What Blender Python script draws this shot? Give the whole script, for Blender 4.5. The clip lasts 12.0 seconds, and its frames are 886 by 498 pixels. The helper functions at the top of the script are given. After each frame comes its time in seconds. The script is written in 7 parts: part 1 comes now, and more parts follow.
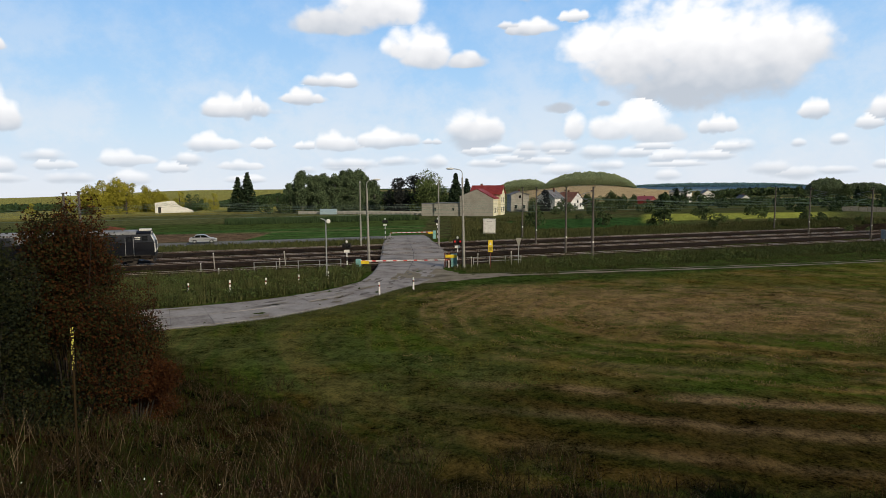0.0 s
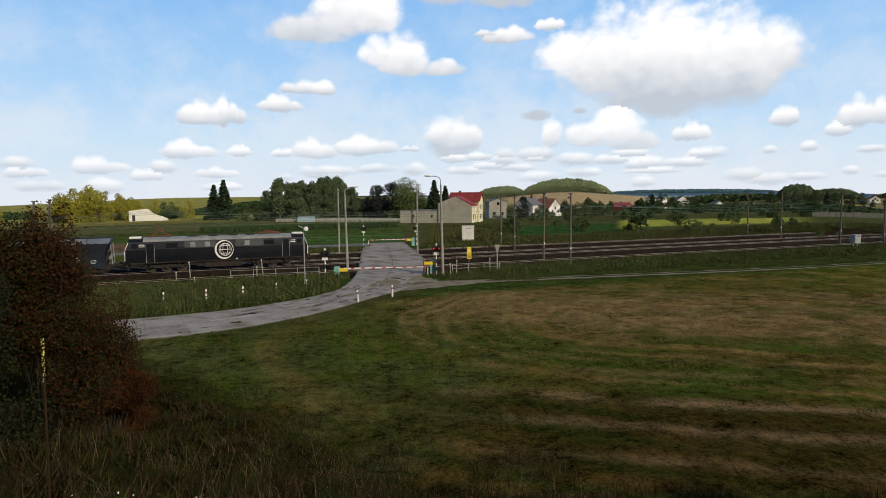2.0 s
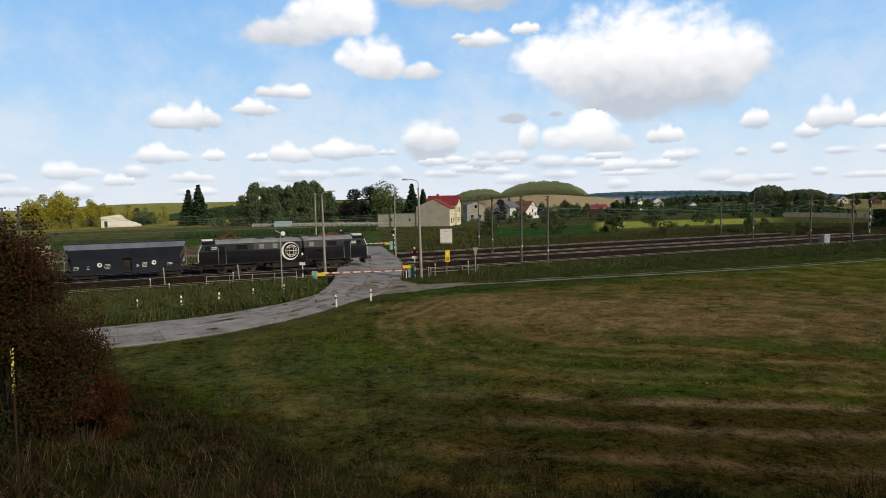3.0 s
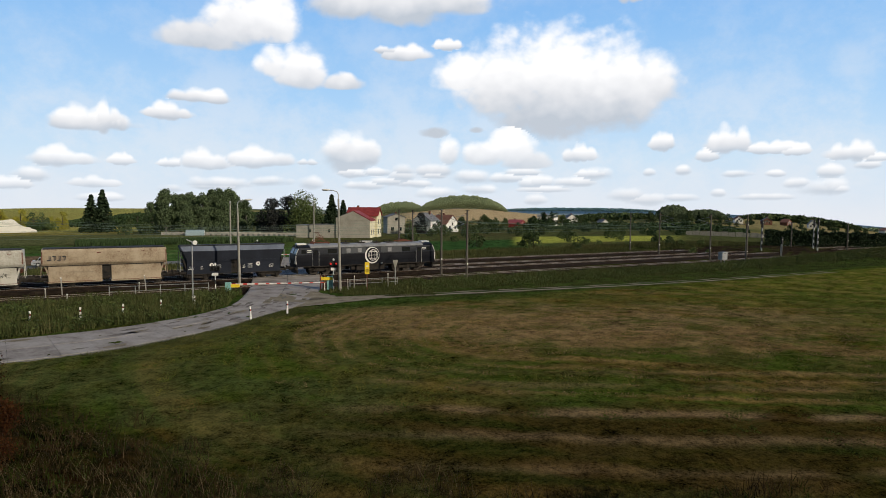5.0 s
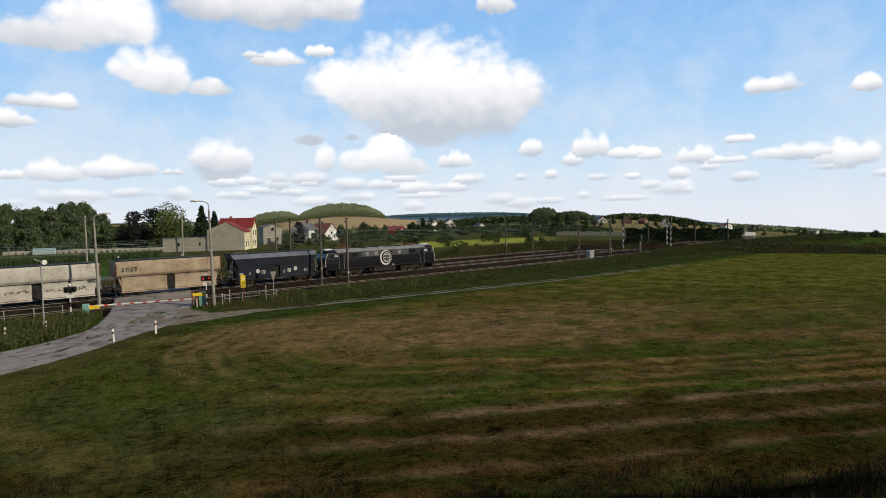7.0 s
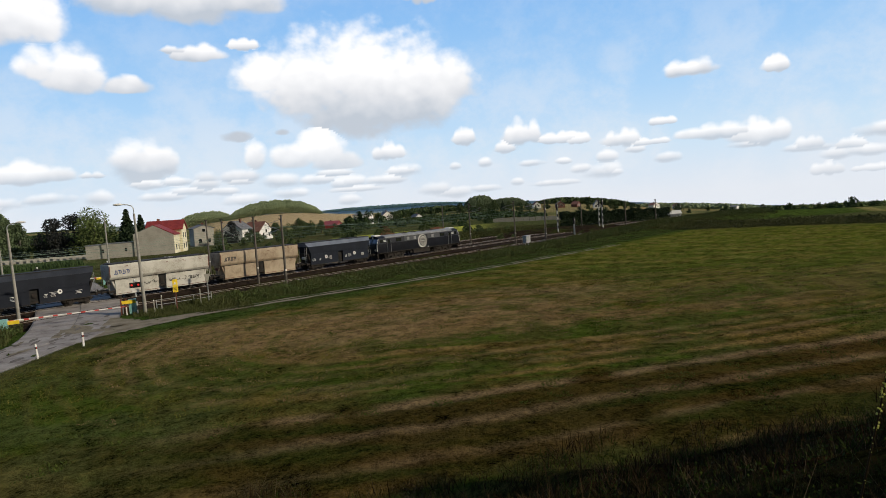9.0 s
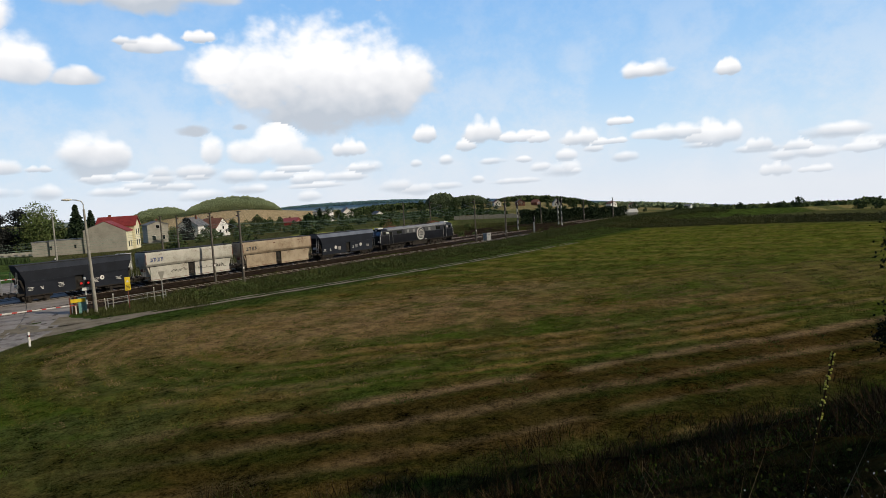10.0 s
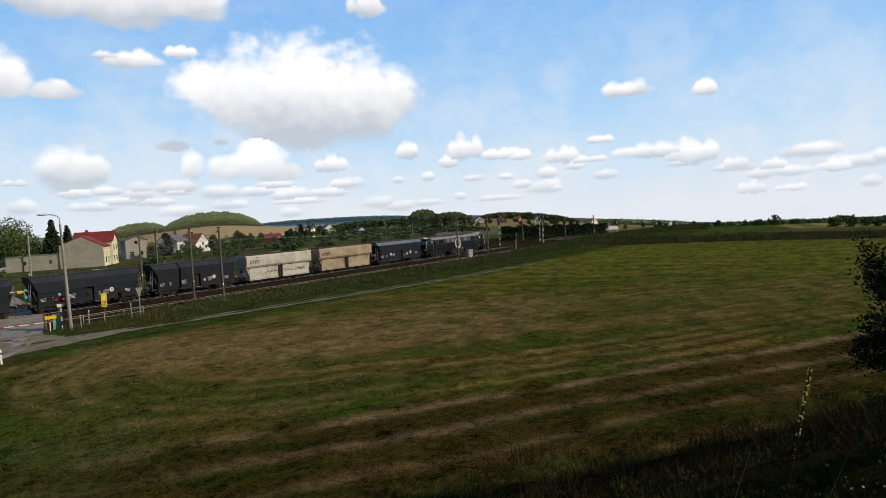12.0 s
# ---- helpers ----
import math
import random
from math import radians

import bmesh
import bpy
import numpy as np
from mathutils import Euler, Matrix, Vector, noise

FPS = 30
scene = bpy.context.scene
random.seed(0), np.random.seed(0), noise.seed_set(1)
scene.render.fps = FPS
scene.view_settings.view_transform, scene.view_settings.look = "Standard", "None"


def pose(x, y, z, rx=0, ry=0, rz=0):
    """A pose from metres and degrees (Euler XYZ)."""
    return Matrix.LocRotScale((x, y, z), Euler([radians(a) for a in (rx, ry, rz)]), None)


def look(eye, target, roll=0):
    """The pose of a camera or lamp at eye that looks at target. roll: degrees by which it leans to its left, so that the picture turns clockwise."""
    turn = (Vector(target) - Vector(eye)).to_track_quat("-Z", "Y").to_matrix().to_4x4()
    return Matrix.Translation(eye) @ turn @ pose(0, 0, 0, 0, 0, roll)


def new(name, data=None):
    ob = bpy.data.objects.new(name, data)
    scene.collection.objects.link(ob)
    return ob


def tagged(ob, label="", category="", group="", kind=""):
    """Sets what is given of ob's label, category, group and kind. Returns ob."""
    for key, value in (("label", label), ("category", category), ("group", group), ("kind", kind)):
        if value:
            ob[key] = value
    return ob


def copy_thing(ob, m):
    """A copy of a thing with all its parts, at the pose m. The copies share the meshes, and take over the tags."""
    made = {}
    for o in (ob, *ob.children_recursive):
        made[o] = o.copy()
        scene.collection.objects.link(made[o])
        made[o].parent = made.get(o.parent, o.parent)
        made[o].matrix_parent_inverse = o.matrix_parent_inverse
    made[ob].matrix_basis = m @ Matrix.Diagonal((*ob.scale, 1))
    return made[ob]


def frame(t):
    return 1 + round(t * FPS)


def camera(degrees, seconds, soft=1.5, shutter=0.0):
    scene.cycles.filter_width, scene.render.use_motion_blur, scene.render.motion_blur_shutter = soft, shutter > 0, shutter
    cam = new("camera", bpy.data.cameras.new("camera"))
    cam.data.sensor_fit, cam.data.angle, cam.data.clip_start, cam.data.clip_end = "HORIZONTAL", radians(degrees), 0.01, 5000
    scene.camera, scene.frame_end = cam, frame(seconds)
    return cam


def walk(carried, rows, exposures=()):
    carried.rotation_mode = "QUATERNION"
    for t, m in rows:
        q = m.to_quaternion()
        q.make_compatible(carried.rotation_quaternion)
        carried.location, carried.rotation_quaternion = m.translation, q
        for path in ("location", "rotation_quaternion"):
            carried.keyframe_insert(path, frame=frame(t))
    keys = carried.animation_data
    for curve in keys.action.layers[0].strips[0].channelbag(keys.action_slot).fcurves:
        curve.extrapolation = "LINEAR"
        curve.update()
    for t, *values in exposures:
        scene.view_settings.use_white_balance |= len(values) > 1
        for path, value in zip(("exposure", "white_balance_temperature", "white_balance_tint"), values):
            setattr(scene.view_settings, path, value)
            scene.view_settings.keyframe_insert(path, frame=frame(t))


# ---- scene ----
# ---------- camera: a hand-held pan from one spot on a bank ----------
EYE = Vector((0, 0, 9.3))
cam = camera(70.47, 12.0, soft=0.9)
TURNS = [
    (0.0, 0.26, -5.68, 0.37), (0.5, 0.19, -5.54, 0.33), (1.0, -0.09, -5.32, 0.19), (1.5, -0.5, -5.13, 0.45),
    (2.0, -1.7, -5.06, 0.54), (2.5, -2.61, -5.12, 0.81), (3.0, -3.73, -4.78, 0.95), (3.2, -4.51, -4.59, 0.97),
    (4.8, -10.19, -3.17, 0.14), (5.0, -10.94, -3.67, -0.41), (5.5, -13.4, -2.44, 0.27), (6.0, -15.73, -2.02, 1.45),
    (6.5, -18.93, -2.48, 1.4), (7.0, -21.92, -3.12, 1.18), (7.2, -23.0, -3.57, 1.71), (8.8, -27.33, -3.92, 2.88),
    (9.0, -27.7, -4.19, 3.8), (9.5, -31.36, -3.05, 3.33), (10.0, -31.26, -4.65, 3.43), (10.5, -31.19, -5.2, 2.89),
    (11.0, -31.53, -3.7, 3.14), (11.5, -32.39, -3.28, 2.98), (12.0, -32.89, -3.24, 3.17)]
walk(cam, [(t, pose(EYE.x, EYE.y, EYE.z, 90 + p, r, y)) for t, y, p, r in TURNS])

# ---------- light: broken cloud, a low afternoon sun behind the camera ----------
SUN_AZ, SUN_EL = 138.0, 27.0      # degrees clockwise from +y, and above the ground
world = bpy.data.worlds.new("sky")
scene.world = world
world.use_nodes = True
wn = world.node_tree
sky = wn.nodes.new("ShaderNodeTexSky")
sky.sky_type, sky.sun_disc = "NISHITA", False
sky.sun_elevation, sky.sun_rotation = radians(SUN_EL), radians(SUN_AZ)
wn.links.new(sky.outputs[0], wn.nodes["Background"].inputs[0])
wn.nodes["Background"].inputs[1].default_value = 0.035
sun = new("sun", bpy.data.lights.new("sun", "SUN"))
sun.data.energy, sun.data.angle, sun.data.color = 3.45, radians(0.6), (1.0, 0.88, 0.68)
sun_way = Vector((math.sin(radians(SUN_AZ)) * math.cos(radians(SUN_EL)), math.cos(radians(SUN_AZ)) * math.cos(radians(SUN_EL)), math.sin(radians(SUN_EL))))
sun.matrix_world = look(sun_way * 100, (0, 0, 0))
scene.view_settings.exposure = 0.0


# ---------- materials ----------
def nodes_of(name):
    m = bpy.data.materials.new(name)
    m.use_nodes = True
    return m, m.node_tree.nodes, m.node_tree.links


def rgb(c):
    return (c[0], c[1], c[2], 1.0)


def surface(name, colors, scale=3.0, fine=40.0, rough=0.8, metal=0.0, bump=0.3, spread=0.0, island=False, spec=0.3):
    """Procedural surface: a coarse and a fine noise wander between the colours; spread varies it from piece to piece."""
    m, n, l = nodes_of(name)
    p = n["Principled BSDF"]
    p.inputs["Roughness"].default_value, p.inputs["Metallic"].default_value = rough, metal
    p.inputs["Specular IOR Level"].default_value = spec
    co = n.new("ShaderNodeTexCoord")
    a, b = n.new("ShaderNodeTexNoise"), n.new("ShaderNodeTexNoise")
    a.inputs["Scale"].default_value, a.inputs["Detail"].default_value, a.inputs["Roughness"].default_value = scale, 5, 0.6
    b.inputs["Scale"].default_value, b.inputs["Detail"].default_value = fine, 3
    for t in (a, b):
        l.new(co.outputs["Object"], t.inputs["Vector"])
    mix = n.new("ShaderNodeMath")
    mix.operation = "MULTIPLY_ADD"
    l.new(b.outputs["Fac"], mix.inputs[0])
    mix.inputs[1].default_value = 0.35
    l.new(a.outputs["Fac"], mix.inputs[2])
    last = mix
    if spread:
        src = n.new("ShaderNodeNewGeometry") if island else n.new("ShaderNodeObjectInfo")
        add = n.new("ShaderNodeMath")
        add.operation = "MULTIPLY_ADD"
        l.new(src.outputs["Random Per Island" if island else "Random"], add.inputs[0])
        add.inputs[1].default_value = spread
        l.new(mix.outputs[0], add.inputs[2])
        last = add
    ramp = n.new("ShaderNodeValToRGB")
    lo, hi = 0.45 + spread * 0.1, 0.9 + spread * 0.9
    ramp.color_ramp.elements[0].position, ramp.color_ramp.elements[0].color = lo / 2, rgb(colors[0])
    ramp.color_ramp.elements[1].position, ramp.color_ramp.elements[1].color = min(hi / 2 + 0.05, 1), rgb(colors[-1])
    for k, c in enumerate(colors[1:-1]):
        e = ramp.color_ramp.elements.new((lo + (hi - lo) * (k + 1) / (len(colors) - 1)) / 2)
        e.color = rgb(c)
    half = n.new("ShaderNodeMath")
    half.operation = "MULTIPLY"
    half.inputs[1].default_value = 0.5
    l.new(last.outputs[0], half.inputs[0])
    l.new(half.outputs[0], ramp.inputs["Fac"])
    l.new(ramp.outputs["Color"], p.inputs["Base Color"])
    if bump:
        bp = n.new("ShaderNodeBump")
        bp.inputs["Strength"].default_value, bp.inputs["Distance"].default_value = bump, 0.02
        l.new(mix.outputs[0], bp.inputs["Height"])
        l.new(bp.outputs["Normal"], p.inputs["Normal"])
    return m


def plain(name, color, rough=0.5, metal=0.0, glow=0.0, spec=0.4):
    m, n, l = nodes_of(name)
    p = n["Principled BSDF"]
    p.inputs["Base Color"].default_value = rgb(color)
    p.inputs["Roughness"].default_value, p.inputs["Metallic"].default_value, p.inputs["Specular IOR Level"].default_value = rough, metal, spec
    if glow:
        p.inputs["Emission Color"].default_value, p.inputs["Emission Strength"].default_value = rgb(color), glow
    return m


def foliage(name, dark, mid, light, scale=0.35):
    """Leaves: varied from leaf to leaf and from one side of the crown to the other."""
    m = surface(name, (dark, mid, light), scale=scale, fine=3.0, rough=0.75, bump=0, spread=0.55, island=True, spec=0.05)
    return m


M_CONCRETE = surface("concrete", ((0.20, 0.19, 0.17), (0.30, 0.29, 0.26), (0.38, 0.37, 0.34)), 2.0, 30, 0.9)
M_SLAB = surface("road_concrete", ((0.11, 0.095, 0.08), (0.24, 0.215, 0.195), (0.31, 0.285, 0.262), (0.38, 0.355, 0.33)), 0.55, 5, 0.92, bump=0.6, spread=0.12, spec=0.06)
M_POST = surface("pole_concrete", ((0.16, 0.15, 0.13), (0.27, 0.26, 0.23), (0.36, 0.34, 0.31)), 1.0, 20, 0.9)
M_MAST = surface("mast_concrete", ((0.055, 0.048, 0.040), (0.105, 0.093, 0.080), (0.16, 0.145, 0.125)), 1.0, 20, 0.9)
M_BALLAST = surface("ballast", ((0.008, 0.006, 0.005), (0.017, 0.0125, 0.0095), (0.042, 0.031, 0.024)), 1.6, 14, 0.95, bump=1.0, spec=0.06)
M_SLEEPER = surface("sleeper_wood", ((0.009, 0.007, 0.0055), (0.018, 0.0135, 0.0105), (0.036, 0.027, 0.021)), 2, 20, 0.9, spread=0.3, island=True, spec=0.06)
M_RAIL_SIDE = surface("rusty_rail", ((0.022, 0.015, 0.010), (0.036, 0.024, 0.017), (0.062, 0.042, 0.031)), 4, 40, 0.8, spec=0.06)
M_RAIL_TOP = plain("polished_rail", (0.42, 0.37, 0.33), 0.4, 0.5)
M_DIRT = surface("dirt_track", ((0.12, 0.10, 0.068), (0.21, 0.18, 0.128), (0.29, 0.25, 0.185)), 0.7, 8, 0.95, bump=0.6, spec=0.06)
M_PATCH = surface("worn_patch", ((0.10, 0.088, 0.075), (0.15, 0.132, 0.116), (0.205, 0.185, 0.165)), 1.2, 9, 0.95, bump=0.6, spec=0.06)
M_ASPHALT = surface("old_asphalt", ((0.09, 0.088, 0.085), (0.14, 0.137, 0.13), (0.20, 0.195, 0.185)), 0.6, 10, 0.9)


# ---------- mesh building ----------
class Shape:
    """Collects boxes, tubes, prisms and plates into one mesh."""

    def __init__(self):
        self.v, self.f = [], []

    def add(self, verts, faces):
        k = len(self.v)
        self.v += [tuple(p) for p in verts]
        self.f += [tuple(i + k for i in f) for f in faces]
        return self

    def box(self, x, y, z, sx, sy, sz, turn=0.0):
        """A box centred on x, y with its foot at z."""
        c, s = math.cos(radians(turn)), math.sin(radians(turn))
        vs = []
        for dz in (0, sz):
            for dx, dy in ((-1, -1), (1, -1), (1, 1), (-1, 1)):
                a, b = dx * sx / 2, dy * sy / 2
                vs.append((x + a * c - b * s, y + a * s + b * c, z + dz))
        return self.add(vs, [(3, 2, 1, 0), (4, 5, 6, 7), (0, 1, 5, 4), (1, 2, 6, 5), (2, 3, 7, 6), (3, 0, 4, 7)])

    def tube(self, a, b, r0, r1=None, n=10, caps=True):
        a, b = Vector(a), Vector(b)
        r1 = r0 if r1 is None else r1
        w = (b - a).normalized()
        u = w.orthogonal().normalized()
        t = w.cross(u)
        vs = []
        for p, r in ((a, r0), (b, r1)):
            for k in range(n):
                g = 2 * math.pi * k / n
                vs.append(p + u * (math.cos(g) * r) + t * (math.sin(g) * r))
        fs = [(k, (k + 1) % n, n + (k + 1) % n, n + k) for k in range(n)]
        if caps:
            fs += [tuple(range(n - 1, -1, -1)), tuple(range(n, 2 * n))]
        return self.add(vs, fs)

    def prism(self, outline, x0, x1, axis="x"):
        """An outline (two coordinates a point) drawn out along an axis."""
        n, vs = len(outline), []
        for x in (x0, x1):
            for a, b in outline:
                vs.append((x, a, b) if axis == "x" else (a, x, b) if axis == "y" else (a, b, x))
        fs = [(k, (k + 1) % n, n + (k + 1) % n, n + k) for k in range(n)]
        return self.add(vs, fs + [tuple(range(n - 1, -1, -1)), tuple(range(n, 2 * n))])

    def disc(self, c, r, normal, thick=0.02, n=20):
        c, w = Vector(c), Vector(normal).normalized()
        return self.tube(c - w * thick / 2, c + w * thick / 2, r, r, n)

    def ball(self, x, y, z, rx, ry, rz, n=10, m=6):
        vs, fs = [], []
        for j in range(m + 1):
            b = math.pi * j / m
            for k in range(n):
                g = 2 * math.pi * k / n
                vs.append((x + rx * math.sin(b) * math.cos(g), y + ry * math.sin(b) * math.sin(g), z + rz * math.cos(b)))
        for j in range(m):
            for k in range(n):
                fs.append((j * n + k, (j + 1) * n + k, (j + 1) * n + (k + 1) % n, j * n + (k + 1) % n))
        return self.add(vs, fs)

    def mesh(self, name, material, bevel=0.0, smooth=False):
        me = bpy.data.meshes.new(name)
        me.from_pydata(self.v, [], self.f)
        bm = bmesh.new()
        bm.from_mesh(me)
        bmesh.ops.recalc_face_normals(bm, faces=bm.faces)
        if bevel:
            bmesh.ops.bevel(bm, geom=list(bm.edges), offset=bevel, segments=2, affect="EDGES", profile=0.7, clamp_overlap=True)
        bm.to_mesh(me)
        bm.free()
        if smooth:
            me.shade_smooth()
            me.set_sharp_from_angle(angle=radians(38))
        me.materials.append(material)
        return me


def thing(name, x, y, z, label, category, turn=0.0, group="", kind=""):
    ob = new(name)
    ob.matrix_basis = pose(x, y, z, 0, 0, turn)
    return tagged(ob, label, category, group, kind)


def part(name, shape, material, parent, label="", bevel=0.0, smooth=False):
    ob = new(name, shape.mesh(name, material, bevel, smooth))
    ob.parent = parent
    return tagged(ob, label)


def sheet(name, verts, faces, material, parent=None):
    """A mesh straight from arrays, for what is too many to shape one by one."""
    me = bpy.data.meshes.new(name)
    me.from_pydata(verts, [], faces)
    me.materials.append(material)
    ob = new(name, me)
    ob.parent = parent
    return ob


def soup(name, corners, material, parent=None):
    """Loose triangles or quads from an array of shape (count, 3 or 4, 3)."""
    n, k = corners.shape[:2]
    me = bpy.data.meshes.new(name)
    me.vertices.add(n * k)
    me.vertices.foreach_set("co", corners.astype(np.float32).ravel())
    me.loops.add(n * k)
    me.loops.foreach_set("vertex_index", np.arange(n * k, dtype=np.int32))
    me.polygons.add(n)
    me.polygons.foreach_set("loop_start", np.arange(0, n * k, k, dtype=np.int32))
    me.update()
    me.validate()
    me.materials.append(material)
    ob = new(name, me)
    ob.parent = parent
    return ob


# ---------- plan: the line of the railway ----------
SLOPE = 0.35
ANGLE = math.degrees(math.atan(SLOPE))
UX, UY = math.cos(radians(ANGLE)), math.sin(radians(ANGLE))
TRACKS = (-8.8, 0.0, 5.6, 14.6)      # metres across, from the train's track away from the camera


def on_line(s, across=0.0):
    """World x, y of a place s metres along the train's track and so many metres beyond it."""
    return (s * UX - across * UY, 89.5 + s * UY + across * UX)


def across_of(x, y):
    return -x * UY + (y - 89.5) * UX


def smooth(a, b, x):
    t = np.clip((x - a) / (b - a), 0, 1)
    return t * t * (3 - 2 * t)


def foot(x):
    """y of the foot of the bank on which the camera stands."""
    return np.where(x < 0, 19.5 - 0.95 * x, 19.5 - 0.22 * x)


def land(x, y):
    """Height of the ground."""
    x, y = np.asarray(x, float), np.asarray(y, float)
    d = np.hypot(x, y) + 1e-6
    az = np.degrees(np.arctan2(x, y))
    e = np.clip(foot(x), 8, 44)
    z = 7.7 * np.clip((e - y) / e, 0, 1.0) ** 1.25
    z = z + 0.5 * smooth(0, -25, y)
    z = z + (0.20 * wave(x, y, 7, 13) + 0.10 * wave(x, y, 2.6, 14)) * smooth(4, 8, d) * smooth(4, -4, y - foot(x)) * (d < 70)
    a = across_of(x, y)
    z = z - 0.5 * smooth(-17, -13, a) * (1 - smooth(23, 30, a)) * smooth(40, 60, d)
    s = x * UX + (y - 89.5) * UY
    rise = (0.9 * smooth(60, 120, s) + 1.3 * smooth(115, 190, s)) * smooth(-30, -19, a) * (1 - smooth(-15.5, -12, a)) * smooth(100, 60, np.abs(az))
    top = -0.15 - 0.5 * smooth(-20, -36, az) - 2.0 * smooth(30, 62, az)
    start = -np.degrees(np.arctan2(9.3, 160.0))
    t = np.clip(np.log(np.maximum(d, 160.0) / 160.0) / math.log(15), 0, 1) ** 0.6
    far = 9.3 + d * np.tan(np.radians(start + (top - start) * t))
    far = far + 15 * np.exp(-((az - 13) / 6.0) ** 2 - ((d - 1150) / 330.0) ** 2) + 8 * np.exp(-((az - 37) / 9.0) ** 2 - ((d - 720) / 200.0) ** 2)
    front = smooth(-70, -50, az) * (1 - smooth(85, 110, az))
    return np.where(d > 160, far * front + z * (1 - front), z) + rise


def oval(x, y):
    """Distance from the middle line of the mown oval, which runs off to the right."""
    dx, dy = 0.977, -0.215
    t = np.maximum((x - 14) * dx + (y - 44) * dy, 0)
    return np.hypot(x - 14 - t * dx, y - 44 - t * dy)


def wave(x, y, size, seed=0):
    """Cheap smooth noise, about -1 to 1."""
    r = np.random.RandomState(seed)
    out = 0
    for k in range(5):
        a, p, f = r.uniform(0, 6.28), r.uniform(0, 6.28), r.uniform(0.6, 1.6) / size
        out = out + np.sin((x * math.cos(a) + y * math.sin(a)) * f * 6.28 + p)
    return out / 2.6


def cover(x, y):
    """Colour of what grows where, with painted haze, sun and shade: rows of red, green, blue."""
    d = np.hypot(x, y) + 0.01
    az = np.degrees(np.arctan2(x, y))
    a = across_of(x, y)
    s_along = x * UX + (y - 89.5) * UY
    w1, w2, w3 = wave(x, y, 14, 1), wave(x, y, 5, 2), wave(x, y, 40, 3)
    col = np.zeros(x.shape + (3,))

    def lay(mask, c):
        m = np.clip(mask, 0, 1)[..., None]
        col[:] = col * (1 - m) + np.array(c) * m

    lay(np.ones_like(x), (0.055, 0.075, 0.022))
    # the mown field before the line: swaths run round a long oval, green, straw and bare brown
    ring = oval(x, y) + 0.55 * w3 + 0.30 * w1
    # growth drawn out along the swaths
    along = (x - 14) * 0.977 - (y - 44) * 0.215
    along = np.where(along > 0, along, ring * np.arctan2(along, np.maximum(ring, 1)) * 1.2)
    bent = ring + 0.6 * wave(x, y, 11, 19)
    g1, g2, patch = wave(along * 0.2, bent, 4.2, 62), wave(along * 0.22, bent, 1.7, 63), wave(along * 0.3, bent, 9, 64)
    swath = np.sin(ring * 2 * math.pi / (2.9 + 0.5 * np.sin(ring * 0.31))) * 0.5 + 0.5
    straw = smooth(0.55, 0.95, swath + 0.22 * g1 + 0.15 * w2 + 0.22 * patch)
    field = (a < -17) & (y > foot(x) - 2)
    lay(field * 1.0, (0.068, 0.073, 0.017))
    lay(field * smooth(-0.3, 0.7, g1 + 0.6 * patch) * 0.68, (0.118, 0.074, 0.016))
    lay(field * (1 - smooth(5, 10, ring + 2.0 * w2)) * smooth(-0.8, 0.3, w2 + patch) * 0.85, (0.205, 0.135, 0.055))
    lay(field * (1 - smooth(3, 9, np.hypot((x - 10) / 1.5, y - 49) + 1.6 * w2)) * 0.8, (0.215, 0.145, 0.058))
    lay(field * straw * smooth(5, 9, ring) * (0.35 + 0.45 * smooth(4, 22, x)), (0.195, 0.130, 0.044))
    lay(field * smooth(0.75, 0.98, 1 - swath + 0.2 * w2) * smooth(6, 10, ring) * 0.6, (0.030, 0.040, 0.008))
    lay(field * smooth(0.2, 0.7, g2 - 0.5 * patch) * smooth(110, 60, d) * 0.75, (0.040, 0.070, 0.008))
    lay(field * smooth(62, 115, d) * 0.62, (0.135, 0.140, 0.016))
    lay(field * (1 - smooth(-4, 12, x + 0.4 * (y - 40) + 4 * w1)) * smooth(-0.9, 0.3, w2 + w1) * 0.6, (0.064, 0.078, 0.024))
    dry = 1 - smooth(0.45, 1.15, np.hypot((x - 20) / 30, (y - 50 + 0.1 * (x - 20)) / 11) + 0.22 * w2 + 0.18 * g1)
    lay(field * dry * smooth(-0.7, 0.25, g2 + 0.5 * w2) * 0.8, (0.235, 0.155, 0.075))
    lay(field * smooth(30, 62, x + 5 * w1) * 0.5, (0.075, 0.098, 0.014))
    lay(field * smooth(52, 76, d) * smooth(0.1, 0.6, g2 + 0.4 * w2) * 0.55, (0.062, 0.084, 0.015))
    lay(field * smooth(52, 76, d) * smooth(0.25, 0.7, -g2 + 0.3 * g1) * 0.5, (0.165, 0.135, 0.040))
    # the brown headland with its pale wheel lines
    rim = y - foot(x)
    head = field * smooth(-8, 6, x) * smooth(0, 2, rim) * (1 - smooth(8.3, 10.6, rim + 0.8 * w2))
    lay(head * 0.75, (0.034, 0.019, 0.0055))
    lay(head * smooth(0.1, 0.7, wave(along * 0.25, bent, 3, 61)) * 0.7, (0.022, 0.034, 0.006))
    for at_, w_, k_ in ((9.5, 0.5, 1.0), (6.2, 0.45, 0.6), (3.2, 0.35, 0.4), (14.2, 0.4, 0.5), (17.0, 0.35, 0.35)):
        lay(field * np.exp(-((rim - at_ - 0.25 * w1) / w_) ** 2) * k_ * smooth(-0.9, 0.3, w2 + 0.4) * smooth(-3, 9, x), (0.20, 0.135, 0.068))
    lay(smooth(140, 150, d + 5 * w3) * smooth(44, 50, az) * (1 - smooth(300, 380, d)), (0.072, 0.078, 0.030))
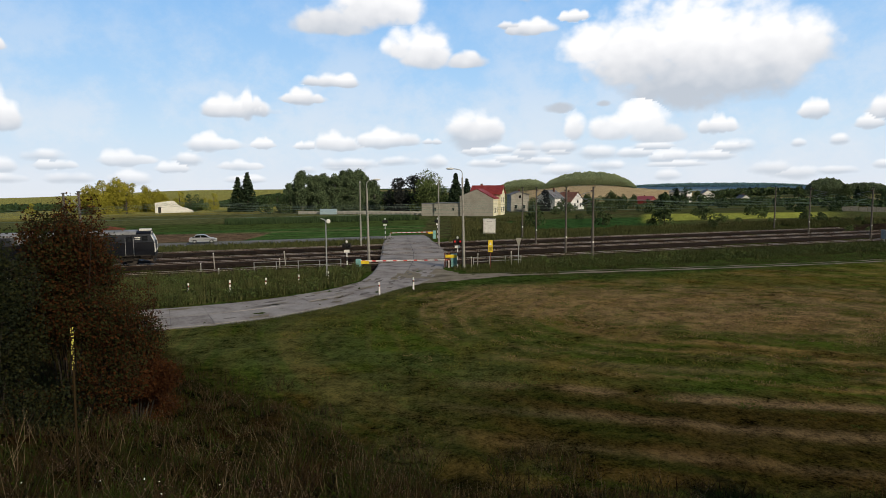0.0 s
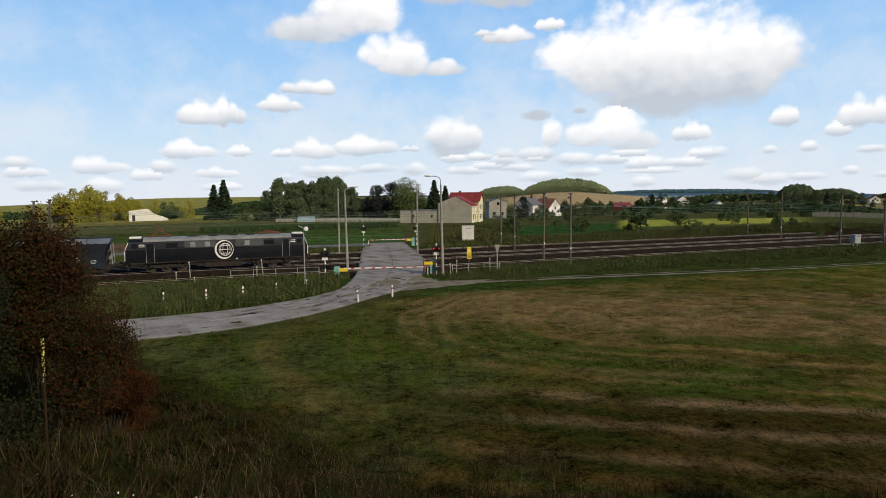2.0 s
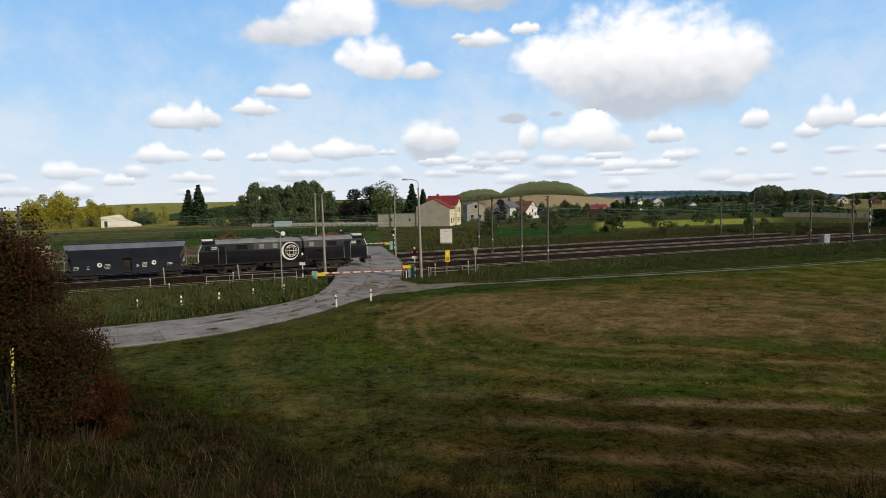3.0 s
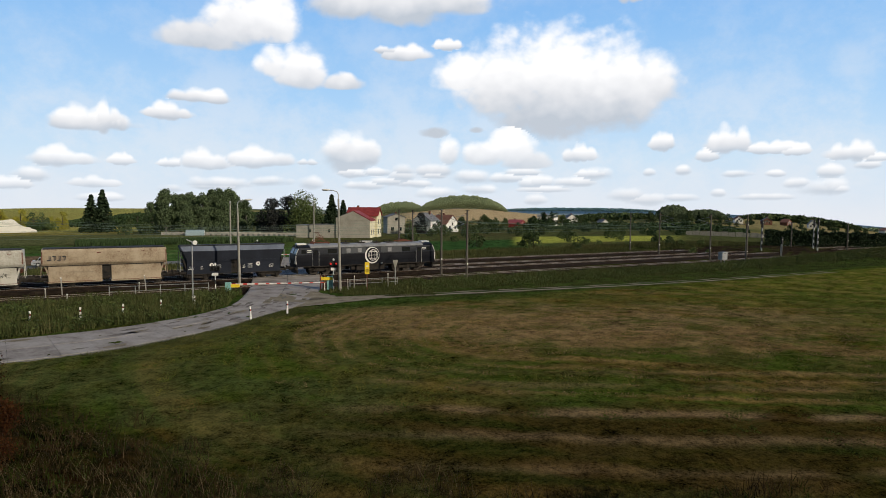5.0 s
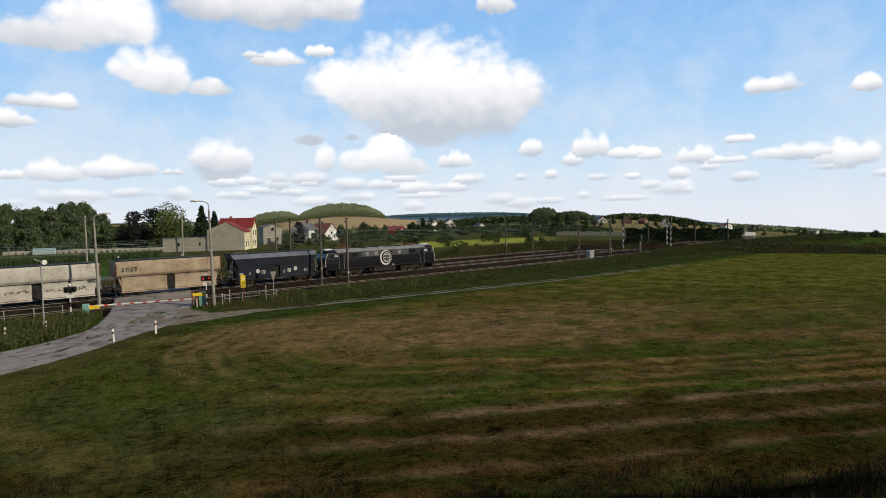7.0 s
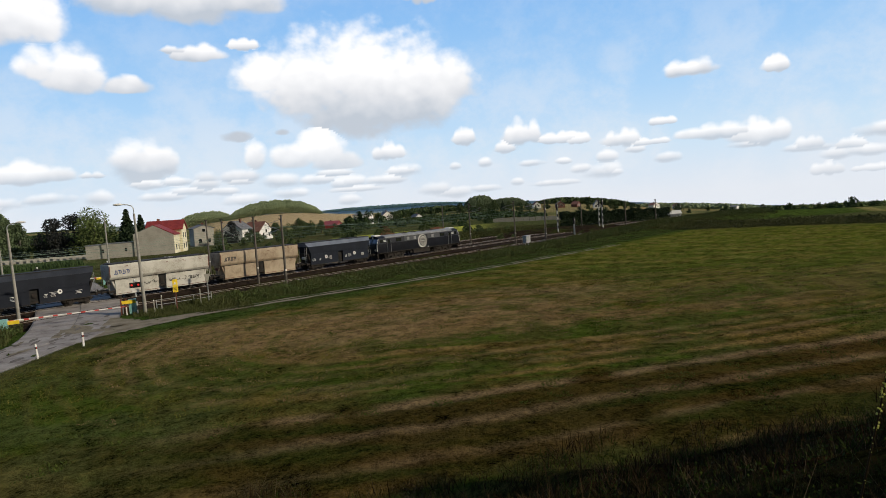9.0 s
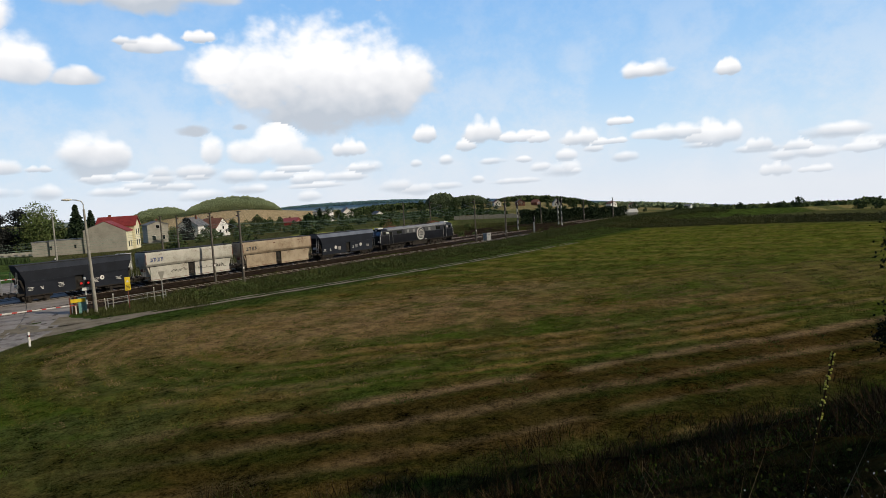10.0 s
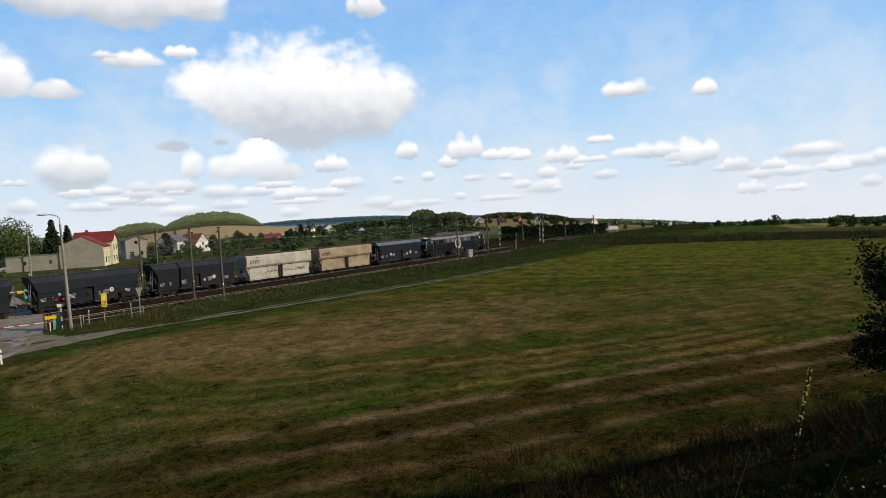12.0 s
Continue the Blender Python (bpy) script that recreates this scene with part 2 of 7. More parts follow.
    # rough bank, near black: the foreground's shade put into its colour
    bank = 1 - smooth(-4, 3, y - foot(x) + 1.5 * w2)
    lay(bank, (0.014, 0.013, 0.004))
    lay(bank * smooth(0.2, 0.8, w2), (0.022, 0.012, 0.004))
    # verges and the land of the railway
    lay(smooth(-33, -29, a + 0.8 * w2) * (a < 40), (0.040, 0.066, 0.014))
    lay(smooth(-14, -12, a) * (1 - smooth(17, 19, a)), (0.027, 0.020, 0.014))
    lay(smooth(-14, -12, a) * (1 - smooth(17, 19, a)) * smooth(0.1, 0.7, wave(a * 3, s_along * 0.3, 6, 81)), (0.036, 0.042, 0.013))
    # behind the line
    back = smooth(24, 27, a)
    lay(back, (0.075, 0.085, 0.032))
    lay(back * smooth(0.0, 0.7, w2 + 0.6 * w1) * 0.6, (0.075, 0.060, 0.028))
    left = back * (x < -5)
    lay(left * smooth(29, 31, a) * (1 - smooth(60, 64, a)), (0.048, 0.105, 0.026))
    rows = smooth(0.2, 0.8, np.sin(a * 2.4 + 0.25 * w3)) * smooth(31, 34, a) * (1 - smooth(58, 62, a))
    lay(left * rows * 0.7, (0.085, 0.135, 0.042))
    lay(left * smooth(50, 51, a) * (1 - smooth(53, 54, a)) * 0.8, (0.12, 0.13, 0.055))
    lay(left * smooth(31, 33, a) * (1 - smooth(48, 52, a + 0.22 * (x + 40))) * (x < -36), (0.155, 0.105, 0.065))
    lay(left * smooth(62, 64, a) * (1 - smooth(80, 84, a)), (0.06, 0.09, 0.025))
    lay(left * smooth(84, 90, a) * (1 - smooth(140, 160, a)), (0.105, 0.115, 0.045))
    lay(left * smooth(150, 170, a) * smooth(-10, -20, az), (0.19, 0.165, 0.045))
    right = back * (x > 16)
    lay(right * smooth(27, 29, a) * (1 - smooth(62, 70, a)) * (1 - smooth(20, 22, az)), (0.035, 0.085, 0.024))
    lay(right * smooth(30, 60, a + 10 * w3) * smooth(17, 21, az) * (1 - smooth(150, 190, a)), (0.07, 0.082, 0.03))
    # sunny patch on the far field: sunlight put into a brighter yellow-green
    lay(right * smooth(42, 50, a) * (1 - smooth(80, 92, a)) * smooth(17, 18, az) * (1 - smooth(29, 33, az)), (0.33, 0.35, 0.065))
    lay(right * smooth(110, 125, a) * (1 - smooth(260, 330, d)) * smooth(22, 26, az), (0.085, 0.075, 0.045))
    # far farmland in strips
    far = smooth(330, 420, d)
    strip = np.sin(np.log(d) * 17 + az * 0.22 + 1.5 * wave(x, y, 420, 7))
    lay(far, (0.105, 0.115, 0.042))
    lay(far * smooth(0.1, 0.5, strip), (0.20, 0.17, 0.07))
    lay(far * smooth(0.1, 0.5, -strip) * smooth(-0.2, 0.4, wave(x, y, 300, 9)), (0.05, 0.075, 0.03))
    lay(smooth(600, 680, d) * smooth(6.5, 8, az) * (1 - smooth(20, 22, az)), (0.46, 0.34, 0.18))
    lay(smooth(420, 520, d) * smooth(33.5, 36, az) * (1 - smooth(45, 52, az)), (0.24, 0.20, 0.09))
    # ground beyond 1350 m: haze put in as a paler, bluish tint
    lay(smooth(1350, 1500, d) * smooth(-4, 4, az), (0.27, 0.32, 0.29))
    # sunny hillside on the left: sunlight put into a brighter yellow
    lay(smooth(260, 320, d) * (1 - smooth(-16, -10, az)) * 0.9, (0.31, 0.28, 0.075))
    return col


def build_ground():
    front = np.arange(-62, 98.01, 0.3)
    rest = np.arange(102, 296, 4.0)
    azs = np.radians(np.concatenate([front, rest]))
    rs = np.concatenate([[0.0], np.geomspace(1.5, 160, 310), np.geomspace(165, 3600, 130)])
    A, Rr = np.meshgrid(azs, rs)
    X, Y = Rr * np.sin(A), Rr * np.cos(A)
    Z = land(X, Y)
    Z = Z + 0.05 * wave(X, Y, 2.2, 11) * (Rr < 90) * (across_of(X, Y) < -18) + 0.02 * wave(X, Y, 0.8, 12) * (Rr < 60)
    n, m = len(rs), len(azs)
    verts = np.stack([X, Y, Z], -1).reshape(-1, 3)
    i, j = np.meshgrid(np.arange(n - 1), np.arange(m), indexing="ij")
    k = (j + 1) % m
    quads = np.stack([i * m + j, i * m + k, (i + 1) * m + k, (i + 1) * m + j], -1).reshape(-1, 4)
    me = bpy.data.meshes.new("ground")
    me.vertices.add(len(verts))
    me.vertices.foreach_set("co", verts.astype(np.float32).ravel())
    me.loops.add(quads.size)
    me.loops.foreach_set("vertex_index", quads.astype(np.int32).ravel())
    me.polygons.add(len(quads))
    me.polygons.foreach_set("loop_start", np.arange(0, quads.size, 4, dtype=np.int32))
    me.update()
    me.validate()
    me.shade_smooth()
    att = me.color_attributes.new("growth", "FLOAT_COLOR", "POINT")
    c = np.ones((len(verts), 4), np.float32)
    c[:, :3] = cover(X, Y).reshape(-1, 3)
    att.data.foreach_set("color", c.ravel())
    # the colour of the growth, broken up by clumps, tufts and soil
    mat, nd, l = nodes_of("grassland")
    p = nd["Principled BSDF"]
    p.inputs["Roughness"].default_value, p.inputs["Specular IOR Level"].default_value = 1.0, 0.0
    co, at = nd.new("ShaderNodeTexCoord"), nd.new("ShaderNodeVertexColor")
    at.layer_name = "growth"
    heights = []
    for sc, det in ((0.35, 7), (1.9, 7), (8.0, 5)):
        t = nd.new("ShaderNodeTexNoise")
        t.inputs["Scale"].default_value, t.inputs["Detail"].default_value, t.inputs["Roughness"].default_value = sc, det, 0.74
        l.new(co.outputs["Object"], t.inputs["Vector"])
        heights.append(t)
    s1, s2, s3 = nd.new("ShaderNodeMath"), nd.new("ShaderNodeMath"), nd.new("ShaderNodeMapRange")
    s1.operation = s2.operation = "ADD"
    l.new(heights[0].outputs["Fac"], s1.inputs[0])
    l.new(heights[1].outputs["Fac"], s1.inputs[1])
    l.new(s1.outputs[0], s2.inputs[0])
    l.new(heights[2].outputs["Fac"], s2.inputs[1])
    l.new(s2.outputs[0], s3.inputs["Value"])
    for k, val in zip(("From Min", "From Max", "To Min", "To Max"), (1.22, 1.82, 0.08, 1.88)):
        s3.inputs[k].default_value = val
    mul = nd.new("ShaderNodeMix")
    mul.data_type, mul.blend_type = "RGBA", "MULTIPLY"
    mul.inputs["Factor"].default_value = 1.0
    l.new(at.outputs["Color"], mul.inputs["A"])
    l.new(s3.outputs["Result"], mul.inputs["B"])
    hue = nd.new("ShaderNodeMix")
    hue.data_type = "RGBA"
    hue.inputs["B"].default_value = (0.115, 0.058, 0.016, 1)
    pick = nd.new("ShaderNodeMapRange")
    for k, val in zip(("From Min", "From Max", "To Min", "To Max"), (0.50, 0.75, 0.0, 0.30)):
        pick.inputs[k].default_value = val
    l.new(heights[1].outputs["Fac"], pick.inputs["Value"])
    l.new(pick.outputs["Result"], hue.inputs["Factor"])
    l.new(mul.outputs["Result"], hue.inputs["A"])
    l.new(hue.outputs["Result"], p.inputs["Base Color"])
    bp = nd.new("ShaderNodeBump")
    bp.inputs["Strength"].default_value, bp.inputs["Distance"].default_value = 0.8, 0.12
    l.new(s2.outputs[0], bp.inputs["Height"])
    l.new(bp.outputs["Normal"], p.inputs["Normal"])
    me.materials.append(mat)
    tagged(new("ground", me), "mown meadow, rough bank and far farmland", "ground", kind="structure")


build_ground()


# ---------- sky backdrop with the clouds ----------
def build_sky():
    # lobes of each cloud: azimuth, elevation of the flat base's middle, half width, height, all in degrees
    joined = [[(13.1, 10.1, 3.0, 2.1), (16.7, 9.0, 4.4, 4.8), (20.9, 7.9, 5.6, 6.2), (25.3, 8.2, 4.4, 5.4), (28.8, 8.9, 2.8, 2.5)],
              [(-4.4, 13.8, 2.3, 3.8), (-7.0, 13.1, 2.8, 2.7), (-9.8, 12.2, 3.5, 1.6)],
              [(-1.8, 10.1, 2.3, 2.3), (-4.1, 10.6, 1.5, 1.8), (1.9, 9.6, 1.8, 0.9)],
              [(2.3, 4.0, 2.2, 2.2), (4.1, 4.1, 1.1, 1.4)],
              [(17.3, 4.4, 2.1, 2.4), (18.4, 3.5, 2.1, 1.2), (14.5, 3.9, 1.9, 1.4), (11.5, 4.0, 0.9, 1.7)]]
    single = [(7.1, 15.6, 7.8, 3.7), (27.0, 16.0, 1.6, 2.1), (21.3, 17.6, 2.8, 1.4), (7.5, 12.0, 2.1, 1.5), (5.6, 12.3, 1.2, 0.6), (11.2, 12.7, 1.2, 0.9),
              (-10.1, 8.0, 2.4, 1.2), (-12.6, 6.7, 1.8, 1.2), (-18.0, 5.7, 3.0, 1.6), (-16.8, 5.7, 1.4, 2.1), (49.6, 8.4, 2.1, 1.3), (55.8, 7.9, 0.9, 1.2)]
    single += [(-5.1, 3.4, 2.8, 1.4), (-9.7, 3.1, 2.1, 1.4), (-12.5, 3.0, 1.0, 0.7), (-1.2, 3.4, 1.0, 0.5), (23.1, 4.0, 1.4, 1.3), (24.2, 2.6, 1.4, 0.7),
               (30.0, 4.8, 1.1, 1.3), (35.1, 4.6, 1.8, 1.9), (33.7, 3.8, 1.2, 1.0), (38.1, 4.3, 1.8, 0.8), (40.1, 4.1, 1.0, 0.9), (43.6, 3.7, 1.6, 1.3), (46.1, 3.4, 1.6, 0.6)]
    single += [(51.5, 3.6, 3.0, 1.4), (54.4, 3.1, 2.3, 2.3), (47.0, 4.9, 1.1, 0.9), (58.1, 2.2, 1.0, 1.1), (60.6, 1.9, 1.1, 0.8), (64.9, 1.5, 1.3, 0.9), (59.1, 0.3, 1.1, 1.0), (61.9, 0.2, 1.2, 0.7)]
    single += [(-35.6, 9.2, 1.1, 1.5), (-35.3, 4.4, 1.6, 3.2), (-20.1, 3.0, 2.2, 1.3), (-23.4, 1.2, 1.3, 1.1), (-16.0, 3.1, 1.0, 0.8), (-26.8, 1.8, 2.1, 1.2), (-18.1, 1.4, 1.8, 0.9), (-31.9, 1.4, 1.4, 0.9)]
    faint = [(31.8, 2.8, 0.8, 0.6), (34.5, 1.1, 0.7, 0.5), (38.7, 2.5, 0.8, 0.4), (42.6, 1.4, 1.1, 1.0), (29.0, 2.7, 0.6, 0.5), (16.6, 2.3, 1.8, 0.6), (10.1, 2.5, 1.3, 0.5), (43.0, 1.3, 0.9, 0.5),
             (5.0, 2.7, 1.5, 0.5), (-4.2, 1.8, 2.0, 0.6), (-1.0, 1.7, 1.1, 0.9), (-8.8, 1.6, 2.9, 0.7), (8.2, 1.8, 2.0, 0.5), (20.2, 1.4, 2.5, 0.4)]
    grey = [(10.0, 5.9, 1.5, 0.6), (19.9, 6.4, 1.5, 0.6), (13.9, 6.2, 0.7, 0.4)]
    # faint small ones in rows near the horizon
    rr = np.random.RandomState(4)
    for k in range(46):
        faint.append((rr.uniform(-36, 70), rr.uniform(0.2, 3.0), rr.uniform(0.8, 2.4), rr.uniform(0.4, 0.9)))
    az, el = np.meshgrid(np.arange(-75, 110.1, 0.2), np.concatenate([np.arange(-5, 26, 0.15), np.arange(26, 46, 1.0)]))
    body, lift = np.full(az.shape, -1.5), np.zeros(az.shape)
    for k, (ca, ce, w, h) in enumerate(single):
        bumps = [(ca, ce, w, h * 0.45)]
        for u in (-0.62, -0.2, 0.22, 0.6):
            tall = rr.uniform(0.55, 1.05) * (1 - 0.45 * abs(u))
            bumps.append((ca + (u + rr.uniform(-0.15, 0.15)) * w, ce + 0.06 * h * rr.uniform(-1, 1), w * rr.uniform(0.30, 0.46), h * tall))
        joined.append(bumps)
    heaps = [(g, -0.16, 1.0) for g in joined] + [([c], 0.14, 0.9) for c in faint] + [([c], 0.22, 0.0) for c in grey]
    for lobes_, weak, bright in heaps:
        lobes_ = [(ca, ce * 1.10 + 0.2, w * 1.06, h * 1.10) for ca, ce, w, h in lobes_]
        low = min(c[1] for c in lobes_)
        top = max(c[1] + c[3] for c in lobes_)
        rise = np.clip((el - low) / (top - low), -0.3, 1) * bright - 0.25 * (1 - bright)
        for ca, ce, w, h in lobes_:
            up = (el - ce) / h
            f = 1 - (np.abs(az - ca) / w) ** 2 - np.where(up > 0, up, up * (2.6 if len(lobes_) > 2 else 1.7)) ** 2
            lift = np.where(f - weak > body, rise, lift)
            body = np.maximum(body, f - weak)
    R0 = 3900.0
    a, e = np.radians(az), np.radians(el)
    co = np.stack([R0 * np.sin(a) * np.cos(e), R0 * np.cos(a) * np.cos(e), 9.3 + R0 * np.sin(e)], -1).reshape(-1, 3)
    n, m = az.shape
    i, j = np.meshgrid(np.arange(n - 1), np.arange(m - 1), indexing="ij")
    q = np.stack([i * m + j, i * m + j + 1, (i + 1) * m + j + 1, (i + 1) * m + j], -1).reshape(-1, 4)
    me = bpy.data.meshes.new("sky_backdrop")
    me.from_pydata(co.tolist(), [], q.tolist())
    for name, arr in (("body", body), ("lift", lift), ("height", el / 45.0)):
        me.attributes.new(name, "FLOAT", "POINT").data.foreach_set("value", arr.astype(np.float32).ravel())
    mat, nd, l = nodes_of("sky_and_clouds")
    nd.remove(nd["Principled BSDF"])
    em = nd.new("ShaderNodeEmission")
    l.new(em.outputs[0], nd["Material Output"].inputs["Surface"])

    def attr(name):
        t = nd.new("ShaderNodeAttribute")
        t.attribute_name = name
        return t.outputs["Fac"]

    def math_(op, a, b):
        t = nd.new("ShaderNodeMath")
        t.operation = op
        for k, s in enumerate((a, b)):
            if isinstance(s, float):
                t.inputs[k].default_value = s
            else:
                l.new(s, t.inputs[k])
        return t.outputs[0]

    def span(s, a, b, c, d):
        t = nd.new("ShaderNodeMapRange")
        t.interpolation_type = "SMOOTHSTEP"
        l.new(s, t.inputs["Value"])
        for k, val in zip(("From Min", "From Max", "To Min", "To Max"), (a, b, c, d)):
            t.inputs[k].default_value = val
        return t.outputs["Result"]

    co_ = nd.new("ShaderNodeTexCoord")
    stretch = nd.new("ShaderNodeMapping")
    stretch.inputs["Scale"].default_value = (1, 1, 1.25)
    l.new(co_.outputs["Object"], stretch.inputs["Vector"])

    def fbm(scale, detail, rough=0.6):
        t = nd.new("ShaderNodeTexNoise")
        t.inputs["Scale"].default_value, t.inputs["Detail"].default_value, t.inputs["Roughness"].default_value = scale, detail, rough
        l.new(stretch.outputs[0], t.inputs["Vector"])
        return t.outputs["Fac"]

    big, puff = fbm(0.0042, 3, 0.5), fbm(0.013, 2, 0.45)
    cells = nd.new("ShaderNodeTexVoronoi")
    cells.feature = "SMOOTH_F1"
    cells.inputs["Scale"].default_value, cells.inputs["Smoothness"].default_value = 0.0105, 0.45
    l.new(stretch.outputs[0], cells.inputs["Vector"])
    knob = math_("SUBTRACT", 0.48, cells.outputs["Distance"])
    ragged = math_("ADD", math_("MULTIPLY", math_("SUBTRACT", big, 0.5), 1.25), math_("MULTIPLY", math_("SUBTRACT", puff, 0.5), 0.8))
    ragged = math_("ADD", ragged, math_("ADD", math_("MULTIPLY", math_("SUBTRACT", fbm(0.05, 2, 0.5), 0.5), 0.16), math_("MULTIPLY", knob, 0.55)))
    dens = math_("MULTIPLY", span(math_("ADD", attr("body"), ragged), -0.22, 0.74, 0.0, 1.0), span(attr("height"), 0.0, 0.16, 0.66, 1.0))
    ramp = nd.new("ShaderNodeValToRGB")
    els = ramp.color_ramp.elements
    els[0].position, els[0].color = 0.09, (0.78, 0.82, 0.885, 1)
    els[1].position, els[1].color = 0.75, (0.13, 0.33, 0.80, 1)
    for pos, c in ((0.20, (0.60, 0.77, 0.93)), (0.30, (0.42, 0.66, 0.94)), (0.45, (0.27, 0.53, 0.90))):
        e_ = els.new(pos)
        e_.color = rgb(c)
    l.new(math_("ADD", attr("height"), 0.1), ramp.inputs["Fac"])
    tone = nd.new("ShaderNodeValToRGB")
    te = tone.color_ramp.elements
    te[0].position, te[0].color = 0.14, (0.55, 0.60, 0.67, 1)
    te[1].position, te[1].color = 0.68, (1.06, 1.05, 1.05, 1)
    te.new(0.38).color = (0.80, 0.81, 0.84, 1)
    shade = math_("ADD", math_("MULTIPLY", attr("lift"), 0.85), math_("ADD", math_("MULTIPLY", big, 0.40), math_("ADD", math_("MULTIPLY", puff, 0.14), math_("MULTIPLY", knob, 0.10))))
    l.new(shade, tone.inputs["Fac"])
    # thin veil low down
    veil = math_("MULTIPLY", span(fbm(0.0022, 6, 0.65), 0.37, 0.66, 0.0, 0.62), span(attr("height"), 0.0, 0.42, 1.0, 0.25))
    haze = nd.new("ShaderNodeMix")
    haze.data_type = "RGBA"
    haze.inputs["B"].default_value = (0.80, 0.84, 0.90, 1)
    l.new(veil, haze.inputs["Factor"])
    l.new(ramp.outputs["Color"], haze.inputs["A"])
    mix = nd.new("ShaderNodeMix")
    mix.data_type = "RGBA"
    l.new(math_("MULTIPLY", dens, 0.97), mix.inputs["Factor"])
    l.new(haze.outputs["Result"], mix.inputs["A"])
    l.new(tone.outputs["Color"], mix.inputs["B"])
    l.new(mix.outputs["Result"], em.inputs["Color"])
    me.materials.append(mat)
    me.shade_smooth()
    tagged(new("backdrop", me), "blue sky with white fair-weather clouds", "sky", kind="structure")


build_sky()


# ---------- railway: beds, sleepers and rails ----------
def build_tracks():
    far_s, near_s = 178.0, -150.0
    for k, off in enumerate(TRACKS):
        bed = Shape()
        bed.prism([(-2.2, -0.62), (-1.5, -0.2), (1.5, -0.2), (2.2, -0.62)], near_s, far_s)
        x, y = on_line(0, off)
        root = thing("railway_track", x, y, 0, "rusty ballasted railway track with worn rails", "railway track", ANGLE, "parallel railway tracks", "structure")
        part("ballast_bed", bed, M_BALLAST, root)
        n = int((far_s - near_s) / 0.65)
        pos = near_s + np.arange(n) * 0.65
        ties = Shape()
        for s in pos:
            ties.box(s, 0, -0.22, 0.24, 2.5, 0.07)
        tagged(part("sleepers", ties, M_SLEEPER, root), kind="stuff")
        for side in (-0.7525, 0.7525):
            rail = Shape()
            rail.prism([(side - 0.065, -0.15), (side + 0.065, -0.15), (side + 0.02, -0.12), (side + 0.012, -0.04), (side + 0.036, -0.03), (side + 0.036, -0.006),
                        (side - 0.036, -0.006), (side - 0.036, -0.03), (side - 0.012, -0.04), (side - 0.02, -0.12)], near_s, far_s)
            r = part("rail", rail, M_RAIL_SIDE, root)
            head = Shape()
            head.box((near_s + far_s) / 2, side, -0.024, far_s - near_s, 0.074, 0.024)
            part("running_surface", head, M_RAIL_TOP, r)


build_tracks()


# ---------- roads ----------
LEFT_EDGE = [(-60, 38.0), (-40, 42.2), (-21.1, 48.2), (-13.4, 53.2), (-9.6, 58.5), (-8.3, 63.1), (-8.1, 72.5), (-8.9, 85), (-10.0, 97.7), (-10.7, 108), (-11.2, 119)]
RIGHT_EDGE = [(-60, 29.5), (-40, 33.5), (-17.7, 41.0), (-9.5, 47.4), (-4.6, 56.0), (-1.8, 61.2), (-0.4, 70.5), (0.1, 84), (-0.9, 97), (-2.4, 108), (-3.8, 119)]


def road_point(t, u):
    """t runs along the road from 0 to 1, u across it from its left to its right edge."""
    k = min(int(t * 10), 9)
    f = t * 10 - k

    def bend(p):
        a, b, c, d = (Vector(p[max(0, min(10, i))]) for i in (k - 1, k, k + 1, k + 2))
        return 0.5 * ((2 * b) + (c - a) * f + (2 * a - 5 * b + 4 * c - d) * f * f + (3 * b - a - 3 * c + d) * f ** 3)

    return bend(LEFT_EDGE).lerp(bend(RIGHT_EDGE), u)


def road_height(x, y):
    a = float(across_of(x, y))
    return 0.045 if -22 < a < 30 else 0.06 + float(land(x, y)) * 1.0


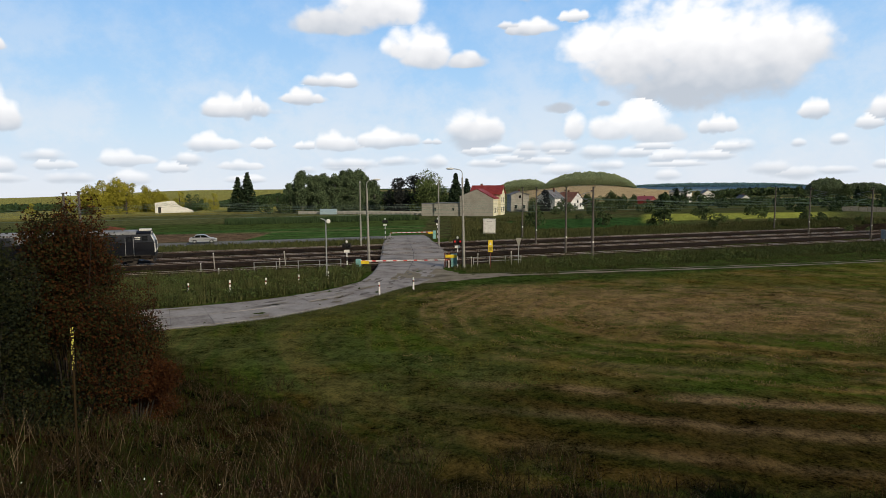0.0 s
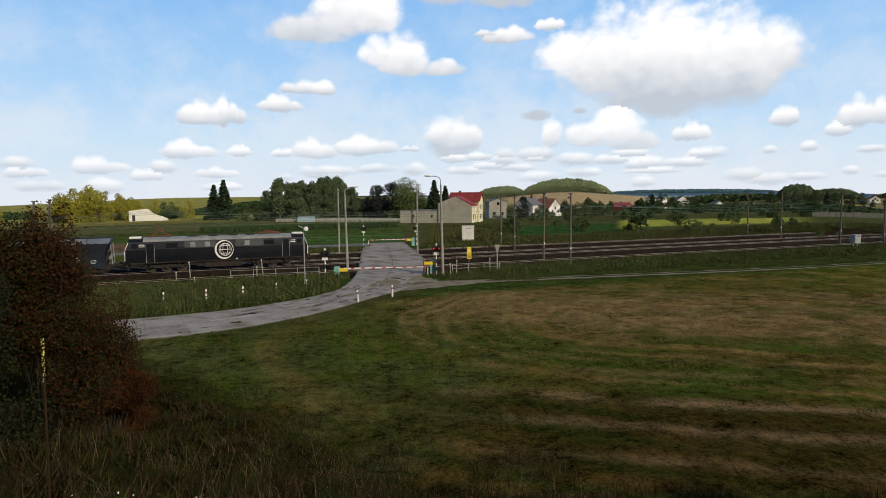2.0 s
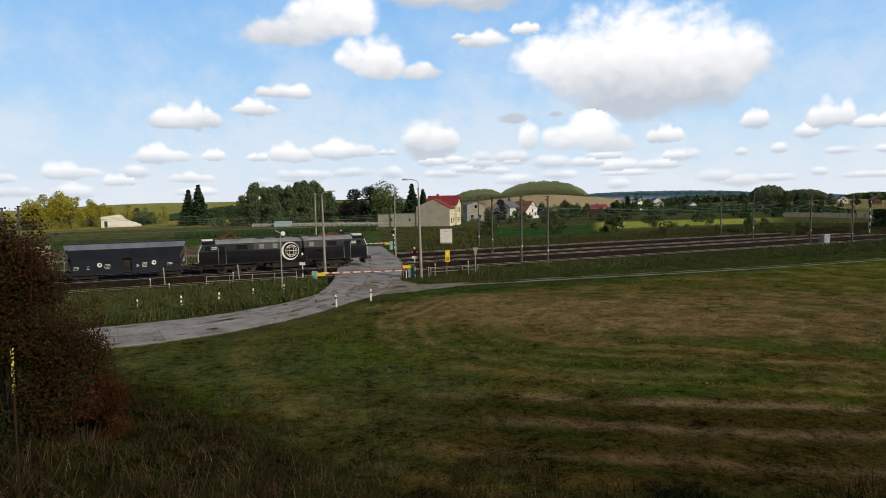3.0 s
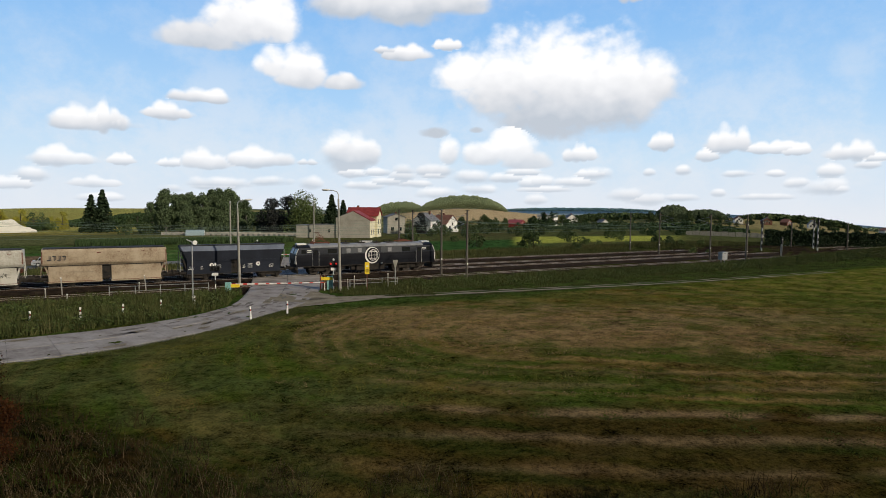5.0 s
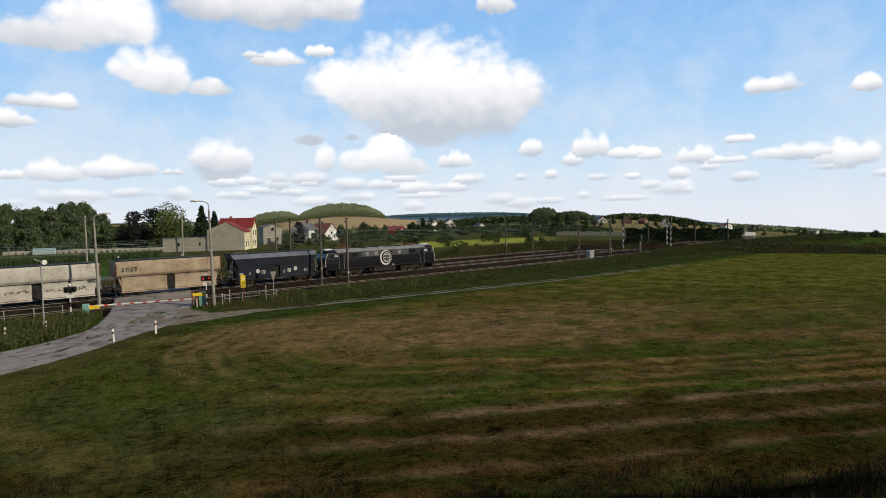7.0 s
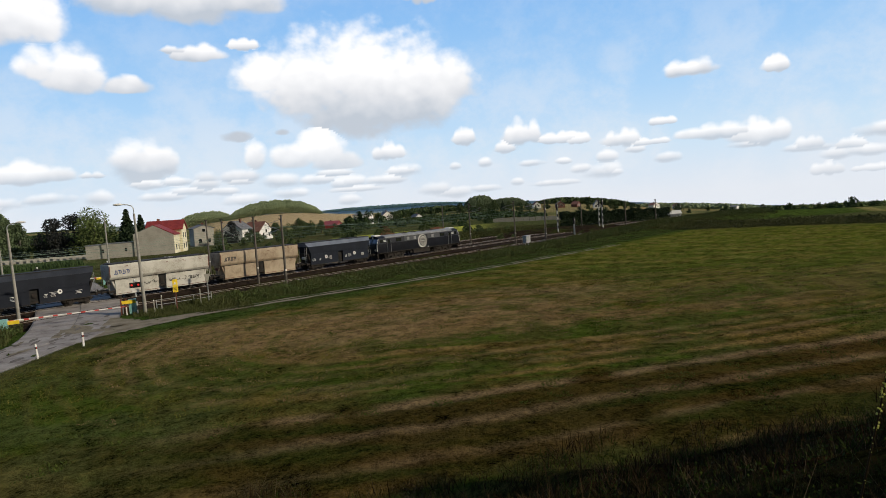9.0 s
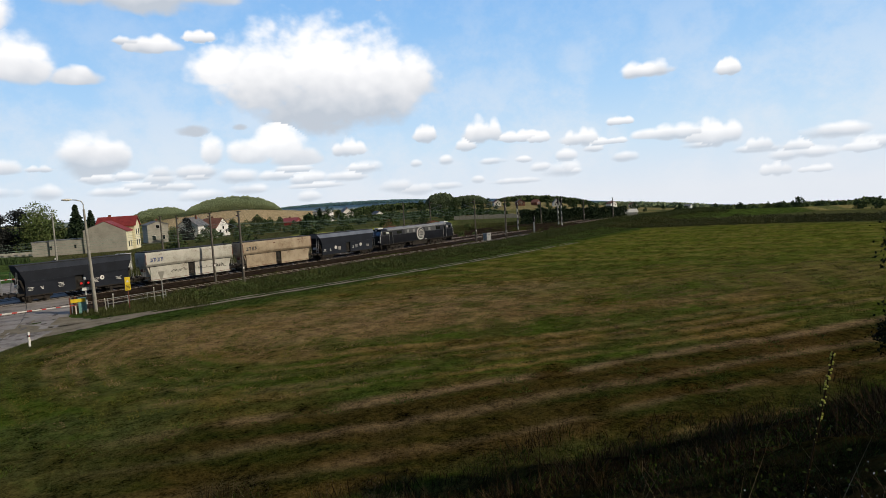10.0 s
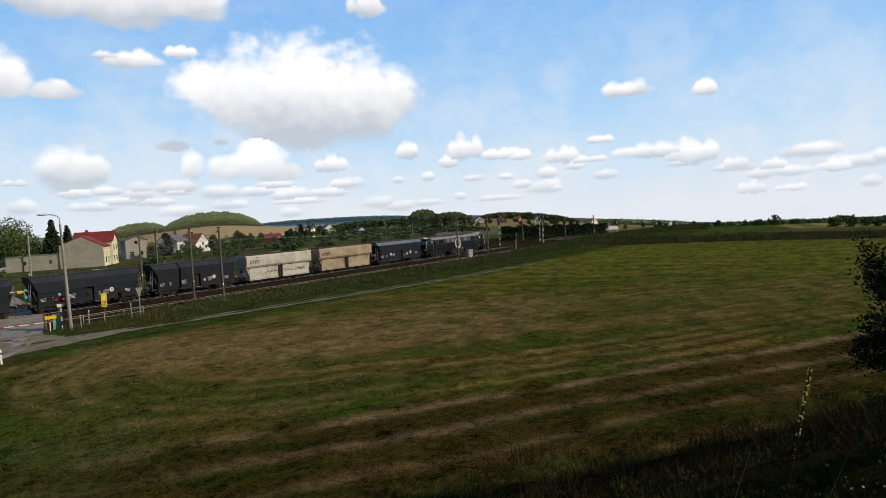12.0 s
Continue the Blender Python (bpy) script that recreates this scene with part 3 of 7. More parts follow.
def build_road():
    road = thing("road", 0, 0, 0, "cracked grey concrete road over a level crossing", "road", kind="structure")
    base = Shape()
    steps = 110
    pts = []
    for i in range(steps + 1):
        for u in (0, 1):
            p = road_point(i / steps, u)
            pts.append((p.x, p.y, road_height(p.x, p.y) - 0.03))
    pts += [(x, y, z - 0.75) for x, y, z in pts]
    n = 2 * (steps + 1)
    fs = []
    for i in range(steps):
        a = 2 * i
        fs += [(a, a + 1, a + 3, a + 2), (a, a + 2, n + a + 2, n + a), (a + 1, n + a + 1, n + a + 3, a + 3)]
    base.add(pts, fs)
    part("road_bed", base, M_ASPHALT, road)
    rr = random.Random(3)
    count = 56
    for i in range(count):
        for lane in range(2):
            t0, t1 = (i + 0.004) / count, (i + 0.996) / count
            u0, u1 = 0.5 * lane + 0.006, 0.5 * lane + 0.494
            if lane == 0:
                u0 += rr.uniform(0, 0.03)
            else:
                u1 -= rr.uniform(0, 0.03)
            dz = rr.uniform(-0.012, 0.012)
            vs = []
            for t, u in ((t0, u0), (t0, u1), (t1, u1), (t1, u0)):
                p = road_point(t, u)
                vs.append((p.x, p.y, road_height(p.x, p.y) + dz))
            slab = Shape().add(vs + [(x, y, z - 0.12) for x, y, z in vs], [(0, 1, 2, 3), (0, 4, 5, 1), (1, 5, 6, 2), (2, 6, 7, 3), (3, 7, 4, 0)])
            part("slab", slab, M_SLAB, road)
    # rails let into the road over the crossing
    for off in TRACKS:
        for side in (-0.7525, 0.7525):
            ends_ = []
            for u in (0, 1):
                t = 0.6
                for _ in range(30):
                    p = road_point(t, u)
                    t = min(max(t - (float(across_of(p.x, p.y)) - off - side) / 170.0, 0.3), 0.99)
                p = road_point(t, u)
                ends_.append(p.x * UX + (p.y - 89.5) * UY)
            a_, b_ = on_line(ends_[0], off + side), on_line(ends_[1], off + side)
            groove = Shape().tube((a_[0], a_[1], 0.05), (b_[0], b_[1], 0.05), 0.05, n=6)
            part("crossing_rail", groove, M_RAIL_TOP, road)
            for k in (-0.13, 0.13):
                c_, d_ = on_line(ends_[0], off + side + k), on_line(ends_[1], off + side + k)
                part("rail_groove", Shape().tube((c_[0], c_[1], 0.035), (d_[0], d_[1], 0.035), 0.045, n=6), M_BALLAST, road)
    # worn patches and dark cracks that wander over the slabs
    rp = random.Random(12)
    for k in range(70):
        t, u = rp.uniform(0.06, 0.64), rp.uniform(0.06, 0.94)
        p = road_point(t, u)
        q = road_point(t + 0.004, u)
        w = (q - p).normalized()
        side = Vector((-w.y, w.x))
        long_, wide = rp.uniform(0.3, 1.3), rp.uniform(0.12, 0.40)
        rim_ = []
        for j in range(14):
            g = 2 * math.pi * j / 14
            r_ = rp.uniform(0.55, 1.15)
            c = p + w * (long_ * r_ * math.cos(g)) + side * (wide * r_ * math.sin(g))
            rim_.append((c.x, c.y, road_height(c.x, c.y) + 0.018))
        rim_.append((p.x, p.y, road_height(p.x, p.y) + 0.018))
        part("road_patch", Shape().add(rim_, [(j, (j + 1) % 14, 14) for j in range(14)]), M_PATCH if k % 3 else M_DIRT, road)
    # the road beyond the line, along the railway
    lane = Shape()
    pts = []
    for i in range(61):
        s = -150 + i * 2.6
        for off in (27.0, 31.0):
            x, y = on_line(s, off + 0.4 * math.sin(s * 0.05))
            pts.append((x, y, float(land(x, y)) + 0.08))
    k = len(pts)
    pts += [(x, y, z - 0.5) for x, y, z in pts]
    lane.add(pts, [f for i in range(60) for f in ((2 * i, 2 * i + 1, 2 * i + 3, 2 * i + 2), (2 * i, 2 * i + 2, k + 2 * i + 2, k + 2 * i))])
    back = thing("back_road", 0, 0, 0, "narrow grey asphalt lane beyond the railway", "road", kind="structure")
    part("lane", lane, M_ASPHALT, back)
    # two wheel tracks of the field lane on the near side
    track = thing("field_track", 0, 0, 0, "pale dirt field track beside the railway verge", "track", kind="structure")
    # worn earth where the field track leaves the road
    rim = [(-1.6, 72.0), (0.4, 68.6), (1.6, 66.2), (6.5, 66.2), (6.5, 64.6), (1.6, 61.6), (-1.8, 59.9), (-3.7, 58.9), (-6.0, 61.0), (-5.4, 66.0), (-4.6, 71.0)]
    edge = []
    for k in range(len(rim)):
        (x0, y0), (x1, y1) = rim[k], rim[(k + 1) % len(rim)]
        for j in range(6):
            f = j / 6
            px, py = x0 + (x1 - x0) * f + 0.22 * math.sin(k * 5 + j * 2.3), y0 + (y1 - y0) * f + 0.18 * math.sin(k * 3 + j * 3.1)
            edge.append((px, py, float(land(px, py)) + 0.05))
    hub = (-2.0, 65.0, float(land(-2.0, 65.0)) + 0.05)
    part("worn_earth", Shape().add(edge + [hub], [(j, (j + 1) % len(edge), len(edge)) for j in range(len(edge))]), M_DIRT, track)
    for w, side in ((0.50, -0.65), (0.24, 0.75)):
        pts = []
        for i in range(51):
            x = -2.0 + i * 1.6
            y = 64.4 + 0.17 * x + 0.0009 * x * x + 0.25 * math.sin(x * 0.11) + side
            wide = w * (1 - 0.014 * i) * (1 + 1.8 * math.exp(-i / 3))
            for dy in (-wide, wide):
                jag = 0.14 * math.sin(i * 1.7 + dy * 5) + 0.1 * math.sin(i * 4.1 + side)
                pts.append((x, y + dy + jag, float(land(x, y + dy + jag)) + 0.055))
        wheel = Shape().add(pts, [(2 * i, 2 * i + 2, 2 * i + 3, 2 * i + 1) for i in range(50)])
        part("wheel_track", wheel, M_DIRT, track)


build_road()


# ---------- the train ----------
M_LOCO = surface("black_paint", ((0.004, 0.0045, 0.007), (0.0065, 0.0075, 0.0115), (0.012, 0.014, 0.019)), 0.8, 12, 0.5, bump=0.05, spec=0.10)
M_LOCO_BAND = surface("dark_grey_paint", ((0.014, 0.016, 0.022), (0.023, 0.026, 0.034), (0.038, 0.042, 0.051)), 0.8, 12, 0.5, bump=0.05, spec=0.18)
M_PANEL = surface("grey_side_panel", ((0.045, 0.048, 0.054), (0.062, 0.066, 0.074), (0.085, 0.09, 0.10)), 0.8, 12, 0.55, bump=0.05, spec=0.2)
M_ROOF = surface("loco_roof_grey", ((0.13, 0.135, 0.14), (0.21, 0.215, 0.225), (0.29, 0.295, 0.305)), 1.0, 14, 0.55, bump=0.1)
M_UNDER = surface("bogie_grime", ((0.010, 0.009, 0.008), (0.022, 0.018, 0.015), (0.04, 0.032, 0.026)), 2, 20, 0.85)
M_WHEEL = surface("wheel_steel", ((0.03, 0.026, 0.023), (0.055, 0.047, 0.04), (0.09, 0.08, 0.07)), 3, 30, 0.6, 0.6)
M_WHITE = surface("white_paint", ((0.50, 0.49, 0.46), (0.68, 0.67, 0.64), (0.78, 0.77, 0.75)), 2.5, 25, 0.6, bump=0.05)
M_GLASS = plain("dark_glass", (0.012, 0.014, 0.016), 0.06, 0, 0, 0.8)
M_RUST = surface("rust_red", ((0.06, 0.022, 0.015), (0.13, 0.045, 0.028), (0.20, 0.08, 0.05)), 3, 30, 0.8)
M_STEEL = surface("galvanised_steel", ((0.22, 0.23, 0.23), (0.33, 0.34, 0.34), (0.44, 0.45, 0.45)), 3, 30, 0.5, 0.4)
M_SLATE = surface("wagon_slate_paint", ((0.007, 0.009, 0.015), (0.012, 0.0155, 0.025), (0.022, 0.027, 0.041)), 0.6, 9, 0.6, bump=0.08, spread=0.2, spec=0.15)
M_NAVY = surface("wagon_navy_paint", ((0.007, 0.009, 0.014), (0.012, 0.015, 0.023), (0.021, 0.025, 0.036)), 0.6, 9, 0.6, bump=0.08, spread=0.2, spec=0.15)
M_NAVY_TOP = surface("wagon_navy_paler", ((0.014, 0.017, 0.025), (0.023, 0.028, 0.040), (0.038, 0.045, 0.060)), 0.6, 9, 0.65, bump=0.08, spec=0.2)
M_SLATE_TOP = surface("wagon_slate_paler", ((0.075, 0.09, 0.125), (0.12, 0.14, 0.185), (0.17, 0.19, 0.24)), 0.6, 9, 0.6, bump=0.08)
M_TAN = surface("rusty_cream_paint", ((0.14, 0.085, 0.055), (0.27, 0.21, 0.145), (0.35, 0.285, 0.205), (0.41, 0.345, 0.26)), 0.55, 6, 0.7, bump=0.1)
M_CREAM = surface("faded_white_paint", ((0.20, 0.175, 0.14), (0.38, 0.365, 0.32), (0.48, 0.465, 0.42), (0.42, 0.42, 0.40)), 0.5, 6, 0.7, bump=0.1)
M_BLACK = surface("soot_black", ((0.008, 0.008, 0.008), (0.016, 0.015, 0.014), (0.03, 0.028, 0.026)), 2, 18, 0.8)
M_LOGO = plain("dark_lettering", (0.02, 0.022, 0.03), 0.6)
M_BLUE = plain("blue_lettering", (0.03, 0.05, 0.16), 0.6)
M_LAMP_GLASS = plain("lamp_glass", (0.65, 0.63, 0.58), 0.15)

ROLLING = []      # wheelsets and their radius


def wheelset(parent, x, r, z):
    s = Shape()
    for y in (-0.75, 0.75):
        s.disc((0, y, 0), r, (0, 1, 0), 0.13, 24)
        s.disc((0, y * 0.93, 0), r + 0.03, (0, 1, 0), 0.03, 24)
        for k in range(4):
            g = k * math.pi / 2
            s.tube((0.3 * r * math.cos(g), y * 1.095, 0.3 * r * math.sin(g)), (0.75 * r * math.cos(g), y * 1.095, 0.75 * r * math.sin(g)), 0.04, n=5)
    s.tube((0, -0.95, 0), (0, 0.95, 0), 0.09)
    ob = new("wheelset", s.mesh("wheelset", M_WHEEL))
    ob.parent = parent
    ob.matrix_basis = pose(x, 0, z)
    ROLLING.append((ob, r, x, z))
    return ob


def bogie(parent, x, axles, r):
    half = max(axles) + r + 0.25
    s = Shape()
    for y in (-1.02, 1.02):
        s.prism([(-half, r + 0.30), (-half, r + 0.10), (-half * 0.6, r - 0.1), (half * 0.6, r - 0.1), (half, r + 0.10), (half, r + 0.30), (half * 0.5, r + 0.42), (-half * 0.5, r + 0.42)], y - 0.06, y + 0.06, "y")
        for a in axles:
            s.box(a, y * 1.07, r - 0.17, 0.36, 0.16, 0.36)
            for d in (-0.32, 0.32):
                s.tube((a + d, y * 1.06, r + 0.02), (a + d, y * 1.06, r + 0.36), 0.08, n=8)
    s.box(0, 0, r + 0.05, 0.7, 2.1, 0.3)
    b = part("bogie", s, M_UNDER, parent)
    b.matrix_basis = pose(x, 0, 0)
    for a in axles:
        wheelset(b, a, r, r)
    return b


def ends(parent, half, z=1.05):
    """Buffers and coupling hook at both ends."""
    for e in (-1, 1):
        for y in (-0.875, 0.875):
            s = Shape()
            s.tube((e * (half - 0.62), y, z), (e * (half - 0.12), y, z), 0.11, n=10)
            s.disc((e * (half - 0.06), y, z), 0.24, (1, 0, 0), 0.10, 16)
            part("buffer", s, M_UNDER, parent)
        part("coupling", Shape().box(e * (half - 0.4), 0, z - 0.1, 0.45, 0.12, 0.2), M_UNDER, parent)


def locomotive():
    root = thing("locomotive", 0, 0, 0, "black electric locomotive with a white globe emblem", "locomotive")
    L = 10.75
    body = Shape()
    # raked cab fronts: the outline seen from the side, drawn across the width
    body.prism([(-L, 1.15), (-L - 0.06, 2.1), (-L, 2.72), (L, 2.72), (L + 0.06, 2.1), (L, 1.15)], -1.49, 1.49, "y")
    part("body", body, M_LOCO, root, bevel=0.05, smooth=True)
    up = Shape()
    up.prism([(-L + 0.003, 2.722), (-L + 0.42, 3.62), (L - 0.42, 3.62), (L - 0.003, 2.722)], -1.475, 1.475, "y")
    part("window_band", up, M_LOCO_BAND, root, "dark grey window band", bevel=0.05, smooth=True)
    roof = Shape()
    arc = [(1.47 * math.cos(g), 3.60 + 0.47 * math.sin(g)) for g in [math.pi * k / 10 for k in range(11)]]
    roof.prism(arc, -L + 2.0, L - 2.0)
    part("roof", roof, M_ROOF, root, "dusty grey curved roof", smooth=True)
    for e in (-1, 1):
        cab = Shape()
        cab.prism([(1.46 * math.cos(g), 3.60 + 0.36 * math.sin(g)) for g in [math.pi * k / 10 for k in range(11)]], e * (L - 2.03), e * (L - 0.42))
        part("cab_roof", cab, M_LOCO, root, smooth=True)
        scr = Shape()
        for y in (-0.72, 0.72):
            vs = [(e * (L - 0.075 + 0.03), y - 0.55, 2.88), (e * (L - 0.075 + 0.03), y + 0.55, 2.88), (e * (L - 0.36 + 0.03), y + 0.52, 3.48), (e * (L - 0.36 + 0.03), y - 0.52, 3.48)]
            scr.add(vs + [(x - e * 0.05, yy, z) for x, yy, z in vs], [(0, 1, 2, 3), (4, 7, 6, 5), (0, 4, 5, 1), (1, 5, 6, 2), (2, 6, 7, 3), (3, 7, 4, 0)])
        part("windscreen", scr, M_GLASS, root)
        for y in (-1.41, 1.41):
            trim = Shape()
            trim.box(e * (L + 0.015), y, 1.55, 0.10, 0.16, 1.05)
            trim.prism([(e * (L - 0.05), 2.75), (e * (L + 0.03), 2.75), (e * (L - 0.34), 3.55), (e * (L - 0.42), 3.55)], y - 0.06, y + 0.06, "y")
            part("front_panel", trim, M_WHITE, root, "pale front corner panel")
        for hx, y, hz_ in ((L + 0.06, -0.98, 1.75), (L + 0.06, 0.98, 1.75), (L - 0.40, 0, 3.72)):
            part("headlight", Shape().disc((e * hx, y, hz_), 0.16, (1, 0, 0), 0.11, 14), M_LAMP_GLASS, root)
        sb = Shape()
        sb.box(e * (L - 1.1), 0, 3.96, 1.3, 1.1, 0.20)
        part("roof_box", sb, M_WHITE, root, "white equipment box on the cab roof", bevel=0.03)
        plow = Shape()
        plow.box(e * (L - 0.25), 0, 0.35, 0.2, 2.5, 0.45)
        plow.box(e * (L - 0.1), 0, 0.85, 0.35, 2.7, 0.32)
        part("buffer_beam", plow, M_UNDER, root)
        # cab side window, door with rails, number plates as bars
        for y in (-1, 1):
            win = Shape().box(e * (L - 1.05), y * 1.478, 2.88, 0.62, 0.02, 0.52)
            part("cab_window", win, M_GLASS, root)
            door = Shape().box(e * (L - 2.75), y * 1.492, 1.35, 0.68, 0.03, 2.05)
            part("door", door, M_LOCO, root, bevel=0.012)
            part("door_window", Shape().box(e * (L - 2.75), y * 1.50, 2.75, 0.42, 0.03, 0.5), M_GLASS, root)
            for dx in (-0.45, 0.45):
                part("handrail", Shape().tube((e * (L - 2.75) + dx, y * 1.54, 1.2), (e * (L - 2.75) + dx, y * 1.54, 3.15), 0.028, n=6), M_STEEL, root)
            plate = Shape()
            for k in range(2):
                plate.box(e * (L - 1.85), y * 1.485, 3.02 + 0.2 * k, 0.62, 0.02, 0.09)
            part("number_bars", plate, M_WHITE, root)
            for k in range(3):
                part("step", Shape().box(e * (L - 2.75), y * 1.42, 0.35 + 0.3 * k, 0.6, 0.16, 0.04), M_UNDER, root)
    for y in (-1, 1):
        for x, w in ((-5.6, 1.3), (-3.2, 0.6), (-1.5, 0.6), (3.2, 0.6), (5.9, 1.3)):
            part("side_window", Shape().box(x, y * 1.479, 2.86, w, 0.02, 0.55), M_GLASS if w > 1 else M_ROOF, root)
        for x, w in ((-2.35, 3.6), (3.5, 3.4)):
            part("side_panel", Shape().box(x, y * 1.476, 2.76, w, 0.012, 0.80), M_PANEL, root, "paler grey louvre panel")
        gutter = Shape()
        for k in range(9):
            gutter.tube((-8.7 + k * 1.93, y * 1.49, 3.63), (-8.7 + (k + 1) * 1.93, y * 1.49, 3.63), 0.045, n=6)
        part("gutter", gutter, M_ROOF, root)
        # the globe: a ring, a dark ball and its lines
        ring = Shape()
        ring.disc((0.42, y * 1.50, 2.42), 1.12, (0, 1, 0), 0.02, 36)
        em = part("emblem", ring, M_WHITE, root, "white ring of the globe emblem")
        part("globe", Shape().disc((0.50, y * 1.512, 2.45), 0.97, (0, 1, 0), 0.02, 36), M_LOCO, em)
        lines = Shape()
        for k in (-0.45, 0.0, 0.45):
            w = math.sqrt(0.74 ** 2 - k * k) - 0.02
            lines.box(0.55, y * 1.525, 2.41 + k, 2 * w, 0.012, 0.06)
        for k in (-0.8, -0.4, 0.4, 0.8):
            for j in range(8):
                g0, g1 = -1.45 + j * 2.9 / 8, -1.45 + (j + 1) * 2.9 / 8
                lines.tube((0.55 + k * 0.72 * math.cos(g0), y * 1.525, 2.44 + 0.72 * math.sin(g0)), (0.55 + k * 0.72 * math.cos(g1), y * 1.525, 2.44 + 0.72 * math.sin(g1)), 0.03, n=4)
        for j in range(28):
            g0, g1 = 2 * math.pi * j / 28, 2 * math.pi * (j + 1) / 28
            lines.tube((0.55 + 0.74 * math.cos(g0), y * 1.525, 2.44 + 0.74 * math.sin(g0)), (0.55 + 0.74 * math.cos(g1), y * 1.525, 2.44 + 0.74 * math.sin(g1)), 0.03, n=4)
        part("globe_lines", lines, M_WHITE, em)
        sill = Shape().box(0, y * 1.50, 1.13, 20.6, 0.05, 0.12)
        part("sill", sill, M_UNDER, root)
        tanks = Shape()
        tanks.box(0.3, y * 0.95, 0.42, 4.4, 0.7, 0.72)
        tanks.tube((-2.7, y * 1.1, 0.7), (-2.2, y * 1.1, 0.7), 0.25)
        part("tank", tanks, M_UNDER, root)
        part("marker_lamp", Shape().box(1.9, y * 1.52, 1.22, 0.28, 0.05, 0.14), M_WHITE, root)
    # pantographs: the trailing one half raised, the leading one folded
    for x, rise in ((-6.9, 1.25), (6.1, 0.22)):
        p = Shape()
        for y in (-0.55, 0.55):
            p.tube((x - 1.1, y, 4.25), (x + 0.35, y * 0.8, 4.25 + rise * 0.55), 0.035, n=6)
            p.tube((x + 0.35, y * 0.8, 4.25 + rise * 0.55), (x - 0.5, y * 0.7, 4.25 + rise), 0.03, n=6)
            p.tube((x + 1.1, y, 4.25), (x - 0.35, y * 0.8, 4.25 + rise * 0.6), 0.035, n=6)
            p.tube((x - 1.3, y, 4.2), (x + 1.3, y, 4.2), 0.04, n=6)
            for dx in (-1.1, 1.1):
                p.tube((x + dx, y, 3.98), (x + dx, y, 4.25), 0.06, n=8)
        for dx in (-0.65, -0.35):
            p.tube((x + dx, -0.95, 4.28 + rise), (x + dx, 0.95, 4.28 + rise), 0.03, n=6)
        part("pantograph", p, M_RUST, root, "rust-red pantograph")
    gear = Shape()
    for x in (-3.2, -0.8, 1.6, 3.7):
        gear.box(x, 0.0, 4.02, 1.1, 1.2, 0.14)
        gear.tube((x, -0.4, 4.1), (x, -0.4, 4.45), 0.05, n=6)
    gear.tube((-5.0, -0.4, 4.42), (5.0, -0.4, 4.42), 0.02, n=5)
    part("roof_gear", gear, M_UNDER, root)
    bogie(root, -6.3, (-1.75, 0.0, 1.75), 0.62)
    bogie(root, 6.3, (-1.75, 0.0, 1.75), 0.62)
    ends(root, 11.42)
    return root


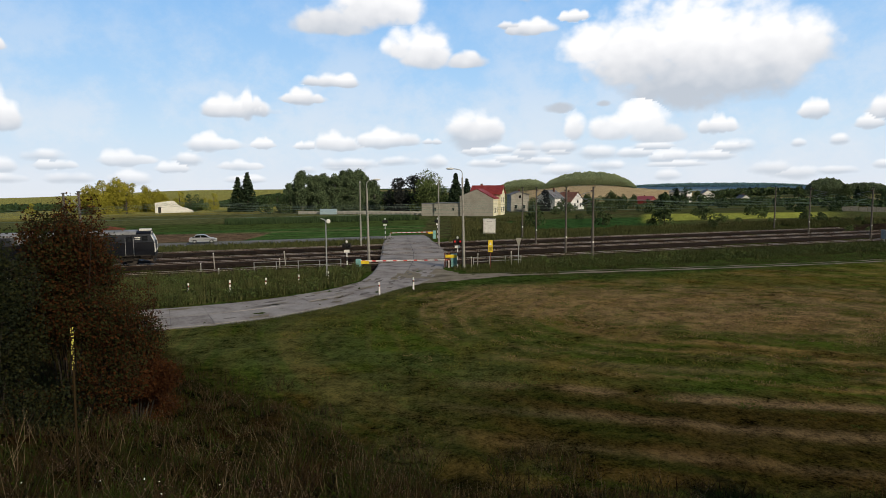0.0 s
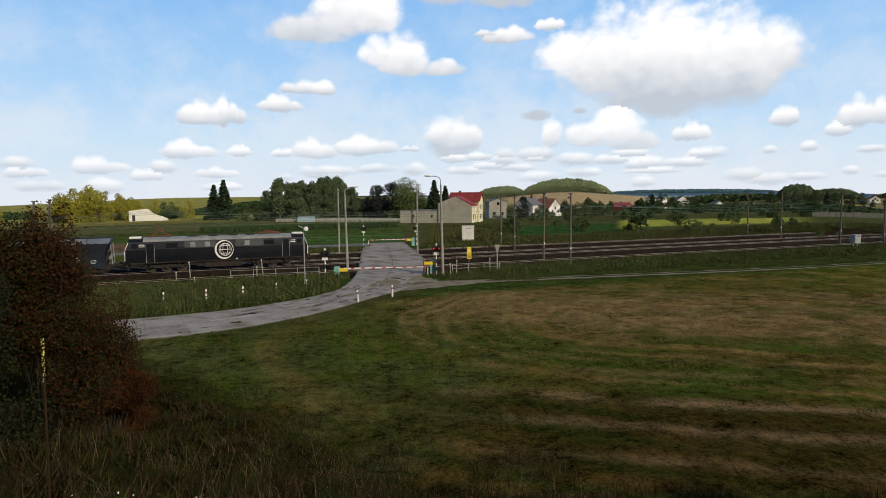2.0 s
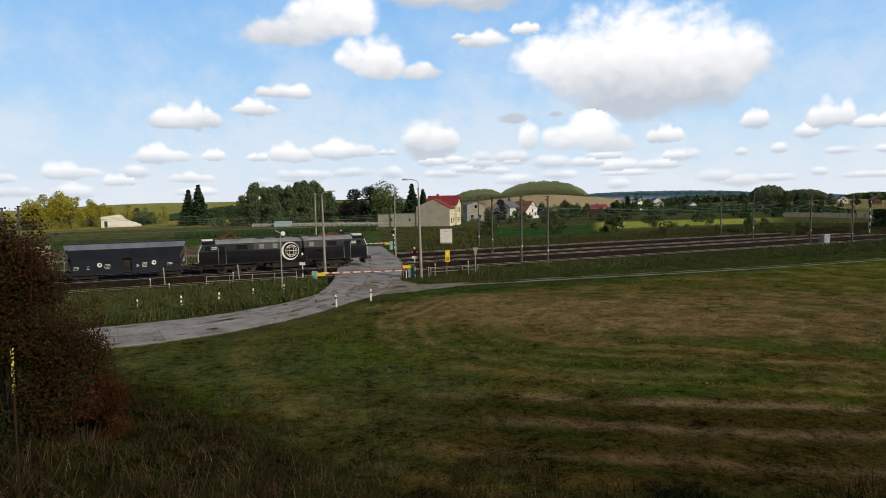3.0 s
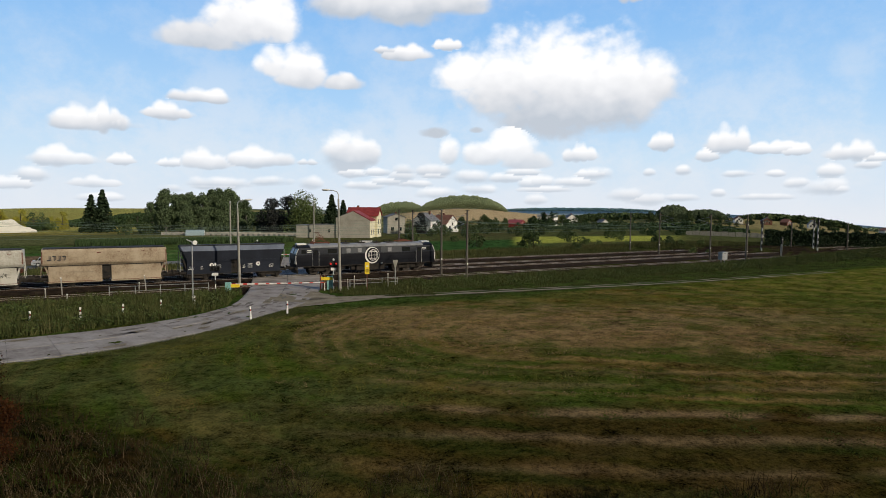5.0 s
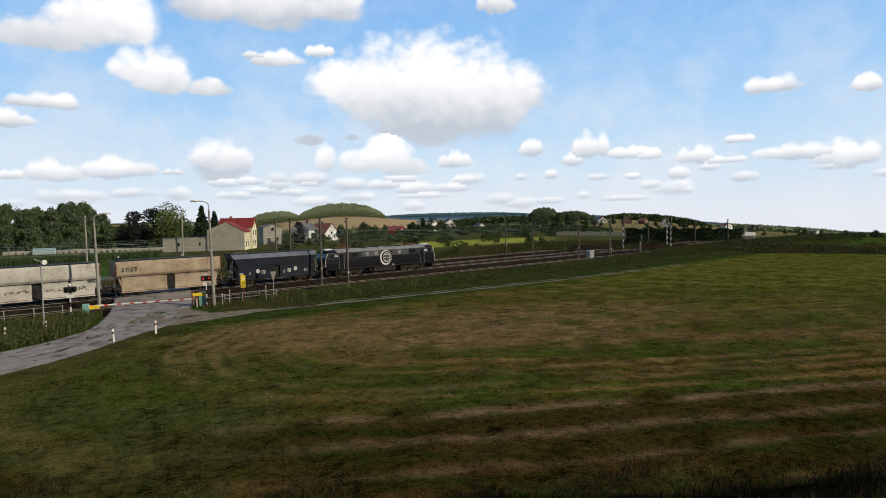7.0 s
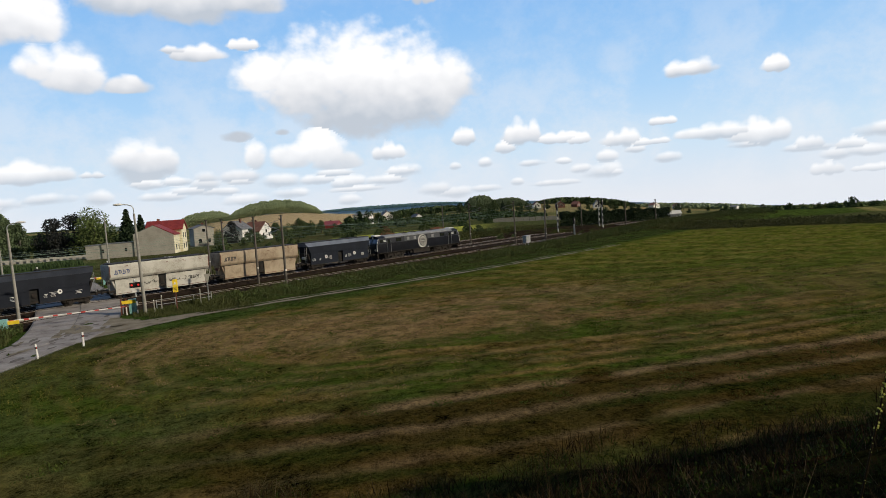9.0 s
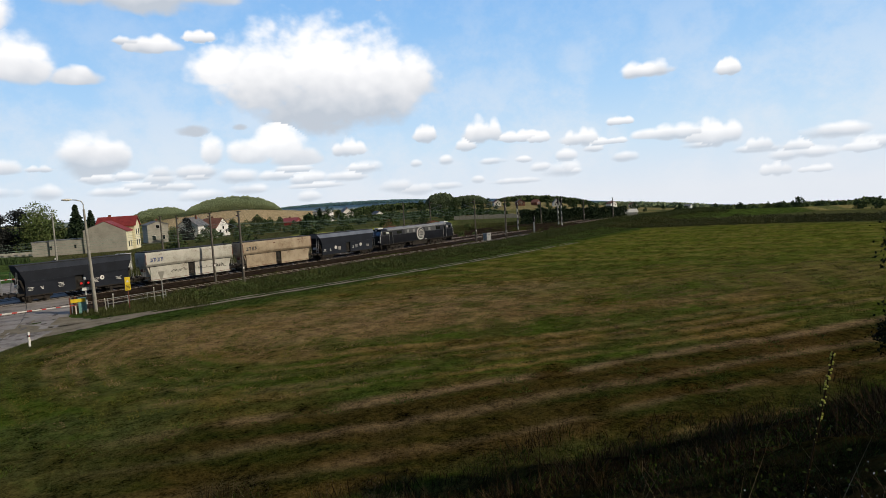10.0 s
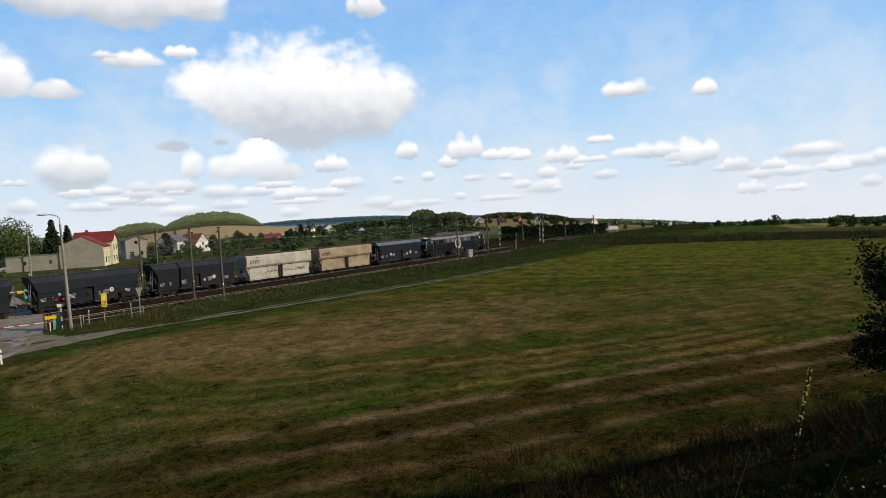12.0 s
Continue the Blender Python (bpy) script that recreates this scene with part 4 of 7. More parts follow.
def hopper(label, paint, upper_paint, dark, marks, seed):
    rr = random.Random(seed)
    root = thing("hopper_wagon", 0, 0, 0, label, "freight wagon", group="wagons of the train")
    H = 6.55
    up = Shape()
    if dark:
        # sloping sided hopper, longer at the top than below
        z0, z1, z2 = 2.45, 3.58, 4.15
        for e0, e1, w0, w1, a, b in ((H - 0.75, H - 0.25, 1.46, 1.50, z0, z1),):
            vs = [(-e0, -w0, a), (e0, -w0, a), (e0, w0, a), (-e0, w0, a), (-e1, -w1, b), (e1, -w1, b), (e1, w1, b), (-e1, w1, b)]
            up.add(vs, [(3, 2, 1, 0), (4, 5, 6, 7), (0, 1, 5, 4), (1, 2, 6, 5), (2, 3, 7, 6), (3, 0, 4, 7)])
        part("hopper_side", up, paint, root, bevel=0.03)
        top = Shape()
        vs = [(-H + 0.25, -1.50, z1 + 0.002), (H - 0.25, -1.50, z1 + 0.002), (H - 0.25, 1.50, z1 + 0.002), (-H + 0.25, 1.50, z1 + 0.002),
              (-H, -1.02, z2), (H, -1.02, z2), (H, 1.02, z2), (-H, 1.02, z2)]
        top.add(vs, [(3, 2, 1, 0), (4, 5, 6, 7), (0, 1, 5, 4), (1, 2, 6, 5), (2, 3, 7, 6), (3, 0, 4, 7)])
        part("hopper_slope", top, upper_paint, root, "lighter upper slope", bevel=0.03)
        rim = Shape().box(0, 0, z2, 2 * H, 2.1, 0.10)
        part("roof_rim", rim, M_BLACK, root)
    else:
        z0, z2 = 2.38, 4.15
        n = [(-1.30, z0), (-1.50, z0 + 0.28), (-1.50, z2 - 0.22), (-1.40, z2), (1.40, z2), (1.50, z2 - 0.22), (1.50, z0 + 0.28), (1.30, z0)]
        up.prism(n, -H + 0.1, H - 0.1)
        part("hopper_side", up, paint, root, bevel=0.08, smooth=True)
        part("roof_rim", Shape().box(0, 0, z2 - 0.02, 2 * H - 0.5, 2.6, 0.12), M_BLACK, root)
        for e in (-1, 1):
            part("rust_streak", Shape().box(e * 3.3, -1.318, 0.64, 5.3, 0.012, 0.05), M_RUST, root, "rusty lower edge")
            part("end_rust", Shape().box(e * (H - 0.16), -1.506, z0 + 0.32, 0.10, 0.012, 1.2), M_RUST, root, "rust-stained end edge")
        part("seam", Shape().box(0, -1.30, z0 - 0.05, 2 * H - 0.8, 0.16, 0.06), M_BLACK, root)
    # lower bins with the gap between them
    for e in (-1, 1):
        low = Shape()
        w0, w1 = (1.34, 1.44) if dark else (1.28, 1.31)
        x0, x1 = 0.48, H - 0.72
        xs = (e * x0, e * x1)
        zb = 0.85 if dark else 0.62
        vs = [(xs[0], -w0, zb), (xs[1], -w0, zb), (xs[1], w0, zb), (xs[0], w0, zb), (xs[0], -w1, z0 + 0.004), (xs[1], -w1, z0 + 0.004), (xs[1], w1, z0 + 0.004), (xs[0], w1, z0 + 0.004)]
        low.add(vs, [(3, 2, 1, 0), (4, 5, 6, 7), (0, 1, 5, 4), (1, 2, 6, 5), (2, 3, 7, 6), (3, 0, 4, 7)])
        part("bin", low, paint, root, bevel=0.03)
        lip = Shape().box(e * (x0 + x1) / 2, 0, zb - 0.09, x1 - x0 + 0.1, 2.74, 0.10)
        part("bin_lip", lip, upper_paint if not dark else M_UNDER, root)
    # black block in the gap stands for the shade of the opening
    gap = Shape()
    gap.box(0, 0, 1.15, 0.94, 2.2, z0 - 1.15)
    part("gap_shade", gap, M_BLACK, root)
    wheel = Shape()
    wheel.disc((0.05, -1.22, 1.72), 0.26, (0, 1, 0), 0.05, 16)
    part("handwheel", wheel, M_UNDER, root)
    sole = Shape()
    for y in (-1.05, 1.05):
        sole.box(0, y, 0.88, 2 * H + 0.1, 0.16, 0.24)
    for e in (-1, 1):
        sole.box(e * (H + 0.03), 0, 0.85, 0.18, 2.6, 0.35)
    part("underframe", sole, M_UNDER, root)
    for e in (-1, 1):
        rail = Shape()
        for y in (0.75, 1.25):
            part("handrail", Shape().tube((e * (H + 0.02), y, 1.15), (e * (H - 0.1), y, 3.5), 0.025, n=6), M_STEEL if dark else upper_paint, root)
        for y in (-1.25, -0.75):
            rail.tube((e * (H + 0.02), y, 1.15), (e * (H - 0.1), y, 3.5), 0.025, n=6)
        for k in range(7):
            rail.tube((e * (H + 0.0), -1.25, 1.35 + 0.3 * k), (e * (H + 0.0), -0.75, 1.35 + 0.3 * k), 0.02, n=6)
        part("ladder", rail, M_STEEL if dark else upper_paint, root)
        slope = Shape()
        slope.add([(e * (H - 0.72), -1.2, 1.15), (e * (H - 0.72), 1.2, 1.15), (e * (H - 0.25), 1.2, 2.6), (e * (H - 0.25), -1.2, 2.6),
                   (e * (H - 0.9), -1.2, 1.15), (e * (H - 0.9), 1.2, 1.15), (e * (H - 0.45), 1.2, 2.6), (e * (H - 0.45), -1.2, 2.6)],
                  [(0, 1, 2, 3), (4, 7, 6, 5), (0, 4, 5, 1), (1, 5, 6, 2), (2, 6, 7, 3), (3, 7, 4, 0)])
        part("end_slope", slope, M_UNDER if dark else paint, root)
        tankr = Shape().tube((e * (H - 0.35), -0.4, 1.9), (e * (H - 0.35), 0.4, 1.9), 0.2, n=12)
        part("air_tank", tankr, M_STEEL if dark else M_RUST, root)
    marks(root, rr, H)
    bogie(root, -H + 2.0, (-0.9, 0.9), 0.46)
    bogie(root, H - 2.0, (-0.9, 0.9), 0.46)
    ends(root, 7.3)
    return root


def dark_marks(round_at):
    def put(root, rr, H):
        for x0, rows, w in ((-5.3, 3, 0.7), (-4.1, 3, 0.35), (-2.1, 4, 0.8), (1.1, 3, 0.35), (1.9, 4, 0.75), (4.6, 3, 0.8)):
            bars = Shape()
            for k in range(rows):
                bars.box(x0 + rr.uniform(-0.05, 0.05), -1.43, 1.42 + 0.14 * k, w * rr.uniform(0.6, 1.0), 0.03, 0.045)
            part("lettering_block", bars, M_WHITE, root)
        for x in round_at:
            d = Shape().disc((x, -1.435, 1.85), 0.26, (0, 1, 0), 0.03, 20)
            e = part("emblem", d, M_WHITE, root, "small round white emblem")
            part("emblem_mark", Shape().disc((x + 0.03, -1.455, 1.87), 0.10, (0, 1, 0), 0.02, 12), M_LOGO, e)
    return put


def pale_marks(mat, scrawl):
    def put(root, rr, H):
        s = Shape()
        for k, w in enumerate((0.42, 0.36, 0.36, 0.34)):
            s.box(-5.9 + 0.48 * k + 0.2, -1.512, 2.95, 0.09, 0.02, 0.5)
            s.box(-5.9 + 0.48 * k + 0.2, -1.512, 2.95 + (k % 2) * 0.40, w, 0.02, 0.10)
            s.box(-5.9 + 0.48 * k + 0.36, -1.512, 3.05, 0.08, 0.02, 0.38)
        part("lettering_bars", s, mat, root, "dark maker's lettering")
        if scrawl:
            for x0, x1 in ((-3.0, -0.8), (1.0, 5.2)):
                g = Shape()
                x, z = x0, 1.6
                while x < x1:
                    nx, nz = x + rr.uniform(-0.10, 0.26), 1.30 + rr.uniform(0, 0.55 if rr.random() > 0.4 else 0.2)
                    g.tube((x, -1.325, z), (nx, -1.325, nz), rr.uniform(0.012, 0.03), n=5)
                    x, z = nx, nz
                part("scrawl", g, M_BLACK, root, "black spray-paint scrawl")
        for k in range(5):
            part("rust_patch", Shape().box(rr.uniform(-5.8, 5.8), -1.506, rr.uniform(3.55, 3.85), rr.uniform(0.15, 0.5), 0.012, rr.uniform(0.03, 0.10)), M_RUST, root)
    return put


LOCO = locomotive()
WAGONS = [hopper("slate-blue hopper wagon with white markings", M_SLATE, M_SLATE_TOP, True, dark_marks((-2.9, 2.9)), 1),
          hopper("rust-stained cream hopper wagon with dark lettering", M_TAN, M_TAN, False, pale_marks(M_LOGO, False), 2),
          hopper("faded white hopper wagon with spray-paint scrawls", M_CREAM, M_CREAM, False, pale_marks(M_BLUE, True), 3)]
for k in range(4):
    WAGONS.append(hopper("dark navy hopper wagon with sloping upper sides", M_NAVY, M_NAVY_TOP, True, dark_marks((2.6,)), 10 + k))


def front_at(t):
    """Metres along the track of the locomotive's leading buffers."""
    return -36.0 + 9.17 * t + 0.467 * t * t - 0.0278 * t ** 3 - 1.3 * math.exp(-t)


def motions():
    units = [(LOCO, 11.42)] + [(w, 22.84 + 14.6 * (k + 0.5)) for k, w in enumerate(WAGONS)]
    times = [0.5 * k for k in range(25)]
    for unit, behind in units:
        unit.scale = (1, 1, 1.06)
        rows = []
        for t in times:
            x, y = on_line(front_at(t) - behind)
            rows.append((t, pose(x, y, 0, 0, 0, ANGLE)))
        walk(unit, rows)
    steps = [k / 20 for k in range(241)]
    for ob, r, x, z in ROLLING:
        walk(ob, [(t, pose(x, 0, z, 0, math.degrees(front_at(t) / r), 0)) for t in steps])


# ---------- things of the level crossing ----------
M_GREEN = surface("teal_paint", ((0.12, 0.28, 0.27), (0.20, 0.40, 0.38), (0.30, 0.50, 0.47)), 2, 20, 0.6)
M_YELLOW = surface("yellow_paint", ((0.62, 0.42, 0.02), (0.75, 0.55, 0.03), (0.80, 0.62, 0.06)), 3, 20, 0.5, bump=0.05)
M_RED = surface("red_paint", ((0.35, 0.04, 0.03), (0.50, 0.06, 0.05), (0.58, 0.10, 0.08)), 3, 20, 0.5, bump=0.05)
M_DARK = surface("dark_grey_paint_signal", ((0.012, 0.012, 0.012), (0.022, 0.022, 0.022), (0.035, 0.035, 0.035)), 3, 20, 0.6)
M_GLOW = plain("red_signal_light", (1.0, 0.05, 0.04), 0.3, 0, 0.6)
M_WIRE = plain("copper_wire", (0.10, 0.15, 0.13), 0.5, 0.3)
M_CAR = plain("silver_car_paint", (0.40, 0.41, 0.42), 0.3, 0.4)
M_TYRE = plain("tyre_rubber", (0.015, 0.015, 0.015), 0.8)


def gz(x, y):
    return float(land(x, y))


def striped_pole(parent, height, r, mats, step):
    z, k = 0.0, 0
    while z < height - 1e-6:
        h = min(step, height - z)
        part("pole_band", Shape().tube((0, 0, z), (0, 0, z + h), r, n=10), mats[k % 2], parent)
        z, k = z + h, k + 1


def street_lamp(x, y, height, reach, lean):
    root = thing("street_lamp", x, y, gz(x, y), "tall weathered concrete street lamp with a curved arm", "street lamp", group="street lamps at the crossing")
    root.matrix_basis = pose(x, y, gz(x, y), 0, lean, 0)
    part("pole", Shape().tube((0, 0, -0.3), (0, 0, height - 0.9), 0.19, 0.10, 12), M_POST, root, smooth=True)
    arm = Shape()
    pts = [Vector((0, 0, height - 0.95)), Vector((0, 0, height - 0.35)), Vector((reach * 0.12, 0, height - 0.08)), Vector((reach * 0.4, 0, height + 0.05)), Vector((reach * 0.75, 0, height + 0.10))]
    for a, b in zip(pts, pts[1:]):
        arm.tube(a, b, 0.05, n=8)
    part("arm", arm, M_STEEL, root)
    head = Shape()
    head.ball(reach, 0, height + 0.12, 0.48, 0.19, 0.12, 12, 6)
    part("lantern", head, M_WHITE, root, "pale lamp head", smooth=True)


street_lamp(2.0, 71.1, 11.2, -1.35, -0.8)
street_lamp(-9.9, 79.8, 10.6, 1.3, -0.8)


def mast(x, y, height, arm_to=0.0, label="concrete overhead-line mast with a bracket arm", plate=True):
    """Concrete post of the overhead line; arm_to: metres the bracket reaches across the track, away from the camera if positive."""
    z = gz(x, y)
    root = thing("catenary_mast", x, y, z, label, "mast", ANGLE, "overhead-line masts")
    h = height - z
    part("post", Shape().tube((0, 0, -0.3), (0, 0, h), 0.17, 0.12, 10), M_MAST, root, smooth=True)
    if arm_to:
        s = Shape()
        s.tube((0, 0, h - 1.9), (0, arm_to, h - 1.1), 0.035, n=6)
        s.tube((0, 0, h - 0.5), (0, arm_to, h - 1.1), 0.025, n=6)
        s.tube((0, arm_to * 0.2, h - 1.75), (0, arm_to * 1.1, h - 2.6), 0.03, n=6)
        part("bracket", s, M_STEEL, root)
        for zz in (h - 1.9, h - 0.5):
            ins = Shape().tube((0, 0.1 * (1 if arm_to > 0 else -1), zz), (0, 0.55 * (1 if arm_to > 0 else -1), zz + 0.1), 0.07, n=8)
            part("insulator", ins, M_RUST, root)
    top = Shape().box(0, 0, h, 0.42, 0.42, 0.08)
    part("cap", top, M_DARK, root)
    if plate:
        part("plate", Shape().box(0, -0.16, 2.2, 0.15, 0.03, 0.22), M_WHITE, root)


# near row, middle row and far rows of masts, by metres along and across the line
mast(18.6, 79.5, 9.1, 4.2)
mast(17.6, 92.1, 9.1, 4.0)
mast(15.4, 107.2, 9.0, -3.4)
mast(14.1, 115.9, 9.0, 0)
for s_, a_, h_, r_ in ((76.0, -13.6, 8.6, 4.6), (80.0, -3.0, 8.6, 3.0), (80.5, 10.2, 8.8, -3.6), (82.0, 20.0, 8.8, 0), (128, -13.0, 6.6, 0), (131, -3.0, 6.6, 0), (130, 10.2, 6.4, 0),
                       (133, 20.0, 6.4, 0),
                       (-47, -3.0, 8.8, 3.0), (-48, 10.2, 8.9, -3.6), (-50, 20.0, 8.9, 0), (-100, 10.2, 8.9, -3.6), (-98, 20.0, 8.9, 0)):
    mast(*on_line(s_, a_), h_, r_)


def bare_pole(x, y, height):
    root = thing("pole", x, y, gz(x, y), "slim grey concrete pole beside the crossing", "pole", group="poles beside the crossing")
    part("post", Shape().tube((0, 0, -0.3), (0, 0, height), 0.15, 0.09, 10), M_POST, root, smooth=True)
    part("collar", Shape().tube((0, 0, height - 0.25), (0, 0, height), 0.12, 0.12, 10), M_STEEL, root)
    part("cable_box", Shape().box(0, -0.17, 1.3, 0.26, 0.16, 0.5), M_STEEL, root, bevel=0.02)


bare_pole(-13.6, 99.6, 10.7)
bare_pole(-1.2, 101.9, 10.9)


def wires():
    root = thing("overhead_line", 0, 0, 0, "thin overhead contact and carrier wires above the tracks", "wire")
    for off in TRACKS:
        for k in range(-3, 1):
            s0, s1 = -150 + (k + 3) * 58.0, -150 + (k + 4) * 58.0
            span = Shape()
            x0, y0 = on_line(s0, off)
            x1, y1 = on_line(s1, off)
            span.tube((x0, y0, 5.9), (x1, y1, 5.9), 0.015, n=4, caps=False)
            last = None
            for i in range(9):
                f = i / 8
                p = (x0 + (x1 - x0) * f, y0 + (y1 - y0) * f, 7.35 - 4 * 0.95 * f * (1 - f))
                if last:
                    span.tube(last, p, 0.016, n=4, caps=False)
                    if i < 8:
                        span.tube(p, (p[0], p[1], 5.9), 0.005, n=3, caps=False)
                last = p
            part("wire_span", span, M_WIRE, root)


wires()


def barrier(x, y, tip, stand_right=False):
    """Lowered barrier: drive cabinet with a striped boom from x, y to tip."""
    z = 0.0
    root = thing("level_crossing_barrier", x, y, z, "lowered red and white striped crossing barrier on a teal drive", "barrier", group="barriers of the crossing")
    d = Vector((tip[0] - x, tip[1] - y, 0))
    n = 26
    part("drive", Shape().box(0, 0, -0.5, 0.55, 0.75, 1.65), M_GREEN, root, bevel=0.04)
    part("foot", Shape().box(0, 0, -0.55, 0.8, 1.0, 0.25), M_CONCRETE, root, bevel=0.03)
    w = Shape()
    w.box(d.normalized().x * 0.75, d.normalized().y * 0.75 - 0.1, 0.62, 0.9, 0.3, 0.34)
    part("counterweight", w, M_YELLOW, root, bevel=0.03)
    for k in range(n):
        a, b = Vector((0, 0, 0.92)) + d * (k / n), Vector((0, 0, 0.92)) + d * ((k + 1) / n)
        part("boom_stripe", Shape().tube(a, b, 0.095 - 0.0018 * k, 0.093 - 0.0018 * k, 8), M_RED if k % 3 == 1 else M_WHITE, root)
    part("rest_post", Shape().box(d.x * 1.01, d.y * 1.01, -0.5, 0.1, 0.1, 1.35), M_WHITE, root)


barrier(-10.0, 70.9, (0.2, 71.6))
barrier(-2.2, 116.6, (-10.2, 114.6))


def drive_box(x, y):
    root = thing("barrier_drive", x, y, gz(x, y), "teal drive cabinet with an orange counterweight arm", "barrier drive")
    part("body", Shape().box(0, 0, -0.2, 0.7, 0.6, 1.75), M_GREEN, root, bevel=0.04)
    part("arm", Shape().box(-0.35, -0.34, 1.15, 1.3, 0.12, 0.35), M_YELLOW, root, "orange-yellow arm", bevel=0.03)
    for dx in (-1.05, -0.6):
        part("post", Shape().box(dx, -0.3, -0.2, 0.16, 0.16, 1.9), M_RUST, root, "rusty post")
    part("door", Shape().box(0, -0.315, 0.3, 0.5, 0.03, 0.9), M_GREEN, root, bevel=0.008)


drive_box(0.9, 72.4)


def crossing_signal(x, y, lit, height=3.5, face=-1):
    root = thing("crossing_signal", x, y, gz(x, y) , "black twin-lamp crossing signal on a striped post", "signal", group="warning signals of the crossing")
    striped_pole(root, height - 0.9, 0.065, (M_WHITE, M_DARK), 0.45)
    board = Shape()
    board.box(0, 0, height - 0.75, 1.05, 0.08, 0.55)
    part("backboard", board, M_DARK, root, bevel=0.03)
    for dx in (-0.3, 0.3):
        hood = Shape()
        hood.tube((dx, face * 0.05, height - 0.47), (dx, face * 0.30, height - 0.45), 0.17, 0.17, 14, caps=False)
        h = part("hood", hood, M_DARK, root)
        part("lens", Shape().disc((dx, face * 0.07, height - 0.47), 0.10, (0, 1, 0), 0.03, 16), M_GLOW if lit else M_DARK, h)
    part("bell", Shape().ball(0, 0, height - 0.02, 0.13, 0.13, 0.16), M_WHITE, root, smooth=True)
    part("plate", Shape().box(0, face * 0.09, height - 1.22, 0.62, 0.03, 0.30), M_WHITE, root)


crossing_signal(1.3, 71.6, True)
crossing_signal(-11.1, 69.6, False)
crossing_signal(-11.2, 115.0, False, 3.6)
crossing_signal(-1.6, 117.2, False, 3.6)


def yellow_sign(x, y):
    root = thing("warning_sign", x, y, gz(x, y), "tall yellow warning sign on a brown post", "sign")
    part("post", Shape().tube((0, 0, -0.2), (0, 0, 2.2), 0.05, n=8), M_RUST, root)
    b = part("board", Shape().box(0, -0.06, 1.9, 0.5, 0.04, 1.35), M_YELLOW, root, bevel=0.01)
    part("symbol", Shape().prism([(-0.16, 2.72), (0.16, 2.72), (0.0, 3.02)], -0.095, -0.083, "y"), M_WHITE, b)
    bars = Shape()
    for k in range(4):
        bars.box(0, -0.09, 2.02 + 0.13 * k, 0.36, 0.015, 0.045)
    part("writing_bars", bars, M_DARK, b)


yellow_sign(5.0, 70.7)


def cross_sign(x, y):
    root = thing("road_sign", x, y, gz(x, y), "grey back of a triangular sign on a steel post", "sign")
    part("post", Shape().tube((0, 0, -0.2), (0, 0, 3.1), 0.05, n=8), M_STEEL, root)
    part("plate", Shape().prism([(-0.33, 3.25), (0.33, 3.25), (0.05, 2.25), (-0.05, 2.25)], -0.09, -0.055, "y"), M_POST, root, bevel=0.01)
    part("clamp", Shape().box(0, -0.03, 2.85, 0.22, 0.08, 0.06), M_STEEL, root)


cross_sign(8.5, 73.4)


def camera_post(x, y):
    root = thing("surveillance_post", x, y, gz(x, y), "slim steel post with a round white device", "post")
    part("post", Shape().tube((0, 0, -0.2), (0, 0, 6.0), 0.07, 0.055, 10), M_STEEL, root)
    part("device", Shape().disc((0.28, -0.1, 5.95), 0.21, (0.5, -1, 0), 0.16, 18), M_WHITE, root, bevel=0.02)
    part("arm", Shape().tube((-0.5, 0, 6.25), (0.25, 0, 5.9), 0.05, n=8), M_STEEL, root)
    part("sleeve", Shape().tube((0, 0, 0), (0, 0, 0.9), 0.10, n=10), M_WHITE, root, "white reflective sleeve")


camera_post(-12.0, 62.4)


def delineator():
    root = thing("marker_post", 0, 0, 0, "short white roadside marker post with a dark band", "post", group="roadside marker posts")
    s = Shape()
    s.prism([(-0.07, -0.05), (0.07, -0.05), (0.07, 0.02), (0.0, 0.06), (-0.07, 0.02)], -0.1, 1.12, "z")
    part("post", s, M_WHITE, root, bevel=0.01)
    part("band", Shape().prism([(-0.075, -0.055), (0.075, -0.055), (0.075, 0.022), (0.0, 0.065), (-0.075, 0.022)], 0.74, 0.90, "z"), M_DARK, root)
    part("reflector", Shape().box(0, -0.07, 0.78, 0.06, 0.012, 0.09), M_RED, root)
    return root


first = delineator()
spots = [(-16.5, 56.6), (-14.0, 58.6), (-19.3, 55.2), (-3.0, 56.3), (-5.8, 53.6), (-22.4, 53.6), (-11.6, 60.9)]
first.matrix_basis = pose(*spots[0], gz(*spots[0]), 0, 2, 10)
for k, (x, y) in enumerate(spots[1:]):
    copy_thing(first, pose(x, y, gz(x, y), 1.5 * (k % 3 - 1), 3 - 2 * (k % 4), 15 * k))


def rail_fence(x0, y0, x1, y1, bays, label):
    root = thing("pipe_fence", 0, 0, 0, label, "fence")
    for k in range(bays + 1):
        x, y = x0 + (x1 - x0) * k / bays, y0 + (y1 - y0) * k / bays
        z = gz(x, y)
        part("post", Shape().tube((x, y, z - 0.2), (x, y, 1.05), 0.045, n=8), M_STEEL, root)
        if k < bays:
            xn, yn = x0 + (x1 - x0) * (k + 1) / bays, y0 + (y1 - y0) * (k + 1) / bays
            for h in (0.5, 1.0):
                part("pipe", Shape().tube((x, y, h), (xn, yn, h), 0.03, n=6), M_STEEL, root)


rail_fence(-21.5, 69.5, -12.2, 72.0, 4, "low grey pipe fence beside the tracks")
rail_fence(3.2, 73.2, 9.0, 75.2, 3, "low weathered pipe fence in the weeds")


